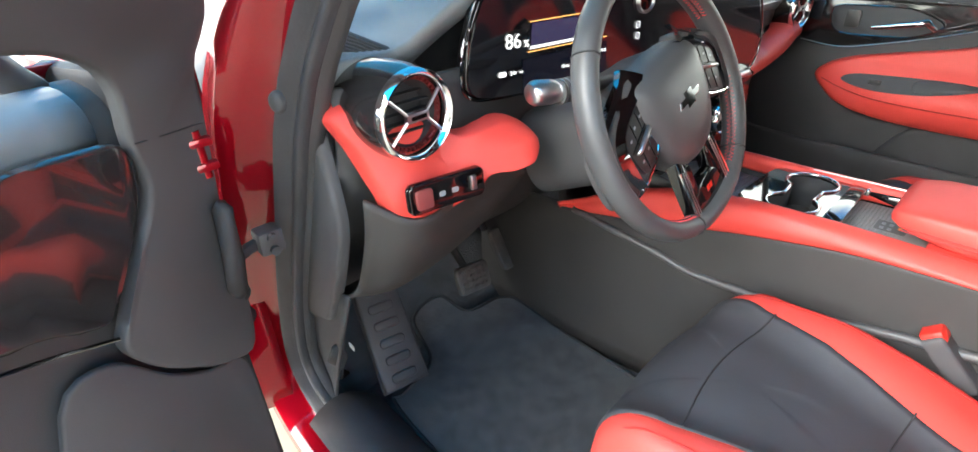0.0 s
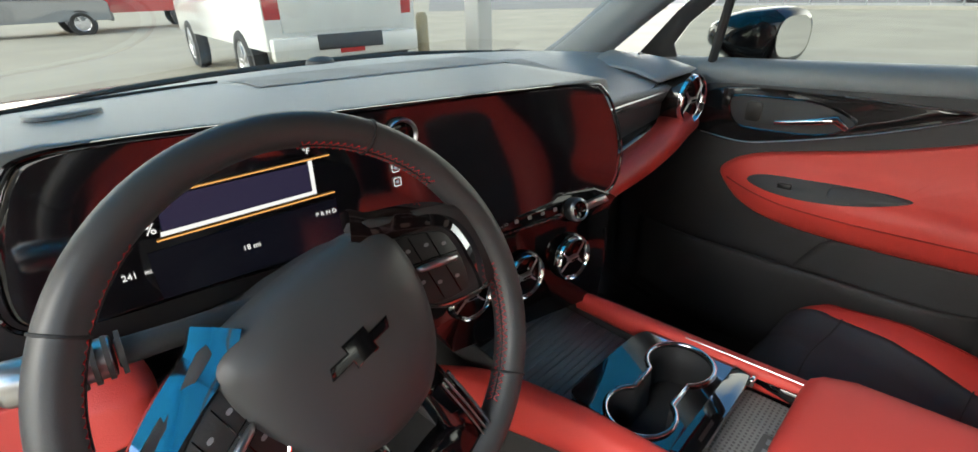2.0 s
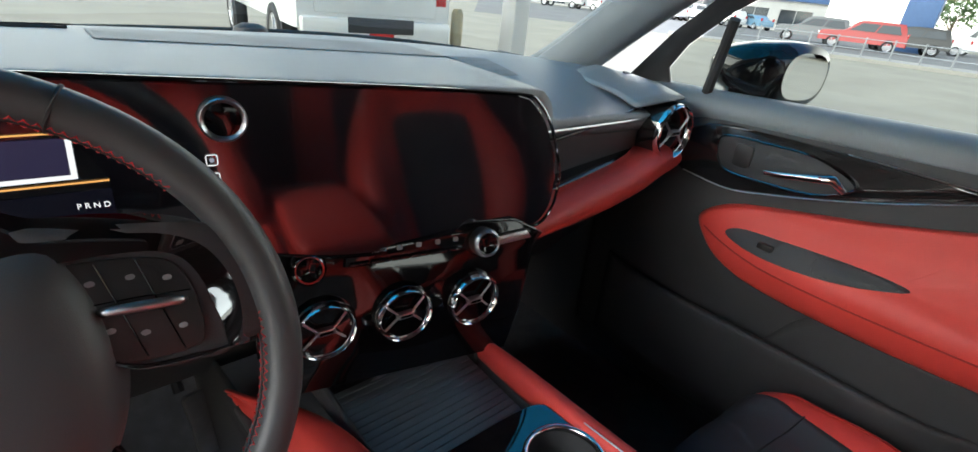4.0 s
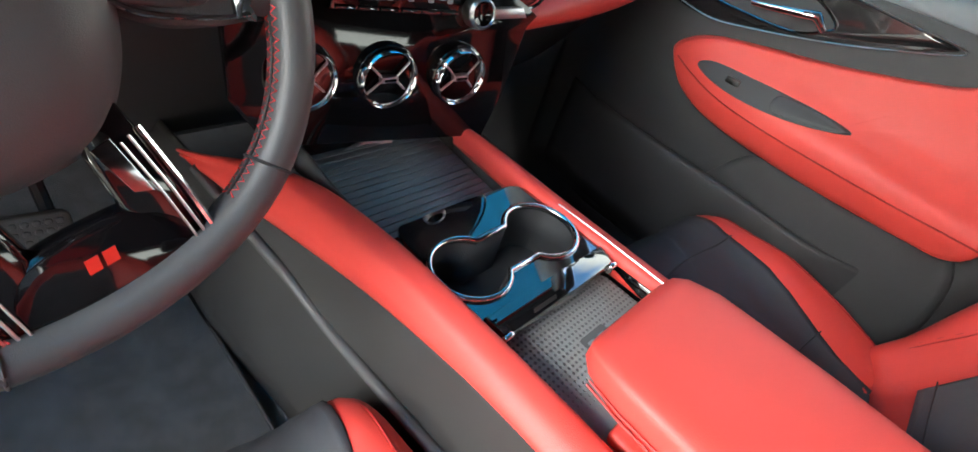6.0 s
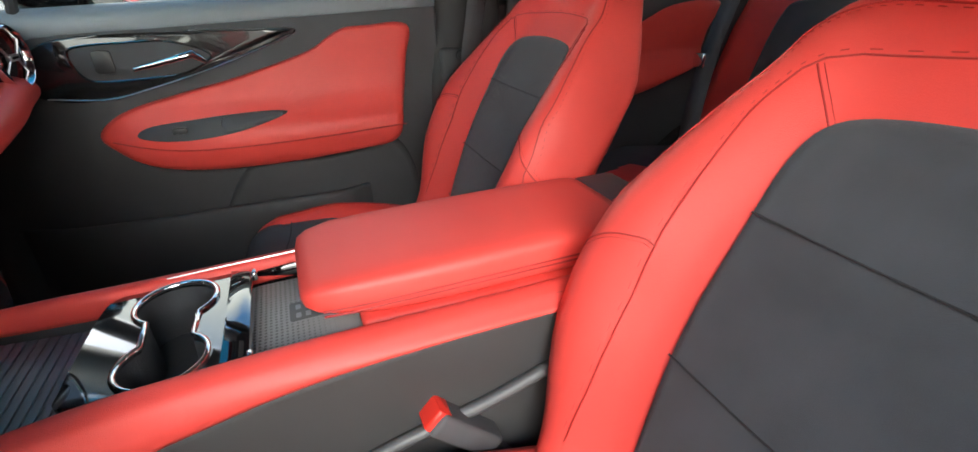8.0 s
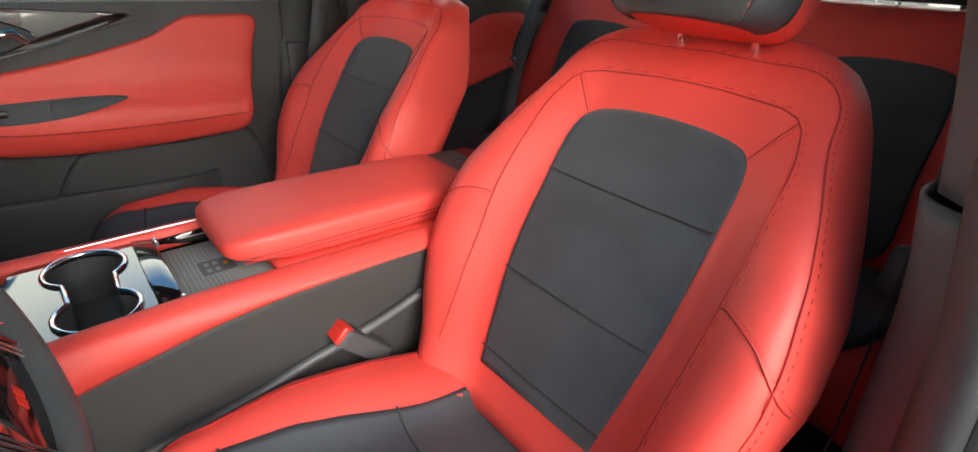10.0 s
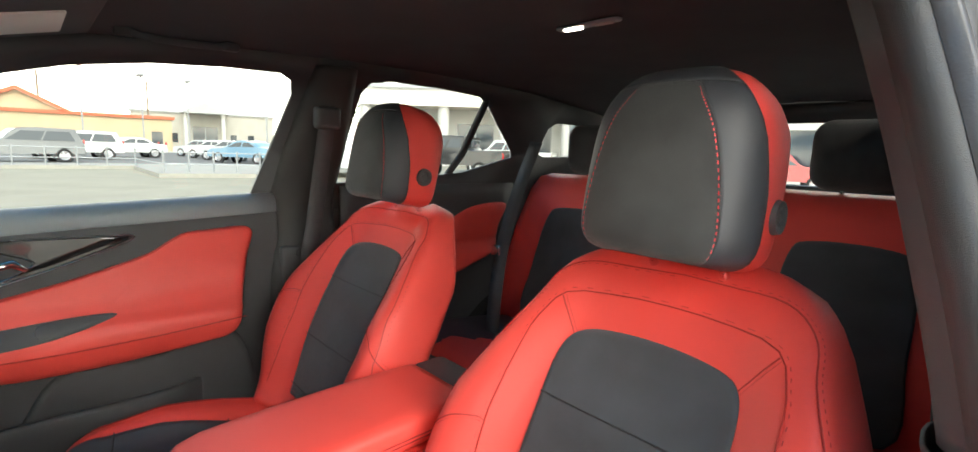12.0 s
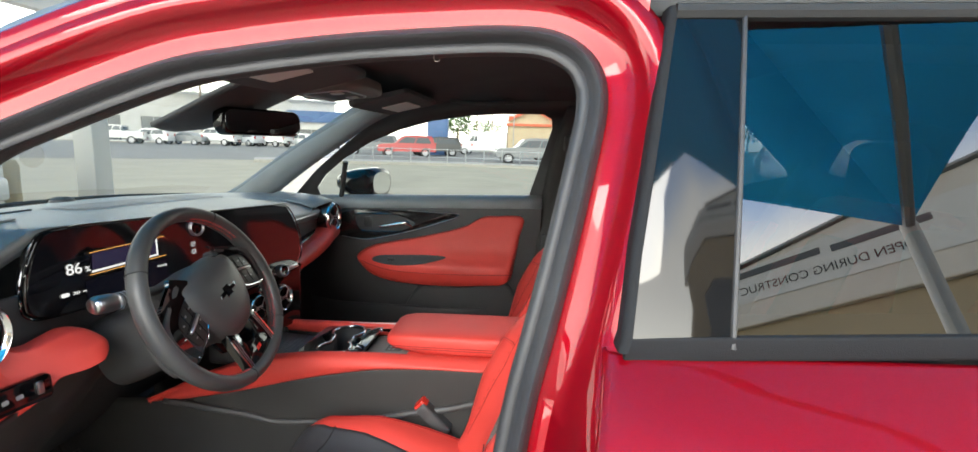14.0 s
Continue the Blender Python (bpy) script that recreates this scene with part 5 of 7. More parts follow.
# twin lower spoke round an open window, with a coloured badge
lw = part("lower_bridge", prism([tuple(p) for p in crom([(-.056, -.162), (-.050, -.136), (-.036, -.118), (-.018, -.113), (.018, -.113), (.036, -.118), (.050, -.136), (.056, -.162), (.028, -.166), (-.028, -.166)], 50, True)], lambda u, v, w: W(u, v, -.010 + w), .016, .005), PIANO, wheel, "gloss black lower bridge", angle=60)
for s in (-1, 1):
    ls = part("lower_spoke", prism([(s * .024, -.070), (s * .050, -.062), (s * .054, -.10), (s * .056, -.158), (s * .036, -.150), (s * .022, -.114)], lambda u, v, w: W(u, v, -.012 + w), .018, .004), PIANO, wheel, "gloss black lower spoke", angle=60)
    for du, rad_ in ((0, .0017), (.006, .0010), (.011, .0008)):
        part("spoke_edge", tube([W(s * (.052 - du), -.078 - du * .4, .006), W(s * (.0545 - du), -.115, .007), W(s * (.0555 - du), -.160 + du * .4, .008)], rad_, 6), CHROME if du == 0 else SATIN, ls, "chrome line")
    part("spoke_facet", prism([(s * .027, -.080), (s * .038, -.078), (s * .041, -.112), (s * .032, -.108)], lambda u, v, w: W(u, v, .0060 + w), .0012, .0005), BANDCHROME, ls, "polished dark facet", smooth=False)
for u in (-.0045, .0045):
    part("badge_mark", prism([(u - .0042, -.136), (u + .0026, -.136), (u + .0045, -.128), (u - .0023, -.128)], lambda a, b, w: W(a, b, .0056 + w), .0010), REDPLASTIC, lw, "red badge mark")
# column shroud and stalks
col = thing("steering_column", "black steering column shroud with control stalks", "column")
cs = []
for k, (t, a, b) in enumerate(((-.05, .058, .055), (-.09, .066, .064), (-.15, .072, .07), (-.24, .075, .072))):
    cs.append([frame_of((-.362, .020, 1.014), (1, 0, 0), (0, math.sin(TAU), math.cos(TAU))) @ Vector((a * math.copysign(abs(math.cos(q)) ** .7, math.cos(q)), b * math.copysign(abs(math.sin(q)) ** .7, math.sin(q)) - .01, t)) for q in np.linspace(0, math.tau, 29)[:-1]])
part("shroud", grid(cs, True, True), PLASTIC, col, "black column shroud", angle=60)
st = part("stalk", tube([(-.40, .100, 1.047), (-.455, .104, 1.049), (-.492, .108, 1.051)], [.010, .011, .012], 12, flat=.75), PLASTIC, col, "turn signal stalk", angle=60)
part("stalk_ring", tube([(-.494, .108, 1.051), (-.514, .111, 1.052)], .0138, 20), SATIN, st, "ribbed ring")
part("stalk_tip", tube([(-.514, .111, 1.052), (-.522, .112, 1.0525), (-.546, .117, 1.055), (-.552, .118, 1.055)], [.0125, .0150, .0150, .0115], 14), SATIN, st, "silver stalk tip", angle=60)
for k in range(4):
    part("stalk_rib", tube([(-.488 + .0075 * -k, .1075, 1.0508), (-.491 + .0075 * -k, .1078, 1.0510)], .0150, 18), GREYTRIM, st)
st = part("stalk", tube([(-.325, .098, 1.03), (-.28, .100, 1.025), (-.242, .102, 1.022)], [.010, .012, .011], 12, flat=.75), PLASTIC, col, "drive selector stalk", angle=60)


# ---------------------------------------------------------------- centre console
con = thing("centre_console", "black centre console with red leather rails and gloss black cup panel", "console")
CX = .006
# left rail, right rail
rl = []
for y, xi, zi, zt, xo, zb in ((.36, -.172, .676, .680, -.176, .674), (.30, -.155, .698, .706, -.170, .676), (.22, -.130, .733, .743, -.160, .688), (.12, -.108, .766, .776, -.146, .706), (0, -.099, .784, .796, -.137, .736), (-.10, -.096, .790, .803, -.134, .758), (-.20, -.094, .794, .806, -.133, .776), (-.35, -.092, .793, .806, -.132, .786), (-.50, -.090, .79, .806, -.132, .788), (-.66, -.090, .79, .806, -.132, .788)):
    rl.append([(xi + .004, y, zi - .02), (xi, y, zi), (xi - .007, y, zt), ((xi + xo) / 2 - .003, y, zt - .002), (xo + .006, y, zt - .010), (xo, y, (zt + zb) / 2 - .006), (xo + .006, y, zb)])
part("rail", patch(rl, 22, 50), RED, con, "red leather rail", solid=.004, angle=180)
part("seam", tube([(x - .002, y, z + .0012) for x, y, z in crom([((r[3][0] + r[4][0]) / 2 + .004, r[3][1], r[3][2] - .002) for r in rl[3:]], 60)], .0011, 5), REDSEAM, con)
rr_rows = []
for y, xi, zi, zt, xo, zb in ((.182, .106, .780, .783, .110, .773), (.14, .102, .786, .793, .122, .752), (.08, .100, .786, .796, .130, .742), (0, .099, .786, .797, .134, .745), (-.10, .100, .788, .799, .136, .76), (-.25, .102, .794, .803, .138, .77), (-.45, .102, .79, .800, .140, .77), (-.66, .102, .79, .800, .140, .77)):
    rr_rows.append([(xi + .003, y, zi - .02), (xi + .001, y, zi), (xi + .007, y, zt), ((xi + xo) / 2 + .003, y, zt - .002), (xo - .006, y, zt - .010), (xo, y, (zt + zb) / 2), (xo - .006, y, zb)])
part("rail", patch(rr_rows, 20, 40), RED, con, "red leather rail", solid=.004, angle=180)
# console flanks
for s in (-1, 1):
    fk = []
    top = rl if s < 0 else rr_rows
    for r in top:
        x, y, z = r[-1]
        fk.append([(x - s * .002, y, z + .006), (x + s * .001, y, z - .05), (x + s * .003, y, .60), (x + s * .004, y, .48), (x + s * .010, y, .30)])
    if s < 0:
        fk.insert(0, [(-.18, .62, .66), (-.18, .62, .62), (-.18, .62, .56), (-.18, .62, .46), (-.18, .62, .30)])
    else:
        fk.insert(0, [(.14, .62, .74), (.15, .62, .68), (.155, .62, .60), (.158, .62, .48), (.16, .62, .30)])
    part("flank", patch(fk, 14, 40), SOFTBLACK, con, "black grained console flank", solid=.004, angle=180)
part("flank_strip", tube(crom([(-.172, .32, .676), (-.158, .20, .655), (-.147, .12, .640), (-.140, .05, .624), (-.138, -.04, .630), (-.137, -.12, .638), (-.136, -.20, .650), (-.136, -.286, .672), (-.136, -.385, .692), (-.136, -.46, .716)], 50), .0080, 8, flat=1.0), GREYTRIM, con, "satin grey strip along the flank", angle=180)
# front tray with a roller cover of slats
part("tray_well", patch([[(-.105, .24, .80), (-.10, .24, .748), (CX, .24, .742), (.105, .24, .748), (.11, .24, .80)], [(-.10, .10, .775), (-.095, .10, .745), (CX, .10, .740), (.098, .10, .745), (.102, .10, .785)], [(-.095, -.02, .78), (-.09, -.02, .745), (CX, -.02, .740), (.098, -.02, .745), (.102, -.02, .785)]], 20, 10), PLASTIC, con, "black tray walls", solid=.004, angle=180)
slat_bm = boxed((-.094, -.0050, 0), (.094, .0050, .006), .0018, 2)
first = None
for k in range(17):
    if first is None:
        first = part("slat", slat_bm, SOFTTOP, con, "ribbed roller cover slat")
        ob = first
    else:
        ob = new("slat", first.data)
        ob.parent = con
        ob["label"] = "ribbed roller cover slat"
    ob.location = (.002, .012 + k * .0106, .748 + .010 * (k / 16))
part("cover_lip", tube([(-.045, .180, .760), (-.01, .186, .764), (.026, .176, .763)], .004, 8), SATIN, con, "bright grip of the roller cover")


# cup panel with the joined pair of holders
def peanut(k=1.0):
    out = []
    a, b, r = Vector((-.057, -.068)), Vector((.056, -.066)), .0405 * k
    d = (b - a).normalized()
    base = math.atan2(d.y, d.x)
    for t in np.linspace(radians(37), radians(323), 26):
        out.append((a.x + r * math.cos(base + t), a.y + r * math.sin(base + t)))
    for t in np.linspace(radians(-143), radians(143), 26):
        out.append((b.x + r * 1.04 * math.cos(base + t), b.y + r * 1.04 * math.sin(base + t)))
    return out


cup_z = lambda x, y: .787 + .03 * (-y)
pan = crom([(-.090, .006), (-.06, .016), (.0, .016), (.06, .014), (.092, .006), (.102, -.02), (.104, -.08), (.104, -.128), (.06, -.129), (0, -.129), (-.088, -.128), (-.092, -.08)], 60, True)
part("cup_panel", holed([tuple(p) for p in pan], [peanut()], lambda x, y: (x, y, cup_z(x, y))), CUPGLOSS, con, "gloss black cup panel", solid=.006, smooth=False)
part("cup_rim", tube([(x, y, cup_z(x, y) + .004) for x, y in peanut(1.03)], .0036, 8, True), CHROME, con, "chrome rim round the cup holders", angle=180)
cup_wall = grid([[(x, y, z) for x, y in peanut(k)] for z, k in ((.700, .85), (.705, .93), (.75, .97), (.787, 1.0))], True)
part("cup_well", cup_wall, BLACKRUBBER, con, "black rubber cup well", angle=60, solid=.002)
part("cup_floor", prism(peanut(.88), lambda u, v, w: (u, v, .697 + w), .003), BLACKRUBBER, con, "black rubber cup floor")
part("panel_front", patch([[(-.092, .004, .787), (CX, .016, .787), (.098, .004, .787)], [(-.094, .014, .770), (CX, .026, .768), (.102, .014, .770)], [(-.094, .016, .745), (CX, .028, .742), (.102, .016, .745)]], 12, 6), CUPGLOSS, con, "gloss black panel front", solid=.003, angle=180)
part("rear_bridge", prism([(-.090, -.122), (.100, -.122), (.090, -.148), (-.088, -.150)], lambda u, v, w: (u, v, .790 + w), .008, .003), CUPGLOSS, con, "gloss black bridge behind the cups")
for x0, x1 in ((-.092, -.078), (.080, .094)):
    part("bridge_tip", boxed((x0, -.1535, .786), (x1, -.146, .7995), .003), CHROME, con, "bright end of the bridge", angle=60)
pad = part("charging_pad", prism(rounded(.174, .165, .012, 4, .010, -.222), lambda u, v, w: (u, v, .764 + .03 * max(0, -.17 - v) + w), .006, .002), weave(mat("grey_rubber_mat", (.29, .29, .28), .55), 170, 1.2, .5), con, "dimpled grey rubber charging pad")
part("label", prism(rounded(.040, .044, .003, 2, .012, -.208), lambda u, v, w: (u, v, .771 + .03 * max(0, -.17 - v) + w), .0006), mat("label_grey", (.10, .10, .10), .5), pad, "small printed label")
for u, v, mm in ((.002, -.196, ICONS), (.020, -.196, ICONS), (.002, -.207, ICONS), (.020, -.207, ICONS), (.014, -.220, mat("orange_mark", (.7, .25, .03), .5))):
    part("print_mark", prism(rounded(.010, .006, .001, 1, u, v), lambda a, b, w: (a, b, .7718 + .03 * max(0, -.17 - b) + w), .0004), mm, pad)
part("pad_recess", patch([[(-.090, -.150, .79), (-.086, -.150, .732), (.094, -.150, .732), (.100, -.150, .79)], [(-.090, -.33, .80), (-.086, -.33, .732), (.094, -.33, .732), (.100, -.33, .80)]], 10, 6), PIANO, con, solid=.003)
part("inlay_line", tube([(.106, -.05, .7995), (.108, -.12, .802), (.108, -.23, .806)], .0010, 6), SATIN, con, "thin bright line along the rail")
# armrest lid
ARM_X = .016
arm = part("armrest", bmesh.new(), RED, con, "padded red leather armrest lid", angle=180)
bm = bmesh.new()
rows = []
for y, k, zt, zb in ((-.204, .64, .828, .818), (-.208, .80, .837, .814), (-.220, .90, .843, .808), (-.25, .98, .849, .801), (-.29, 1.0, .851, .795), (-.36, 1.02, .853, .794), (-.50, 1.02, .855, .796), (-.60, 1.0, .854, .797), (-.615, .99, .852, .80)):
    w, h, c = .093 * k, (zt - zb) / 2, (zt + zb) / 2
    rows.append([(ARM_X + w * math.copysign(abs(math.cos(a)) ** .38, math.cos(a)), y, c + h * math.copysign(abs(math.sin(a)) ** .42, math.sin(a))) for a in np.linspace(0, math.tau, 41)[:-1]])
grid(rows, True, True, bm)
bmesh.ops.recalc_face_normals(bm, faces=bm.faces)
bm.to_mesh(arm.data)
bm.free()
arm.data.shade_smooth()
for zz in (.815, .821):
    part("seam", tube([(ARM_X - .0942 * k, y, zz + dz) for y, k, dz in ((-.225, .94, -.004), (-.26, 1.0, -.002), (-.36, 1.02, 0), (-.50, 1.02, .002), (-.60, 1.0, .002))], .0012, 5), REDSEAM, arm)
part("armrest_base", boxed((CX - .086, -.62, .782), (CX + .100, -.262, .798), .006, 3), RED, con, "red leather armrest base", angle=60)
part("armrest_end", boxed((CX - .098, -.69, .79), (CX + .094, -.614, .850), .012, 3), PLASTIC, con, "black end of the armrest")
part("console_core", boxed((-.085, -.68, .32), (.100, .0, .725), .01), PLASTIC, con)


# ---------------------------------------------------------------- driver's door, swung open
dd = door_trim(-1, "driver_door", "open driver's door with black trim and red armrest", (-.875, .52, .7), radians(-66))
sk = []
for z, x in ((.36, .90), (.45, .935), (.60, .93), (.80, .94), (.95, .93), (1.05, .905), (1.10, .87)):
    sk.append([(-x + .875, y - .52, z - .7) for y in (.45, .2, -.1, -.4, -.62)])
part("door_skin", patch(sk, 16, 16), PAINT, dd, "red painted outer skin", solid=.004, angle=180)
edge = bmesh.new()
box(edge, (-.035 + .0, -.085, -.33), (.135, -.055, .40), .012)
part("door_edge", edge, BLACKRUBBER, dd, "black sealed door edge")
frm = [(.875 - .84 + .42 * max(0, z - 1.1), y - .52, z - .7) for y, z in crom([(.40, 1.08), (.33, 1.16), (.20, 1.27), (.08, 1.345), (-.04, 1.395), (-.17, 1.43), (-.31, 1.452), (-.46, 1.463), (-.585, 1.46), (-.63, 1.42), (-.60, 1.28), (-.56, 1.12)], 60)]
part("window_frame", tube(frm, .018, 8), PLASTIC, dd, "black window frame", angle=180)
gl = part("window_glass", holed([(y, z) for y, z in WIN_F], [], lambda y, z: (.04 + .42 * max(0, z - 1.1), y - .52, z - .7)), CLEAR, dd, angle=180)
gl.visible_shadow = False
door_face = lambda u, v, w: (-.738 + .875 + .42 * max(0, v - 1.1) + w, u - .52, v - .7)
part("sail_panel", prism([tuple(p) for p in crom([(.472, .89), (.483, .985), (.498, 1.085), (.517, 1.165), (.46, 1.25), (.36, 1.29), (.26, 1.30), (.20, 1.255), (.25, 1.16), (.36, 1.135), (.405, 1.10), (.402, 1.04), (.402, .985), (.368, .925), (.33, .865), (.315, .83), (.34, .78), (.39, .735), (.455, .705), (.474, .78)], 80, True)], door_face, .02, .006), PLASTIC, dd, "matt black front panel of the door trim", angle=60)
part("panel_seam", tube([Vector(door_face(u, v, .0205)) for u, v in ((.404, 1.038), (.44, 1.036), (.486, 1.034))], .0012, 5), BLACKRUBBER, dd)
part("front_trim", prism([tuple(p) for p in crom([(.395, .985), (.398, 1.035), (.36, 1.045), (.28, 1.047), (.20, 1.045), (.19, .98), (.20, .915), (.26, .892), (.31, .868), (.33, .885), (.365, .935)], 50, True)], door_face, .014, .004), CARBON, dd, "gloss black front trim", angle=60)
part("front_trim_edge", tube([Vector(door_face(u, v, .015)) for u, v in ((.20, .895), (.26, .872), (.315, .848))], .0022, 6), DARKCHROME, dd)
part("lower_panel", prism([tuple(p) for p in crom([(.448, .69), (.45, .55), (.44, .42), (.38, .40), (.25, .42), (.20, .60), (.24, .80), (.30, .82), (.35, .755), (.40, .715)], 40, True)], door_face, .008, .004), PLASTIC, dd, "black lower door panel", angle=60)
chk = thing("check_strap", "black door check strap bolted to the red post", "door hardware")
part("strap", tube([(-.800, .392, .845), (-.83, .388, .842), (-.88, .372, .832), (-.94, .35, .82)], .008, 8, flat=1.2), BLACKRUBBER, chk, "black strap")
part("strap_bracket", boxed((-.818, .372, .826), (-.782, .404, .864), .006), PLASTIC, chk, "black bracket")
for dz in (-.010, .010):
    part("bolt", lathe([(.007, 0), (.007, .007), (0, .008)], 8, Matrix.Translation((-.800, .372, .845 + dz)) @ Matrix.Rotation(math.pi / 2, 4, "X")), PLASTIC, chk, "dark hexagon bolt")
hose = thing("wiring_boot", "ribbed black rubber wiring boot between door and post", "cable boot")
pth = crom([(-.862, .365, .80), (-.870, .392, .765), (-.864, .420, .73), (-.850, .440, .70)], 40)
part("boot", tube([Vector(p) for p in pth], [.013 + .0035 * (k % 2) for k in range(40)], 12), BLACKRUBBER, hose, angle=180)
part("sleeve", tube([(-.855, .338, .945), (-.856, .338, .935), (-.862, .332, .87), (-.866, .345, .82), (-.864, .36, .80)], [.006, .012, .013, .013, .010], 12), BLACKRUBBER, hose, "smooth black sleeve", angle=180)
hg = part("hinge", boxed((-.868, .352, .978), (-.838, .374, .990), .005), PAINT, car, "painted red door hinge")
part("leaf", boxed((-.868, .352, 1.008), (-.838, .374, 1.020), .005), PAINT, hg)
part("pin", tube([(-.855, .362, .970), (-.855, .362, 1.028)], .007, 12), PAINT, hg)
part("plug", lathe([(0, .005), (.008, .005), (.0105, .003), (.0115, 0)], 24, Matrix.Translation((-.801, .226, 1.078)) @ Vector((-.93, -.33, .15)).to_track_quat("Z", "Y").to_matrix().to_4x4()), BLACKRUBBER, car, "round black rubber plug")

# ---------------------------------------------------------------- footwell
matt = thing("floor_mat", "black carpet floor mat with stitched edge", "mat")
mo = crom([(-.63, .40), (-.60, .43), (-.50, .46), (-.46, .58), (-.36, .60), (-.33, .52), (-.22, .50), (-.185, .42), (-.185, .05), (-.22, -.02), (-.58, -.02), (-.63, .04)], 70, True)
part("mat_sheet", prism([tuple(p) for p in mo], lambda u, v, w: (u, v, .306 + max(0, v - .38) * .25 + w), .010, .003), CARPET, matt, angle=60)
part("mat_edge", tube([(u, v, .316 + max(0, v - .38) * .25) for u, v in mo], .004, 6, True), BLACKRUBBER, matt, angle=180)
part("mat_clip", lathe([(.016, 0), (.014, .005), (0, .006)], 16, Matrix.Translation((-.24, .02, .318))), BLACKRUBBER, matt)
fw = thing("toe_board", "black carpeted toe board", "floor carpet")
part("carpet", patch([[(-.76, .50, .30), (-.4, .55, .30), (-.12, .55, .30)], [(-.76, .66, .38), (-.4, .68, .40), (-.12, .68, .42)], [(-.76, .84, .60), (-.4, .84, .62), (-.12, .84, .64)]], 12, 10), CARPET, fw, solid=.006, angle=180)
br = thing("brake_pedal", "black ribbed rubber brake pedal", "pedal")
bm_m = frame_of((-.350, .474, .496), (1, 0, 0), (0, .45, .9)) @ pose(0, 0, 0, 0, 0, -6)
part("pad", prism(rounded(.094, .068, .012, 4), lambda u, v, w: bm_m @ Vector((u, v, w)), .014, .004), PEDAL, br, angle=60)
for i in range(6):
    for j in range(4):
        part("grip_stud", prism(rounded(.009, .008, .002, 1, -.033 + i * .0132, -.021 + j * .014), lambda u, v, w: bm_m @ Vector((u, v, w + .013)), .004, .001), PEDAL, br)
part("arm", tube([(-.322, .53, .48), (-.322, .60, .54), (-.325, .64, .66)], .010, 8), BLACKRUBBER, br)
ac = thing("accelerator_pedal", "slim black accelerator pedal", "pedal")
ac_m = frame_of((-.192, .535, .475), (1, .1, 0), (-.12, .5, .86))
part("pad", prism(rounded(.044, .115, .012, 4), lambda u, v, w: ac_m @ Vector((u, v, w)), .014, .004), PEDAL, ac, angle=60)
part("arm", tube([(-.215, .57, .53), (-.22, .63, .62), (-.22, .66, .68)], .009, 8), BLACKRUBBER, ac)
dp = thing("dead_pedal", "black plastic footrest with raised slots", "footrest")
dp_m = frame_of((-.590, .490, .475), (.98, -.12, -.05), (.12, .60, .79))
part("plate", prism([(-.05, -.13), (.055, -.13), (.05, .16), (-.045, .16)], lambda u, v, w: dp_m @ Vector((u, v, w)), .022, .008), PLASTIC, dp, angle=60)
for k in range(7):
    part("slot_rib", prism(rounded(.058, .020, .009, 4, .0, -.105 + k * .038), lambda u, v, w: dp_m @ Vector((u, v, w + .021)), .005, .003), PLASTIC, dp, angle=60)
kp = thing("kick_panel", "black kick panel with a release lever", "trim panel")
part("panel", patch([[(-.718, .34, .72), (-.720, .44, .70), (-.718, .60, .70)], [(-.720, .42, .55), (-.718, .50, .52), (-.72, .66, .50)], [(-.735, .46, .40), (-.72, .52, .38), (-.70, .66, .38)], [(-.755, .40, .355), (-.73, .46, .33), (-.70, .62, .31)]], 12, 14), PLASTIC, kp, solid=.006, angle=180)
lv = part("lever_bezel", tube([(-.722, .43, .555), (-.718, .455, .50), (-.715, .445, .46)], [.012, .020, .012], 10, flat=.5), BLACKRUBBER, kp, "bonnet release lever", angle=180)
part("icon", boxed((-.7045, .402, .549), (-.7025, .418, .560)), VANITY, lv)
part("wire_bundle", tube([(-.40, .42, .74), (-.36, .50, .70), (-.28, .55, .70)], .006, 8), BLACKRUBBER, kp)
# door sill
sl = thing("door_sill", "black plastic door sill plate", "sill")
part("plate", patch([[(-.80, y, .375), (-.76, y, .40), (-.71, y, .395), (-.66, y, .345), (-.64, y, .31)] for y in (.46, .2, -.1, -.45)], 14, 12), PLASTIC, sl, solid=.006, angle=180)

# ---------------------------------------------------------------- belts and pillars
bp = thing("b_pillar_trim", "black B pillar trim on the passenger side", "pillar trim")
pr = []
for z, y0, y1, dx in ((.40, -.56, -.78, .0), (.60, -.565, -.78, -.005), (.80, -.575, -.785, -.01), (.95, -.585, -.79, -.012), (1.10, -.60, -.79, -.005), (1.25, -.625, -.80, -.004), (1.40, -.66, -.80, -.002), (1.47, -.68, -.80, 0)):
    x = side_x(z, -.012 + dx) - (.03 if z < 1.0 else .012)
    pr.append([(x + .04, y0 + .012, z), (x + .006, y0, z), (x - .012, y0 - .03, z), (x - .016, (y0 + y1) / 2, z), (x - .010, y1 + .03, z), (x + .03, y1, z)])
part("trim", patch(pr, 18, 26), SOFTBLACK, bp, "black grained trim", solid=.004, angle=180)
part("trim_step", boxed((.722, -.66, .86), (.752, -.60, .98), .012, 3), PLASTIC, bp)


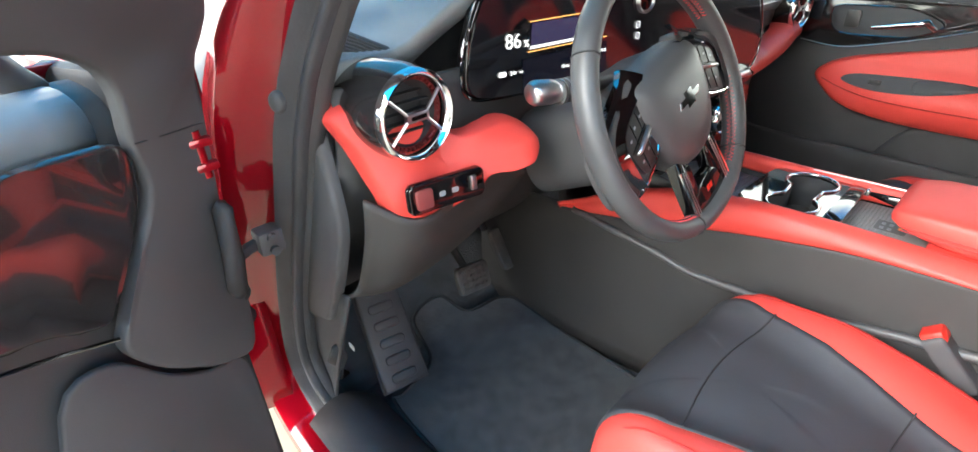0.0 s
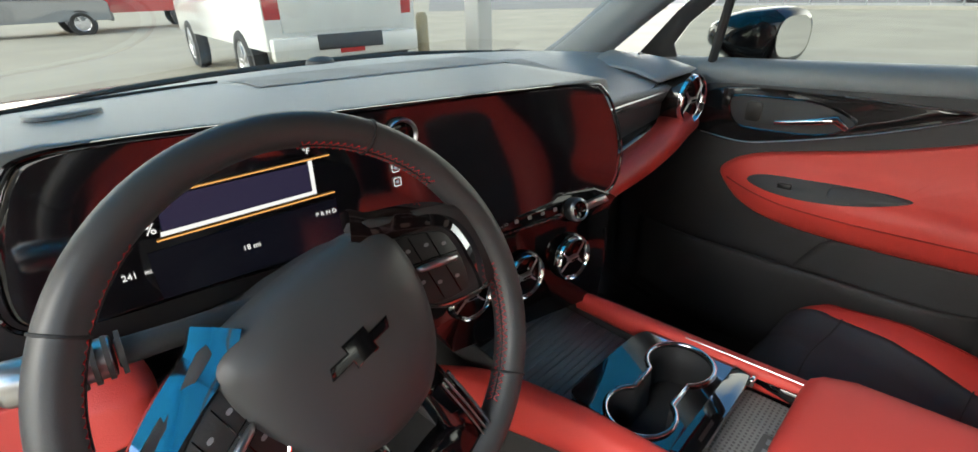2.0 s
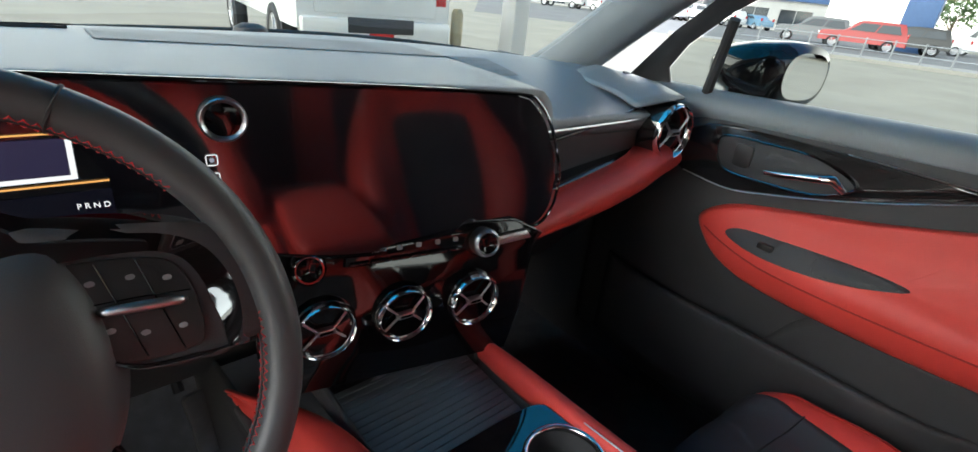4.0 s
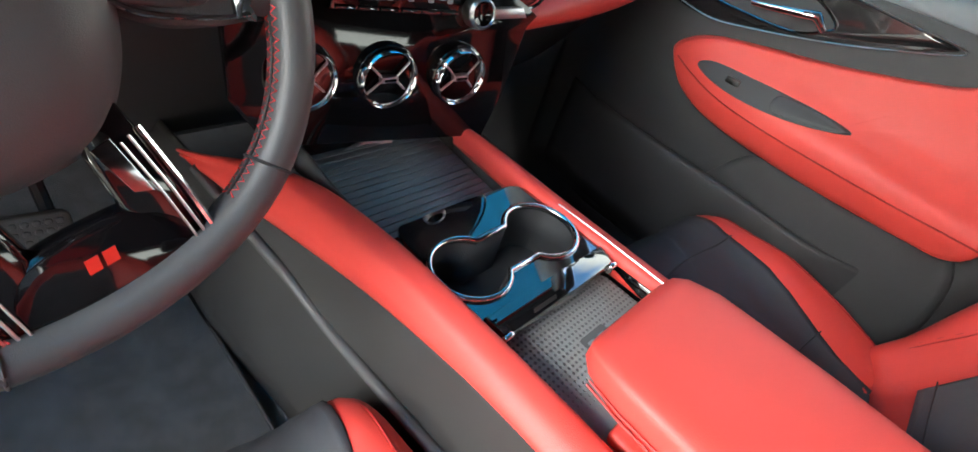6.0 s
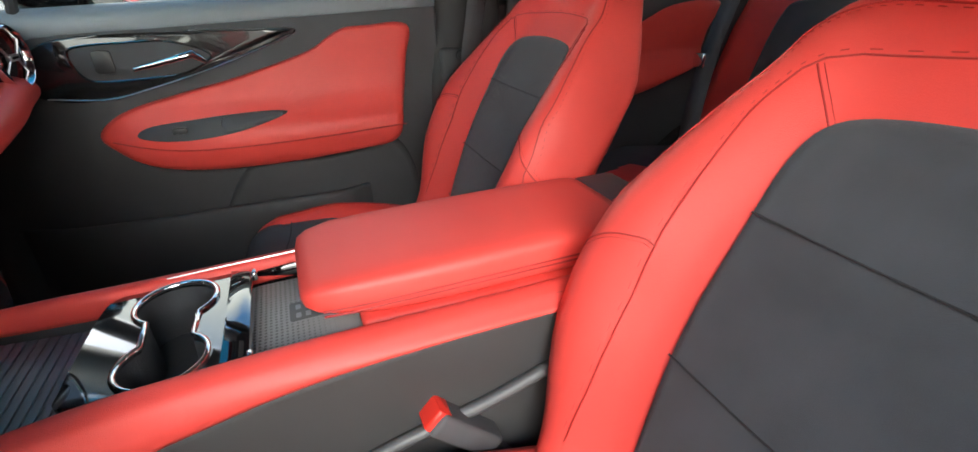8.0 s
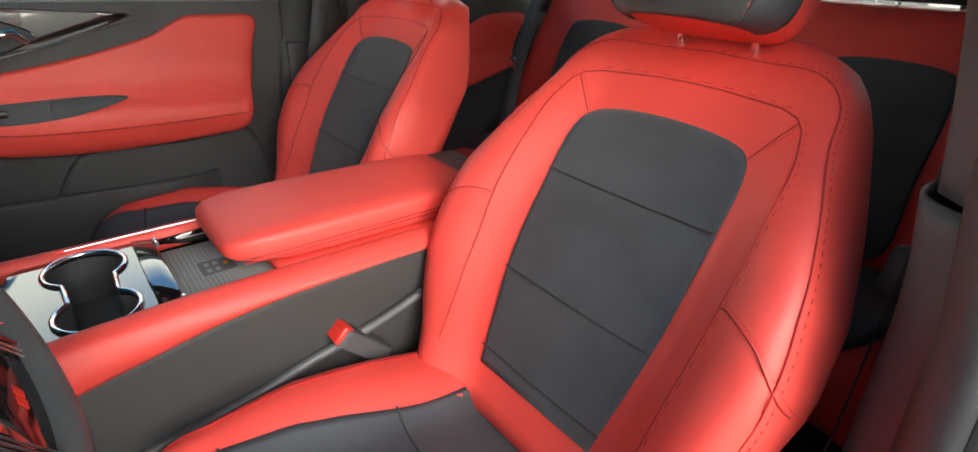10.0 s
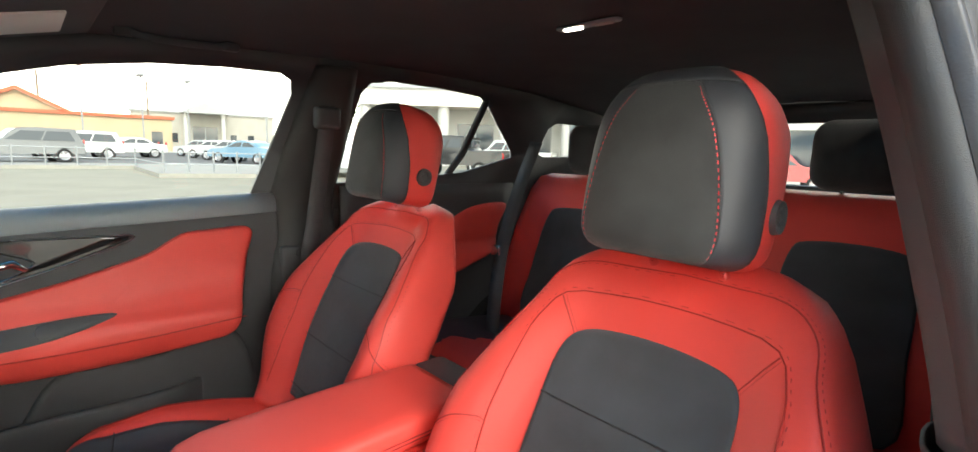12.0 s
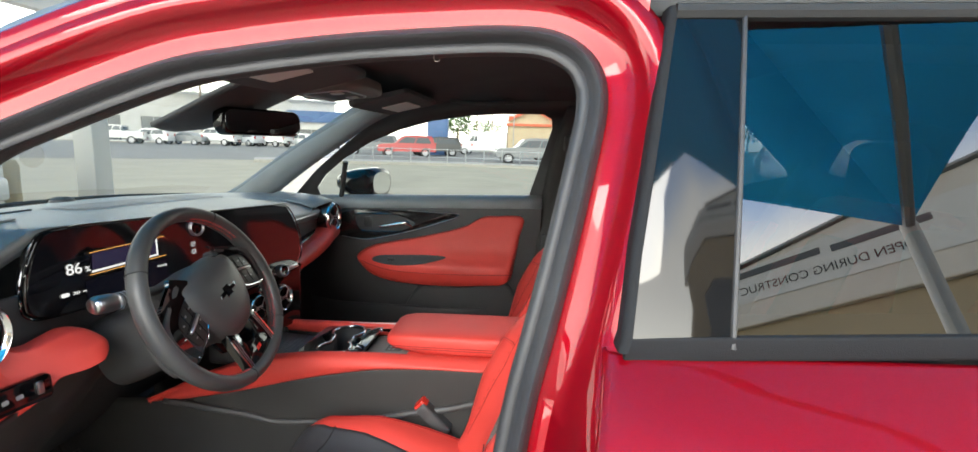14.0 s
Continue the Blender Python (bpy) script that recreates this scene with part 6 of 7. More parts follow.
def seat_belt(name, path, wdir, width, label):
    b = thing(name, label, "seat belt")
    c = crom(path, 40)
    d = Vector(wdir).normalized() * width / 2
    part("webbing", grid([[Vector(p) - d, Vector(p) + d] for p in c]), BELT, b, "dark woven webbing", solid=.0022, angle=180)
    return b


sb = seat_belt("seat_belt", [(.632, -.70, 1.335), (.655, -.69, 1.20), (.672, -.675, 1.05), (.69, -.665, .95), (.70, -.66, .80), (.70, -.65, .50)], (-.12, .98, .1), .048, "dark seat belt on the B pillar")
part("belt_guide", boxed((.618, -.735, 1.305), (.655, -.665, 1.365), .012, 3), PLASTIC, sb, "black belt guide")
part("belt_stop", lathe([(.010, -.004), (.012, 0), (.010, .004)], 14, Matrix.Translation((.688, -.640, .965)) @ Matrix.Rotation(math.pi / 2, 4, "Y")), BLACKRUBBER, sb)
rb = seat_belt("seat_belt", [(.60, -1.50, 1.30), (.585, -1.40, 1.13), (.55, -1.30, .96), (.50, -1.22, .80), (.46, -1.17, .66)], (1, .35, .1), .048, "dark rear seat belt with a buckle tongue")
part("belt_tongue", boxed((.535, -1.275, .905), (.575, -1.262, .945), .006, 2), CHROME, rb, "bright belt tongue")
lp = thing("b_pillar_trim", "grey-black driver's B pillar trim in two pieces", "pillar trim")
for nm, zz in (("upper_trim", (1.47, 1.40, 1.30, 1.20, 1.10, 1.034)), ("lower_trim", (1.030, .95, .85, .70, .55, .40))):
    pr = []
    for z in zz:
        xo = open_x(-.6, z)
        yo = float(np.interp(z, (.4, .7, .9, 1.03, 1.11, 1.23, 1.31, 1.47), (-.52, -.545, -.555, -.572, -.587, -.613, -.628, -.635)))
        w = .085 if z < 1.032 else .074
        e = .004 if z < 1.032 else 0
        pr.append([(-xo + .012, yo - .004, z), (-xo + .026, yo - .012 + e, z), (-xo + .045, yo - .022 + e, z), (-xo + w - .012, yo - .040 + e, z), (-xo + w, yo - .062, z), (-xo + w - .006, yo - .12, z), (-xo + .02, yo - .17, z)])
    part(nm, patch(pr, 20, 18), GREYBLACK, lp, "smooth grey-black pillar trim", solid=.004, angle=180)
drv = seat_belt("seat_belt", [(-.615, -.72, 1.36), (-.625, -.715, 1.15), (-.64, -.71, .95), (-.655, -.70, .70), (-.66, -.68, .50)], (.09, -1, 0), .045, "dark seat belt on the driver's pillar")
part("belt_tongue", boxed((-.662, -.715, .90), (-.628, -.69, .955), .008, 2), PLASTIC, drv, "black belt tongue")
for cx, nm in ((-.138, "driver"), (.175, "passenger")):
    bk = thing("belt_buckle", "black belt buckle with a red release button", "buckle")
    q = frame_of((cx, -.345, .672), (1, 0, 0), (0, .72, .69))
    part("body", prism(rounded(.044, .096, .008, 4, 0, -.004), lambda u, v, w: q @ Vector((u, v, w - .012)), .028, .005), PLASTIC, bk, angle=60)
    part("release_button", prism(rounded(.036, .020, .004, 3, 0, .034), lambda u, v, w: q @ Vector((u, v + .006, w - .010)), .027, .004), REDPLASTIC, bk, "red release button")
    part("stalk", tube([q @ Vector((0, -.04, 0)), (cx, -.43, .56)], .013, 8, flat=.6), BLACKRUBBER, bk)

# rear passenger door trim
rt = thing("rear_door_trim", "black rear door trim with red armrest", "car door")
part("panel", patch([[(.768, y, z) for y in (-.80, -1.0, -1.3, -1.55)] for z in (.40, .6, .8, 1.0, 1.14)], 14, 14), PLASTIC, rt, solid=.01, angle=180)
ri = crom([(-.82, .86), (-1.0, .945), (-1.2, 1.005), (-1.33, 1.055), (-1.50, 1.06), (-1.47, .98), (-1.43, .885), (-1.30, .84), (-1.15, .80), (-.95, .79), (-.84, .81)], 70, True)
part("insert", pillow(ri, (-1.18, .92), lambda y, z, s: (.755 - .012 * math.sqrt(max(0, 1 - s ** 8)) - .035 * float(np.interp(z, (.78, .83, .88, .93), (.4, 1, .7, 0))) * (1 if s < .99 else 0), y, z)), RED, rt, "red leather insert", angle=180)

# ---------------------------------------------------------------- overhead
mir = thing("rear_view_mirror", "black frameless rear view mirror on a windscreen mount", "mirror")
mm = frame_of((.026, .146, 1.362), (.93, -.36, 0), (.0, .05, 1))
part("shell", prism(rounded(.245, .068, .026, 6), lambda u, v, w: mm @ Vector((u, v, -.028 + w)), .034, .010), PIANO, mir, "black mirror shell", angle=60)
part("mirror_glass", prism(rounded(.228, .054, .020, 6), lambda u, v, w: mm @ Vector((u, v, .0065 + w)), .0008), MIRROR, mir, "mirror glass", angle=60)
part("mount", tube([mm @ Vector((0, .0, -.025)), (-.0, .19, 1.41), (.0, .22, 1.43)], [.016, .020, .024], 12), PLASTIC, mir, angle=60)
part("toggle", boxed((-.012, .095, 1.332), (.012, .11, 1.345), .004), BLACKRUBBER, mir)
cam_box = thing("camera_cover", "black windscreen camera cover", "cover")
part("cover", patch([[(-.10, .36, 1.345), (0, .38, 1.335), (.10, .36, 1.345)], [(-.13, .27, 1.375), (0, .27, 1.355), (.13, .27, 1.375)], [(-.14, .16, 1.425), (0, .16, 1.410), (.14, .16, 1.425)], [(-.14, .05, 1.470), (0, .05, 1.465), (.14, .05, 1.470)]], 14, 12), PLASTIC, cam_box, solid=.01, angle=180)
ohc = thing("overhead_console", "grey overhead console with reading lamps and buttons", "overhead console")
om = frame_of((.026, -.058, 1.466), (1, 0, 0), (0, -.98, .12))
part("housing", prism([tuple(p) for p in crom([(-.105, -.085), (.105, -.085), (.125, -.02), (.115, .075), (-.115, .075), (-.125, -.02)], 50, True)], lambda u, v, w: om @ Vector((u, v, w)), .030, .010), mat("warm_grey_plastic", (.13, .125, .12), .5, grain=.2, vary=.06), ohc, "grey housing", angle=60)
part("console_face", prism(rounded(.17, .10, .02, 4, 0, -.01), lambda u, v, w: om @ Vector((u, v, w + .028)), .004, .002), PLASTIC, ohc, "dark face")
part("face_rim", tube([om @ Vector((u, v, .031)) for u, v in rounded(.176, .106, .022, 4, 0, -.01)], .0022, 6, True), SATIN, ohc, angle=180)
for u in (-.05, .05):
    part("reading_lamp", prism(rounded(.036, .028, .008, 3, u, .012), lambda a, b, w: om @ Vector((a, b, w + .031)), .003, .001), VANITY, ohc, "clear reading lamp lens")
for k in range(5):
    part("button", prism(rounded(.018, .014, .003, 2, -.048 + k * .024, -.042), lambda a, b, w: om @ Vector((a, b, w + .031)), .003, .001), SOFTTOP, ohc, "grey push button")
for s in (-1, 1):
    vs = thing("sun_visor", "black cloth sun visor folded up" + (" with a lit vanity lamp" if s > 0 else ""), "sun visor", group="sun visors")
    vm = frame_of((s * .375, -.112, 1.445), (1, 0, 0), (0, -.97, .24))
    part("flap", prism(rounded(.42, .18, .02, 5), lambda u, v, w: vm @ Vector((u, v, w - .006)), .014, .005), HEADLINER, vs, angle=60)
    part("vanity_cover", prism(rounded(.19, .085, .006, 3, .055 * s, .0), lambda u, v, w: vm @ Vector((u, v, w + .008)), .003, .001), VANITY, vs, "pale vanity mirror cover")
    part("visor_clip", boxed((s * .375 - .185, -.055, 1.445), (s * .375 - .16, -.035, 1.458), .004), PLASTIC, vs)
s = 1
gh = thing("grab_handle", "black folding grab handle", "handle")
hy = -.36
part("bar", tube([(s * .612, hy + .10, 1.480), (s * .600, hy + .07, 1.470), (s * .598, hy, 1.468), (s * .600, hy - .07, 1.471), (s * .612, hy - .10, 1.481)], .0060, 8, flat=1.3), HEADLINER, gh, angle=180)
for q in (-.10, .10):
    part("foot", boxed((s * .615 - .012, hy + q - .018, 1.468), (s * .615 + .012, hy + q + .018, 1.486), .005), PLASTIC, gh)
# a loose thread at the seal; there is no hook
hk = thing("hanging_thread", "small white thread hanging at the door frame", "thread")
part("loop", tube([(-.580, -.426, 1.440), (-.583, -.426, 1.434), (-.584, -.428, 1.430), (-.584, -.432, 1.429), (-.583, -.435, 1.433)], .0004, 5), VANITY, hk)
dl = thing("dome_lamp", "slim lit rear dome lamp in the headliner", "lamp")
part("bezel", prism(rounded(.168, .030, .012, 4), lambda u, v, w: (.042 + u, -1.033 + v, 1.5475 - w), .005, .002), SATIN, dl, "silver bezel", angle=60)
part("lens", prism(rounded(.05, .018, .006, 3, .040, 0), lambda u, v, w: (.042 + u, -1.033 + v, 1.5420 - w), .002), LAMPGLOW, dl, "lit lens")
part("lens", prism(rounded(.05, .018, .006, 3, -.040, 0), lambda u, v, w: (.042 + u, -1.033 + v, 1.5420 - w), .002), VANITY, dl)

# exterior mirrors
om_ = thing("door_mirror", "gloss black and red door mirror outside the passenger window", "mirror")
part("housing", grid([[(1.03 + .105 * k * math.copysign(abs(math.cos(a)) ** .7, math.cos(a)) + dx, y, 1.125 + .068 * k * math.copysign(abs(math.sin(a)) ** .8, math.sin(a))) for a in np.linspace(0, math.tau, 33)[:-1]] for y, k, dx in ((.10, .97, 0), (.13, 1.03, 0), (.18, .98, -.005), (.24, .80, -.01), (.28, .50, -.02), (.295, .2, -.03))], True, True), PIANO, om_, "gloss black housing", angle=180)
part("mirror_glass", prism([(.018 + .072 * math.copysign(abs(math.cos(a)) ** .7, math.cos(a)), .050 * math.copysign(abs(math.sin(a)) ** .8, math.sin(a))) for a in np.linspace(0, math.tau, 33)[:-1]], lambda u, v, w: (1.03 + u, .0965 - .22 * u * 0 - w, 1.125 + v), .001), MIRROR, om_, "mirror glass")
part("foot", tube([(.945, .20, 1.085), (.965, .19, 1.085), (.99, .18, 1.09)], [.028, .022, .026], 10, flat=.6), PIANO, om_, angle=180)

om_.matrix_basis = Matrix.Translation((.92, .12, 1.138)) @ Matrix.Rotation(radians(-15), 4, "Z") @ Matrix.Scale(.96, 4) @ Matrix.Translation((-1.03, -.1, -1.125))


# ---------------------------------------------------------------- parked vehicles
def paint(name, c):
    return mat(name, c, .3, coat=.8, vary=.04)


WHITEPAINT, GREYPAINT, BLACKPAINT, REDPAINT, SILVERPAINT, BLUEPAINT = paint("white_paint", (.62, .62, .60)), paint("grey_paint", (.13, .135, .14)), paint("black_paint", (.012, .012, .013)), paint("bright_red_paint", (.38, .02, .02)), paint("silver_paint", (.40, .41, .42)), paint("blue_grey_paint", (.12, .24, .34))
PROFILES = {
    "suv": (4.7, 1.9, [(-2.35, .45), (-2.33, .95), (-2.25, 1.10), (-1.0 - 1.05, 1.62), (-1.8, 1.72), (.2, 1.70), (.95, 1.12), (2.1, 1.0), (2.33, .80), (2.35, .42)], [(-1.95, 1.12), (-1.75, 1.58), (.15, 1.58), (.78, 1.12)]),
    "sedan": (4.6, 1.8, [(-2.3, .42), (-2.28, .90), (-2.1, 1.02), (-1.45, 1.10), (-.85, 1.42), (.2, 1.44), (.95, 1.02), (2.05, .88), (2.28, .70), (2.3, .40)], [(-1.25, 1.08), (-.75, 1.35), (.12, 1.36), (.75, 1.04)]),
    "van": (5.6, 2.1, [(-2.8, .45), (-2.8, 2.5), (-2.6, 2.62), (1.1, 2.60), (1.75, 1.9), (1.95, 1.45), (2.65, 1.15), (2.78, .85), (2.8, .45)], [(.75, 1.5), (.75, 2.1), (1.35, 2.1), (1.72, 1.5)]),
    "pickup": (5.8, 2.0, [(-2.9, .62), (-2.9, 1.28), (-2.85, 1.34), (-.98, 1.36), (-.90, 1.88), (-.75, 1.95), (.55, 1.95), (1.15, 1.42), (2.6, 1.30), (2.85, 1.10), (2.9, .60)], [(-.80, 1.42), (-.72, 1.85), (.48, 1.85), (.92, 1.42)]),
}


def vehicle(kind, name, x, y, heading, pm, label, group=""):
    """A parked vehicle from its side profile: body, side windows, wheels, lamps; heading in degrees from +x."""
    length, width, prof, win = PROFILES[kind]
    v = thing(name, label, kind if kind != "sedan" else "car", (x, y, 0), group)
    top = max(p[1] for p in prof)

    def lay(u, z, k):
        belt = 1.0 if kind in ("suv", "sedan") else 1.25
        lean = .13 * max(0, z - belt) / .6 if kind != "van" else .03 * max(0, z - belt)
        return (u, k * (width / 2 - lean), z)
    loop_ = crom(prof, 60)
    bmv = bmesh.new()
    ks = (-1, -.97, -.5, .5, .97, 1)
    rows_ = []
    for k in ks:
        ins_ = .985 if abs(k) == 1 else 1.0
        rows_.append([lay(u * ins_, .8 + (z - .8) * (.97 if abs(k) == 1 and z > 1 else 1), k) for u, z in loop_])
    grid(rows_, True, True, bmv)
    part("body", bmv, pm, v, "painted body", angle=35)
    for s in (-1, 1):
        c = (win[0][0] + win[3][0]) / 2
        for half in ((win[0], win[1], ((win[1][0] + win[2][0]) / 2 - .05, win[1][1]), (c - .05, win[0][1])), ((c + .03, win[0][1]), ((win[1][0] + win[2][0]) / 2 + .03, win[2][1]), win[2], win[3])):
            part("window", prism(list(half), lambda u, z, w: Vector(lay(u, z, s)) + Vector((0, s * (w + .004), 0)), .006), FARGLASS, v, smooth=False)
        for wx in (-length * .31, length * .32):
            rad = .36 if kind in ("suv", "sedan") else .41
            wm = Matrix.Translation((wx, s * (width / 2 - .10), rad)) @ Matrix.Rotation(-s * math.pi / 2, 4, "X")
            wl = part("wheel", lathe([(rad * .62, .10), (rad * .70, .125), (rad * .93, .125), (rad, .08), (rad, -.10)], 28, wm), TYRE, v, "black tyre", angle=60)
            part("rim", lathe([(rad * .66, .115), (rad * .58, .09), (rad * .18, .10), (0, .105)], 20, wm), ALLOY, wl, "alloy rim")
            part("wheel_arch", lathe([(rad * 1.16, -.02), (rad * 1.16, .098), (rad * .9, .098)], 28, wm), BLACKRUBBER, v, "dark wheel arch", angle=60)
            for q in range(5):
                b = boxed((rad * .1, -.03, .085), (rad * .6, .03, .115), .01)
                b.transform(wm @ Matrix.Rotation(q * math.tau / 5, 4, "Z"))
                part("rim_spoke", b, ALLOY, wl)
        part("tail_lamp", boxed((-length / 2 - .012, s * (width / 2 - .17) - .10, .95 if kind != "van" else 1.2), (-length / 2 + .06, s * (width / 2 - .17) + .13, 1.22 if kind != "van" else 1.6), .02), TAIL, v, "red tail lamp")
        part("head_lamp", boxed((length / 2 - .10, s * (width / 2 - .28) - .16, .72), (length / 2 - .0, s * (width / 2 - .28) + .16, .88), .03), VANITY, v, "clear head lamp")
    zb = {"suv": 1.16, "sedan": 1.05, "van": 1.5, "pickup": 1.42}[kind]
    if kind == "pickup":
        part("rear_window", boxed((-.965, -.65, 1.45), (-.90, .65, 1.82), .03), FARGLASS, v)
        part("tailgate", boxed((-2.925, -.78, .80), (-2.89, .78, 1.30), .02), pm, v, "tailgate")
        bmp = part("bumper", boxed((-3.02, -.95, .50), (-2.86, .95, .76), .04), pm, v, "painted rear bumper")
        part("step_pad", boxed((-3.035, -.42, .60), (-3.0, .42, .775), .01), BLACKRUBBER, bmp, "black step pad")
        part("lower_valance", boxed((-2.98, -.80, .42), (-2.90, .80, .52), .02), BLACKRUBBER, bmp)
        part("plate", boxed((-3.03, -.16, .55), (-3.015, .16, .70)), TAIL, v, "dark red dealer plate")
        part("tailgate_bar", boxed((-2.931, -.70, 1.18), (-2.925, -.30, 1.22)), GREYPAINT, v)
        part("tailgate_bar", boxed((-2.931, .45, 1.18), (-2.925, .70, 1.22)), GREYPAINT, v)
    else:
        part("bumper", boxed((-length / 2 - .05, -width / 2 + .1, .40), (-length / 2 + .10, width / 2 - .1, .70), .05), pm, v)
    v.rotation_euler = (0, 0, radians(heading))
    return v


def at(az, d, eye=(-.75, -.2)):
    return eye[0] + d * math.cos(radians(az)), eye[1] + d * math.sin(radians(az))


vehicle("pickup", "pickup_truck", 3.45, 8.53, 82, WHITEPAINT, "white pickup truck parked ahead with red tail lamps")
vehicle("pickup", "pickup_truck", *at(77, 26), 172, REDPAINT, "red pickup truck parked across the lot ahead")
vehicle("suv", "suv", *at(84, 24), 172, GREYPAINT, "grey SUV parked ahead")
vehicle("suv", "suv", *at(.2, 35), 100, GREYPAINT, "dark grey SUV parked beyond the fence", "parked cars")
vehicle("suv", "suv", *at(-3.2, 41), 100, WHITEPAINT, "white SUV parked beyond the fence", "parked cars")
vehicle("sedan", "sedan", *at(-7.0, 46), 100, WHITEPAINT, "white sedan parked beyond the fence", "parked cars")
vehicle("van", "van", *at(5.6, 62), 96, WHITEPAINT, "long white delivery van")
vehicle("suv", "suv", *at(14.2, 42), 110, REDPAINT, "bright red SUV in the far lot", "parked cars")
vehicle("suv", "suv", *at(11.0, 47), 110, BLACKPAINT, "black SUV in the far lot", "parked cars")
vehicle("suv", "suv", *at(18.0, 46), 110, GREYPAINT, "grey SUV in the far lot", "parked cars")
vehicle("sedan", "sedan", *at(9.2, 56), 100, WHITEPAINT, "white sedan in the far lot", "parked cars")
for k, (az_, d_, pm_, nm_) in enumerate(((-13.0, 52, SILVERPAINT, "silver"), (-14.2, 47, WHITEPAINT, "white"), (-15.6, 42, SILVERPAINT, "silver"), (-16.9, 37, BLUEPAINT, "blue-grey"))):
    vehicle("sedan", "sedan", *at(az_, d_), 35, pm_, nm_ + " sedan parked in a row", "row of sedans")
for k, az_ in enumerate((23, 25.5, 28.5, 31, 33.5, 36, 39, 41.5)):
    vehicle(("sedan", "suv", "pickup", "suv", "pickup", "sedan", "suv", "pickup")[k], ("sedan", "suv", "pickup_truck", "suv", "pickup_truck", "sedan", "suv", "pickup_truck")[k], *at(az_, 68), 60 + 7 * k, (BLUEPAINT, WHITEPAINT, WHITEPAINT, SILVERPAINT, WHITEPAINT, GREYPAINT, WHITEPAINT, WHITEPAINT)[k], ("blue", "white", "white", "silver", "white", "grey", "white", "white")[k] + " vehicle before the service building", "service row")
vehicle("pickup", "pickup_truck", *at(-38.6, 25), 22, BLACKPAINT, "black pickup truck with alloy wheels", "")
vehicle("pickup", "pickup_truck", *at(-44.5, 31), 28, WHITEPAINT, "white pickup truck behind the black one")
vehicle("van", "van", *at(-27.6, 36), 70, WHITEPAINT, "white van beside the show building")
vehicle("suv", "suv", *at(-26.3, 24), -20, WHITEPAINT, "white SUV parked behind")
vehicle("pickup", "pickup_truck", *at(-61, 20), 10, GREYPAINT, "grey pickup truck behind the car")
vehicle("sedan", "sedan", *at(-66, 24), 200, SILVERPAINT, "silver sedan behind the car")
vehicle("suv", "suv", *at(-72, 26), 200, REDPAINT, "red SUV behind the car")


# ---------------------------------------------------------------- buildings and street furniture
def building(name, az0, az1, d, h, wall, label, openings=(), roof=None, depth=14):
    """A long building seen from az0 to az1 at distance d; openings as (share0, share1, z0, z1)."""
    b = thing(name, label, "building")
    p, q = Vector((*at(az0, d), 0)), Vector((*at(az1, d), 0))
    ex = (q - p).normalized()
    n = Vector((-ex.y, ex.x, 0))
    if n.dot(p) < 0:
        n = -n
    L = (q - p).length
    place = lambda u, v, w: p + ex * u + n * w + Vector((0, 0, v))
    holes_ = [[(L * a, z0), (L * c, z0), (L * c, z1), (L * a, z1)] for a, c, z0, z1 in openings]
    part("wall", holed([(0, 0), (L, 0), (L, h), (0, h)], holes_, lambda u, v: place(u, v, 0)), wall, b, "front wall", smooth=False, solid=.25)
    part("wall", grid([[place(0, 0, 0), place(0, 0, depth), place(L, 0, depth), place(L, 0, 0)], [place(0, h, 0), place(0, h, depth), place(L, h, depth), place(L, h, 0)]]), wall, b, smooth=False, solid=.2)
    part("roof", prism([(-.4, -.4), (L + .4, -.4), (L + .4, depth + .4), (-.4, depth + .4)], lambda u, v, w: place(u, h + w, v), .35), roof or ROOFGREY, b, "flat roof edge", smooth=False)
    for a, c, z0, z1 in openings:
        wn_ = part("window", prism([(L * a, z0), (L * c, z0), (L * c, z1), (L * a, z1)], lambda u, v, w: place(u, v, .12 + w), .05), FARGLASS, b, "dark window", smooth=False)
        m_ = max(1, round((c - a) * L / 1.8))
        for k in range(m_ + 1):
            u = L * (a + (c - a) * k / m_)
            part("mullion", prism([(u - .05, z0), (u + .05, z0), (u + .05, z1), (u - .05, z1)], lambda uu, v, w: place(uu, v, .02 + w), .08), GALV, wn_, smooth=False)
    return b, place, L


sv, pl, L = building("service_building", 22, 47, 84, 6.6, WHITEWALL, "long white service building with a blue sign", [(.18, .30, .2, 3.0), (.36, .40, .2, 2.6), (.62, .70, .2, 3.4), (.76, .84, .2, 3.4)])
sg = thing("service_sign", "dark blue service sign with white letters", "sign")
c_ = Vector(at(37.0, 83)).to_3d() + Vector((0, 0, 4.1))
ex = Vector((c_.y, -c_.x, 0)).normalized()
sgm = frame_of(c_, ex, (0, 0, 1))
part("board", prism(rounded(5.6, 2.2, .1, 2), lambda u, v, w: sgm @ Vector((u, v, w)), .15), BLUEPANEL, sg)
text("SERVICE", 1.35, WHITEPAINT, sgm @ pose(0, .25, .17), sg)
part("caption_bar", prism(rounded(3.2, .22, .05, 2, 0, -.75), lambda u, v, w: sgm @ Vector((u, v, w + .15)), .03), WHITEPAINT, sg)
bb, pl, L = building("blue_trim_building", 17.5, 26.5, 76, 4.6, WHITEWALL, "low white building with a blue fascia", [(.1, .4, .3, 2.4), (.5, .9, .3, 2.4)], BLUEPANEL)
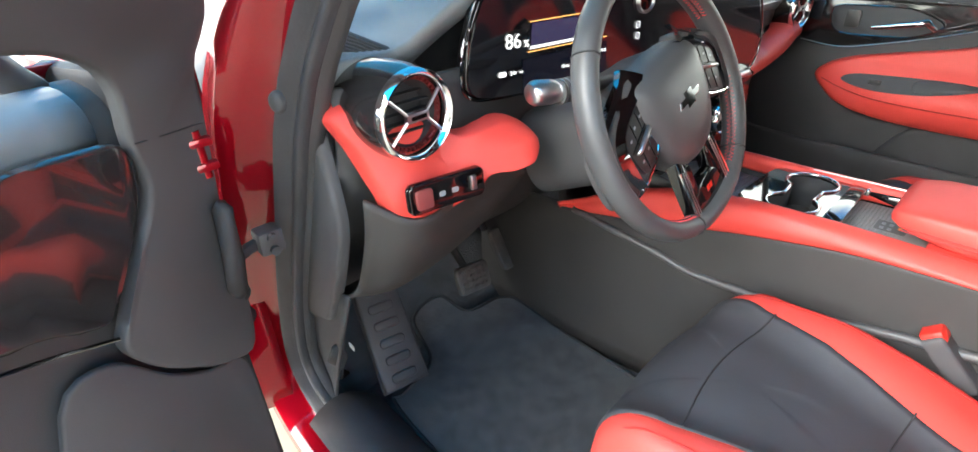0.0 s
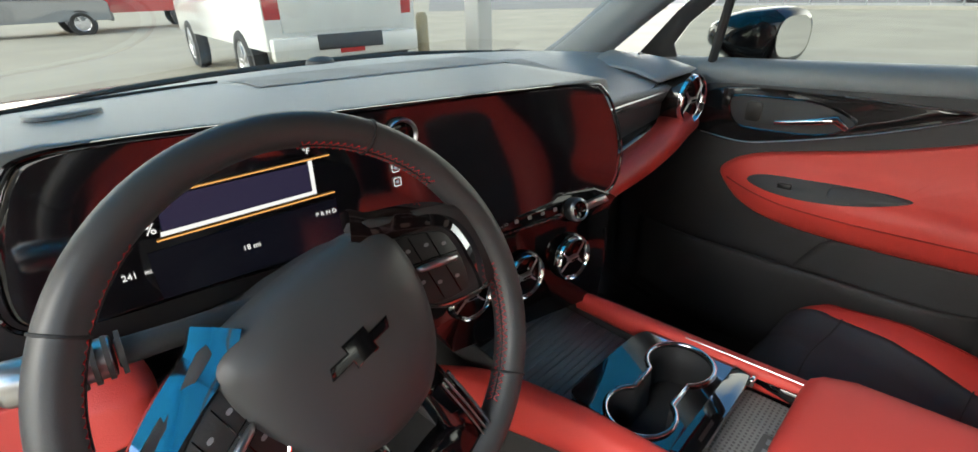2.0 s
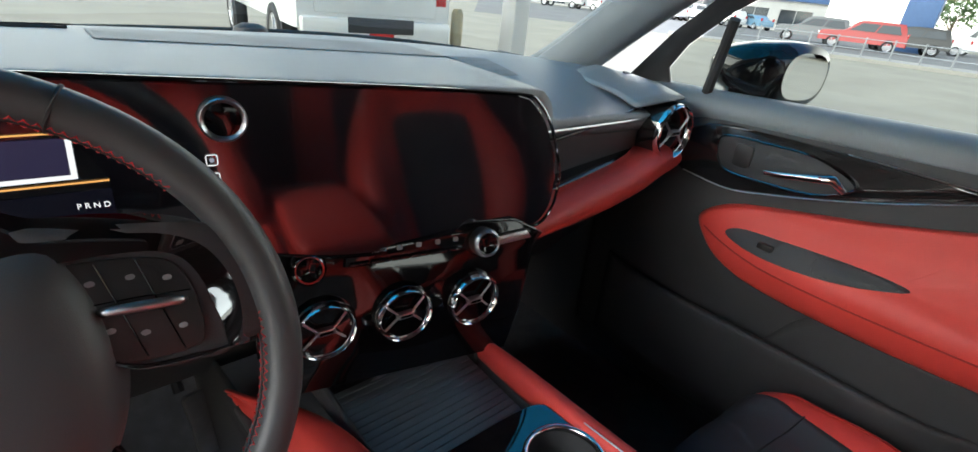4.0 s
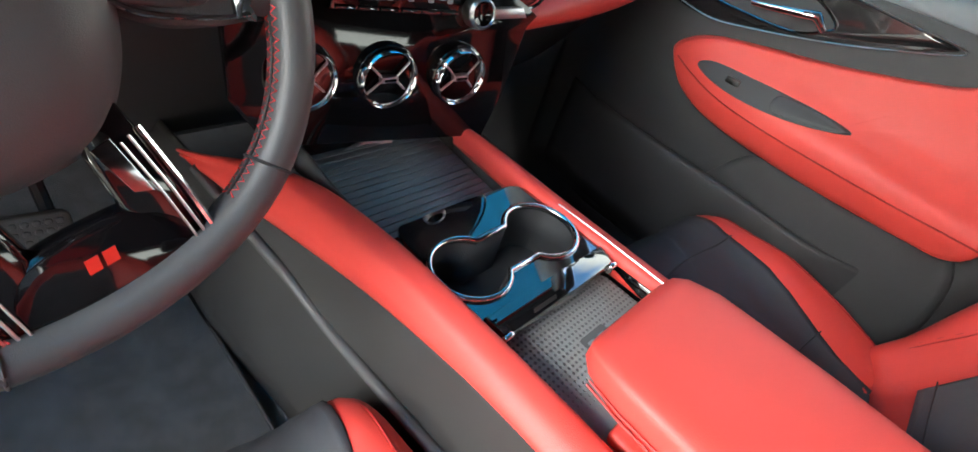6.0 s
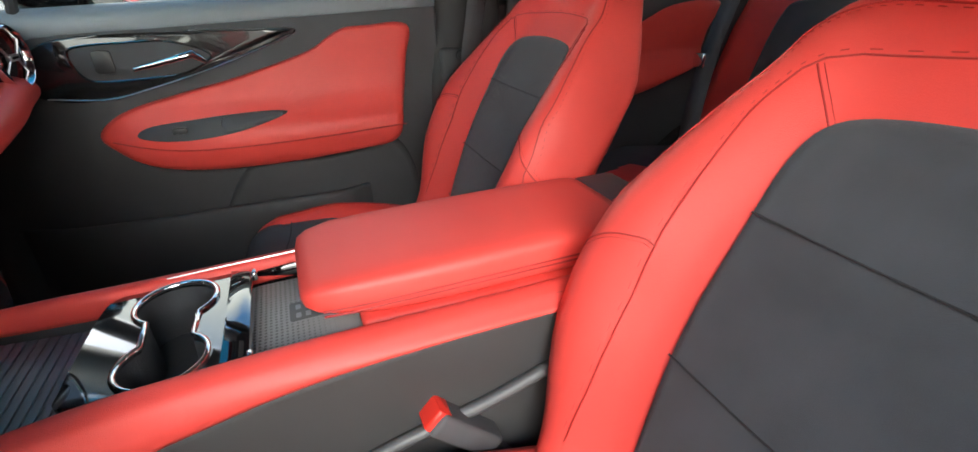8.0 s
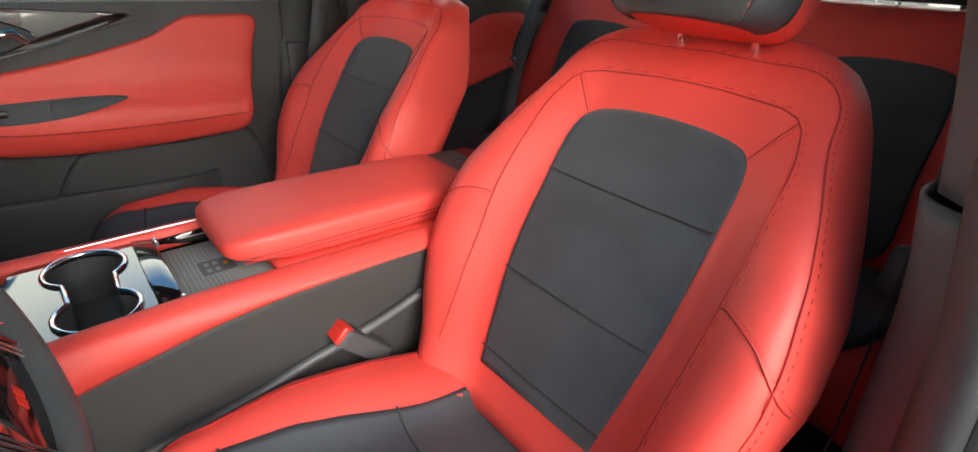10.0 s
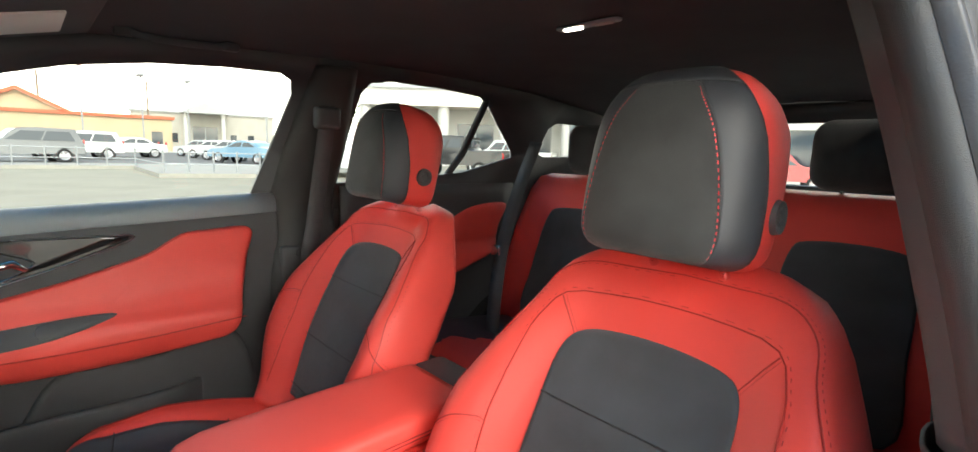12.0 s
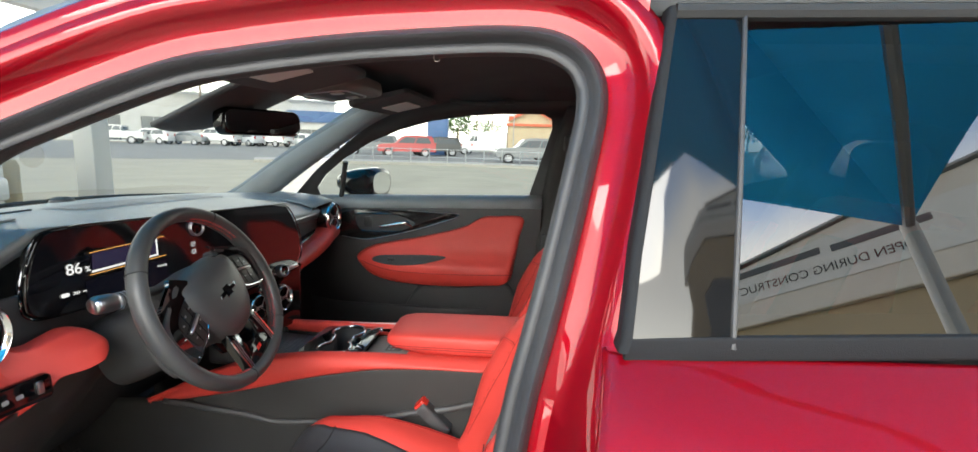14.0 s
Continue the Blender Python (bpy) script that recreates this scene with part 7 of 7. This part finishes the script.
part("fascia", prism([(0, 3.4), (L, 3.4), (L, 4.6), (0, 4.6)], lambda u, v, w: pl(u, v, -.2 - w), .2), BLUEPANEL, bb, "blue fascia", smooth=False)
cb, pl, L = building("cream_building", -10.5, 2.8, 74, 3.9, CREAM, "cream stucco building with red roof trim", [(.05, .12, .3, 2.4), (.72, .78, .6, 2.2)], TERRACOTTA)
part("gable", prism([(L * .55, 3.9), (L * .80, 6.2), (L * .82, 6.2), (L, 4.6), (L, 3.9)], lambda u, v, w: pl(u, v, w), 8), CREAM, cb, smooth=False)
part("gable_trim", prism([(L * .55, 3.9), (L * .80, 6.2), (L, 4.6), (L, 5.0), (L * .80, 6.6), (L * .54, 4.2)], lambda u, v, w: pl(u, v, -.2 - w), .3), TERRACOTTA, cb, "red roof edge", smooth=False)
hb_, pl, L = building("hall_building", -19.5, -7.5, 105, 6.2, BEIGE, "beige hall with a gabled portico", [(.15, .20, 1.2, 2.8), (.28, .33, 1.2, 2.8), (.42, .60, .2, 4.0), (.70, .75, 1.2, 2.8), (.85, .90, 1.2, 2.8)])
part("portico", prism([(L * .34, 6.2), (L * .51, 8.2), (L * .68, 6.2)], lambda u, v, w: pl(u, v, -1 - w), 3), ROOFGREY, hb_, "gabled portico", smooth=False)
for a in (.38, .64):
    part("portico_column", tube([pl(L * a, 0, -3), pl(L * a, 6.2, -3)], .35, 10), WHITEWALL, hb_)
db, pl, L = building("show_building", -58, -29, 46, 6.5, WHITEWALL, "white show building with dark glazing and columns", [(.05, .22, .3, 3.6), (.30, .44, .3, 3.6), (.52, .66, .3, 3.6), (.74, .95, .3, 3.6)])
for a in (.02, .26, .48, .70, .98):
    part("column", tube([pl(L * a, 0, -2.6), pl(L * a, 5.4, -2.6)], .45, 12), WHITEWALL, db)
part("porch_roof", prism([(0, 4.8), (L, 4.8), (L, 5.9), (0, 5.9)], lambda u, v, w: pl(u, v, -3.2 + w), 3.1), FASCIA, db, "porch roof", smooth=False)
rbk, pl, L = building("rear_building", -92, -60, 34, 5.5, WHITEWALL, "white building behind the car with glazing", [(.05, .30, .3, 3.0), (.40, .62, .3, 3.0), (.70, .92, .3, 3.0)])


def pole(name, az, d, h, r, material, label, heads=False):
    p = thing(name, label, "pole", (*at(az, d), 0))
    part("shaft", tube([(0, 0, 0), (0, 0, h)], [r, r * .7], 10), material, p)
    if heads:
        part("lamp_head", boxed((-.7, -.22, h - .05), (.7, .22, h + .12), .05), GALV, p)
    else:
        part("cross_arm", boxed((-.9, -.06, h - .7), (.9, .06, h - .55)), material, p)
    return p


for az_, d_, h_ in ((-3.9, 48, 6.6), (-8.3, 50, 6.4), (-18.8, 40, 6.8), (-12.0, 60, 7.2), (2.2, 60, 8.0)):
    pole("lot_lamp", az_, d_, h_, .07, GALV, "slim steel lot lamp post", True)
for az_, d_, h_ in ((-1.2, 85, 9.5), (-8.8, 95, 10.5), (6.5, 110, 10), (34.6, 72, 10.5), (-22, 110, 9), (3.0, 105, 9), (4.8, 120, 9)):
    pole("utility_pole", az_, d_, h_, .16, WOODPOLE, "weathered wooden utility pole with cross arm")
sgn = thing("blue_pylon", "tall blue pylon sign", "sign", (*at(10.7, 50), 0))
part("slab", boxed((-.3, -1.0, 0), (.3, 1.0, 4.3), .03), BLUEPANEL, sgn)
sg2 = thing("roadside_sign", "pale roadside sign on posts", "sign", (*at(2.2, 95), 0))
part("board", boxed((-.2, -1.6, 5.0), (.2, 1.6, 8.2), .05), WHITEPAINT, sg2)
part("post", tube([(0, 0, 0), (0, 0, 5.1)], .25, 8), GALV, sg2)
for k in range(4):
    part("sign_bar", boxed((-.24, -1.2, 5.5 + k * .65), (-.2, 1.2, 5.75 + k * .65)), TERRACOTTA, sg2)
# fence of steel pipe along the lot's edge
fence = thing("pipe_fence", "low galvanised pipe fence along the lot", "fence")
pts = [Vector((*at(a, 28 if a > -9 else 22), 0)) for a in np.linspace(24, -20, 22)]
for p in pts:
    part("post", tube([p, p + Vector((0, 0, .95))], .035, 8), GALV, fence)
for z in (.45, .88):
    part("rail", tube([p + Vector((0, 0, z)) for p in pts], .022, 6), GALV, fence)
krb = thing("kerb_island", "pale concrete kerb island", "kerb", kind="structure")
part("kerb", prism([tuple(at(a, 27.3 if a > -9 else 21)) for a in np.linspace(30, -24, 30)] + [tuple(at(a, 30)) for a in np.linspace(-24, 30, 30)], lambda u, v, w: (u, v, w), .15), mat("kerb_concrete", (.30, .285, .25), .85, vary=.1), krb, smooth=False)
far = thing("far_lot", "grey asphalt lot beyond the fence", "lot", kind="structure")
part("lot_sheet", prism([tuple(at(a, 30)) for a in np.linspace(50, -30, 30)] + [tuple(at(a, 73)) for a in np.linspace(-30, 50, 30)], lambda u, v, w: (u, v, .004 + w), .004), mat("far_asphalt", (.15, .145, .135), .9, vary=.15, vscale=.4), far, smooth=False)
# bollard ahead
bl = thing("bollard", "short tan concrete-filled bollard", "bollard", (4.6, 6.1, 0))
part("post", lathe([(.09, 0), (.09, .85), (.06, .92), (0, .93)], 16), mat("tan_bollard", (.32, .27, .17), .7, vary=.1), bl)

# blue fabric shade canopy over the car, on white steel columns
cn = thing("shade_canopy", "blue fabric shade canopy on square white columns", "canopy")
CORNERS = [(-3.06, -2.98), (1.5, -2.9), (5.25, 5.55), (-2.9, 5.55)]
peak = Vector((.4, 1.3, 4.7))
for i, (x, y) in enumerate(CORNERS):
    hw = .15 if i == 2 else .045
    col_ = part("column", boxed((x - hw, y - hw, 0), (x + hw, y + hw, 3.02), .03), WHITEWALL, cn, "square white column")
    part("base_plate", boxed((x - .22, y - .22, 0), (x + .22, y + .22, .06), .01), WHITEWALL, col_)
    way = [(-2.12, -2.38, 3.03), (-1.66, -2.08, 3.09), (-.7, -1.2, 3.4)] if i == 0 else [Vector((x, y, 3.05)).lerp(peak, .5) - Vector((0, 0, .12))]
    part("rafter", tube([(x, y, 2.98)] + way + [peak - Vector((0, 0, .10))], .035, 8), GALV, cn, "grey steel rafter")
    a, b = Vector((x, y, 2.98)), Vector((*CORNERS[(i + 1) % 4], 2.98))
    inn = (peak - (a + b) / 2)
    inn.z = 0
    inn.normalize()
    rows = []
    for f in np.linspace(0, 1, 13):
        bow = math.sin(math.pi * f)
        e = a.lerp(b, f) + inn * (.30 * bow) + Vector((0, 0, .16 * bow))
        rows.append([e.lerp(peak, k) - Vector((0, 0, .22 * math.sin(math.pi * k) * bow)) for k in np.linspace(0, 1, 9)[:-1]] + [peak])
    bm = grid(rows)
    bmesh.ops.remove_doubles(bm, verts=bm.verts, dist=1e-5)
    part("fabric", bm, FABRIC, cn, "blue fabric panel", solid=.004, angle=180)
for i in (2,):
    (x0, y0), (x1, y1) = CORNERS[i], CORNERS[(i + 1) % 4]
    part("beam", boxed((min(x0, x1) + .15, y0 - .10, 2.74), (max(x0, x1) - .15, y0 + .10, 2.98), .02), WHITEWALL, cn, "white steel beam")
# dealer building behind, with its fascia
sf = thing("dealer_building", "pale dealer building with a long white fascia", "building")
FA, FB = Vector((-9.4, -3.2, 0)), Vector((-4.7, -7.7, 0))
fdir = (FB - FA).normalized()
fout = Vector((-fdir.y, fdir.x, 0))
if fout.x < 0:
    fout = -fout
F = lambda u, v, w: FA + fdir * u + Vector((0, 0, v)) + fout * w
L_ = (FB - FA).length
part("wall", prism([(0, 0), (L_, 0), (L_, 4.75), (0, 4.75)], lambda u, v, w: F(u, v, w - .6), .5), CREAM, sf, smooth=False)
part("fascia", prism([(-.3, 4.62), (L_, 4.62), (L_, 6.4), (4.0, 6.08), (1.43, 5.66), (.2, 5.3)], lambda u, v, w: F(u, v, w - .5), .5, .02), FASCIA, sf, "white fascia", smooth=False)
part("coping", prism([(1.43, 5.68), (4.0, 6.10), (L_, 6.42), (L_, 6.46), (4.0, 6.14), (1.43, 5.72)], lambda u, v, w: F(u, v, w - .55), .62), ROOFGREY, sf)
for u in (1.2, 3.4, 5.4):
    wi = part("window", prism([(u, .9), (u + 1.4, .9), (u + 1.4, 3.4), (u, 3.4)], lambda a, b, w: F(a, b, w - .11), .03), FARGLASS, sf, "dark shop window")
    part("window_frame", tube([F(a, b, -.07) for a, b in ((u, .9), (u + 1.4, .9), (u + 1.4, 3.4), (u, 3.4))], .04, 4, True), WHITEWALL, wi)
bn_ = thing("banner", "long white banner with dark lettering on the fascia", "banner")
part("sheet", prism([(.45, 5.02), (4.9, 5.02), (4.9, 5.84), (3.6, 5.82), (1.5, 5.64), (.6, 5.38)], lambda u, v, w: F(u, v, .01 + w), .006), mat("banner_white", (.70, .69, .66), .7, vary=.04), bn_, smooth=False)
INK = mat("banner_ink", (.02, .02, .022), .6)
bt = frame_of(F(2.52, 5.23, .022), -fdir if fout.cross(-fdir).z > 0 and Vector((0, 0, 1)).cross(fout).dot(-fdir) > 0 else fdir, (0, 0, 1))
text("OPEN DURING CONSTRUCTION", .205, INK, bt, bn_)
for u0, u1 in ((1.5, 2.85), (3.0, 4.3)):
    part("name_bar", prism([(u0, 5.47), (u1, 5.50), (u1, 5.62), (u0, 5.59)], lambda u, v, w: F(u, v, .018 + w), .004), mat("bar_grey", (.10, .10, .105), .6), bn_)

# ---------------------------------------------------------------- trees and shrubs
def tree(x, y, h, spread, seed):
    """A tapered trunk with limbs and a ragged crown of small leaf clumps."""
    rnd = random.Random(seed)
    t = thing("tree", "leafy green tree beyond the lot", "tree", (x, y, 0), "trees")
    tr = tube([(0, 0, 0), (.05, .03, h * .3), (0, .1, h * .6)], [.22, .17, .08], 8)
    for k in range(6):
        a = k * 1.05 + rnd.random()
        tube([(0, .05, h * (.3 + .05 * k)), (spread * .4 * math.cos(a), spread * .4 * math.sin(a), h * (.5 + .05 * k))], [.08, .03], 6, bm=tr)
    part("trunk", tr, WOODPOLE, t)
    vs_, fs_ = [], []
    for k in range(900):
        a, e = rnd.random() * math.tau, math.asin(rnd.uniform(-.8, 1))
        r = spread * (.45 + .55 * rnd.random()) * (1 + .25 * math.sin(3 * a + seed) * math.cos(2 * e))
        c = Vector((r * math.cos(a) * math.cos(e), r * math.sin(a) * math.cos(e), h * .68 + r * .75 * math.sin(e)))
        s = rnd.uniform(.10, .26)
        u = Vector((rnd.gauss(0, 1), rnd.gauss(0, 1), rnd.gauss(0, 1))).normalized()
        w_ = u.orthogonal().normalized()
        n = len(vs_)
        vs_ += [c + u * s, c + w_ * s * .6, c - u * s, c - w_ * s * .6]
        fs_.append((n, n + 1, n + 2, n + 3))
    me = bpy.data.meshes.new("crown")
    me.from_pydata(vs_, [], fs_)
    me.materials.append(LEAFMAT)
    cr = new("crown", me)
    cr.parent = t
    return t


for k, (az_, d_, h_, s_) in enumerate(((8.5, 72, 5.5, 2.6), (35.2, 95, 9, 3.4), (-24.0, 60, 6, 3.0), (-61, 40, 5.5, 3.2), (-66, 44, 5.5, 3.2), (-58, 42, 5, 3), (4.5, 130, 7, 4), (6, 132, 7, 4), (28, 110, 7, 4), (-30, 70, 7, 4))):
    tree(*at(az_, d_), h_, s_, k)
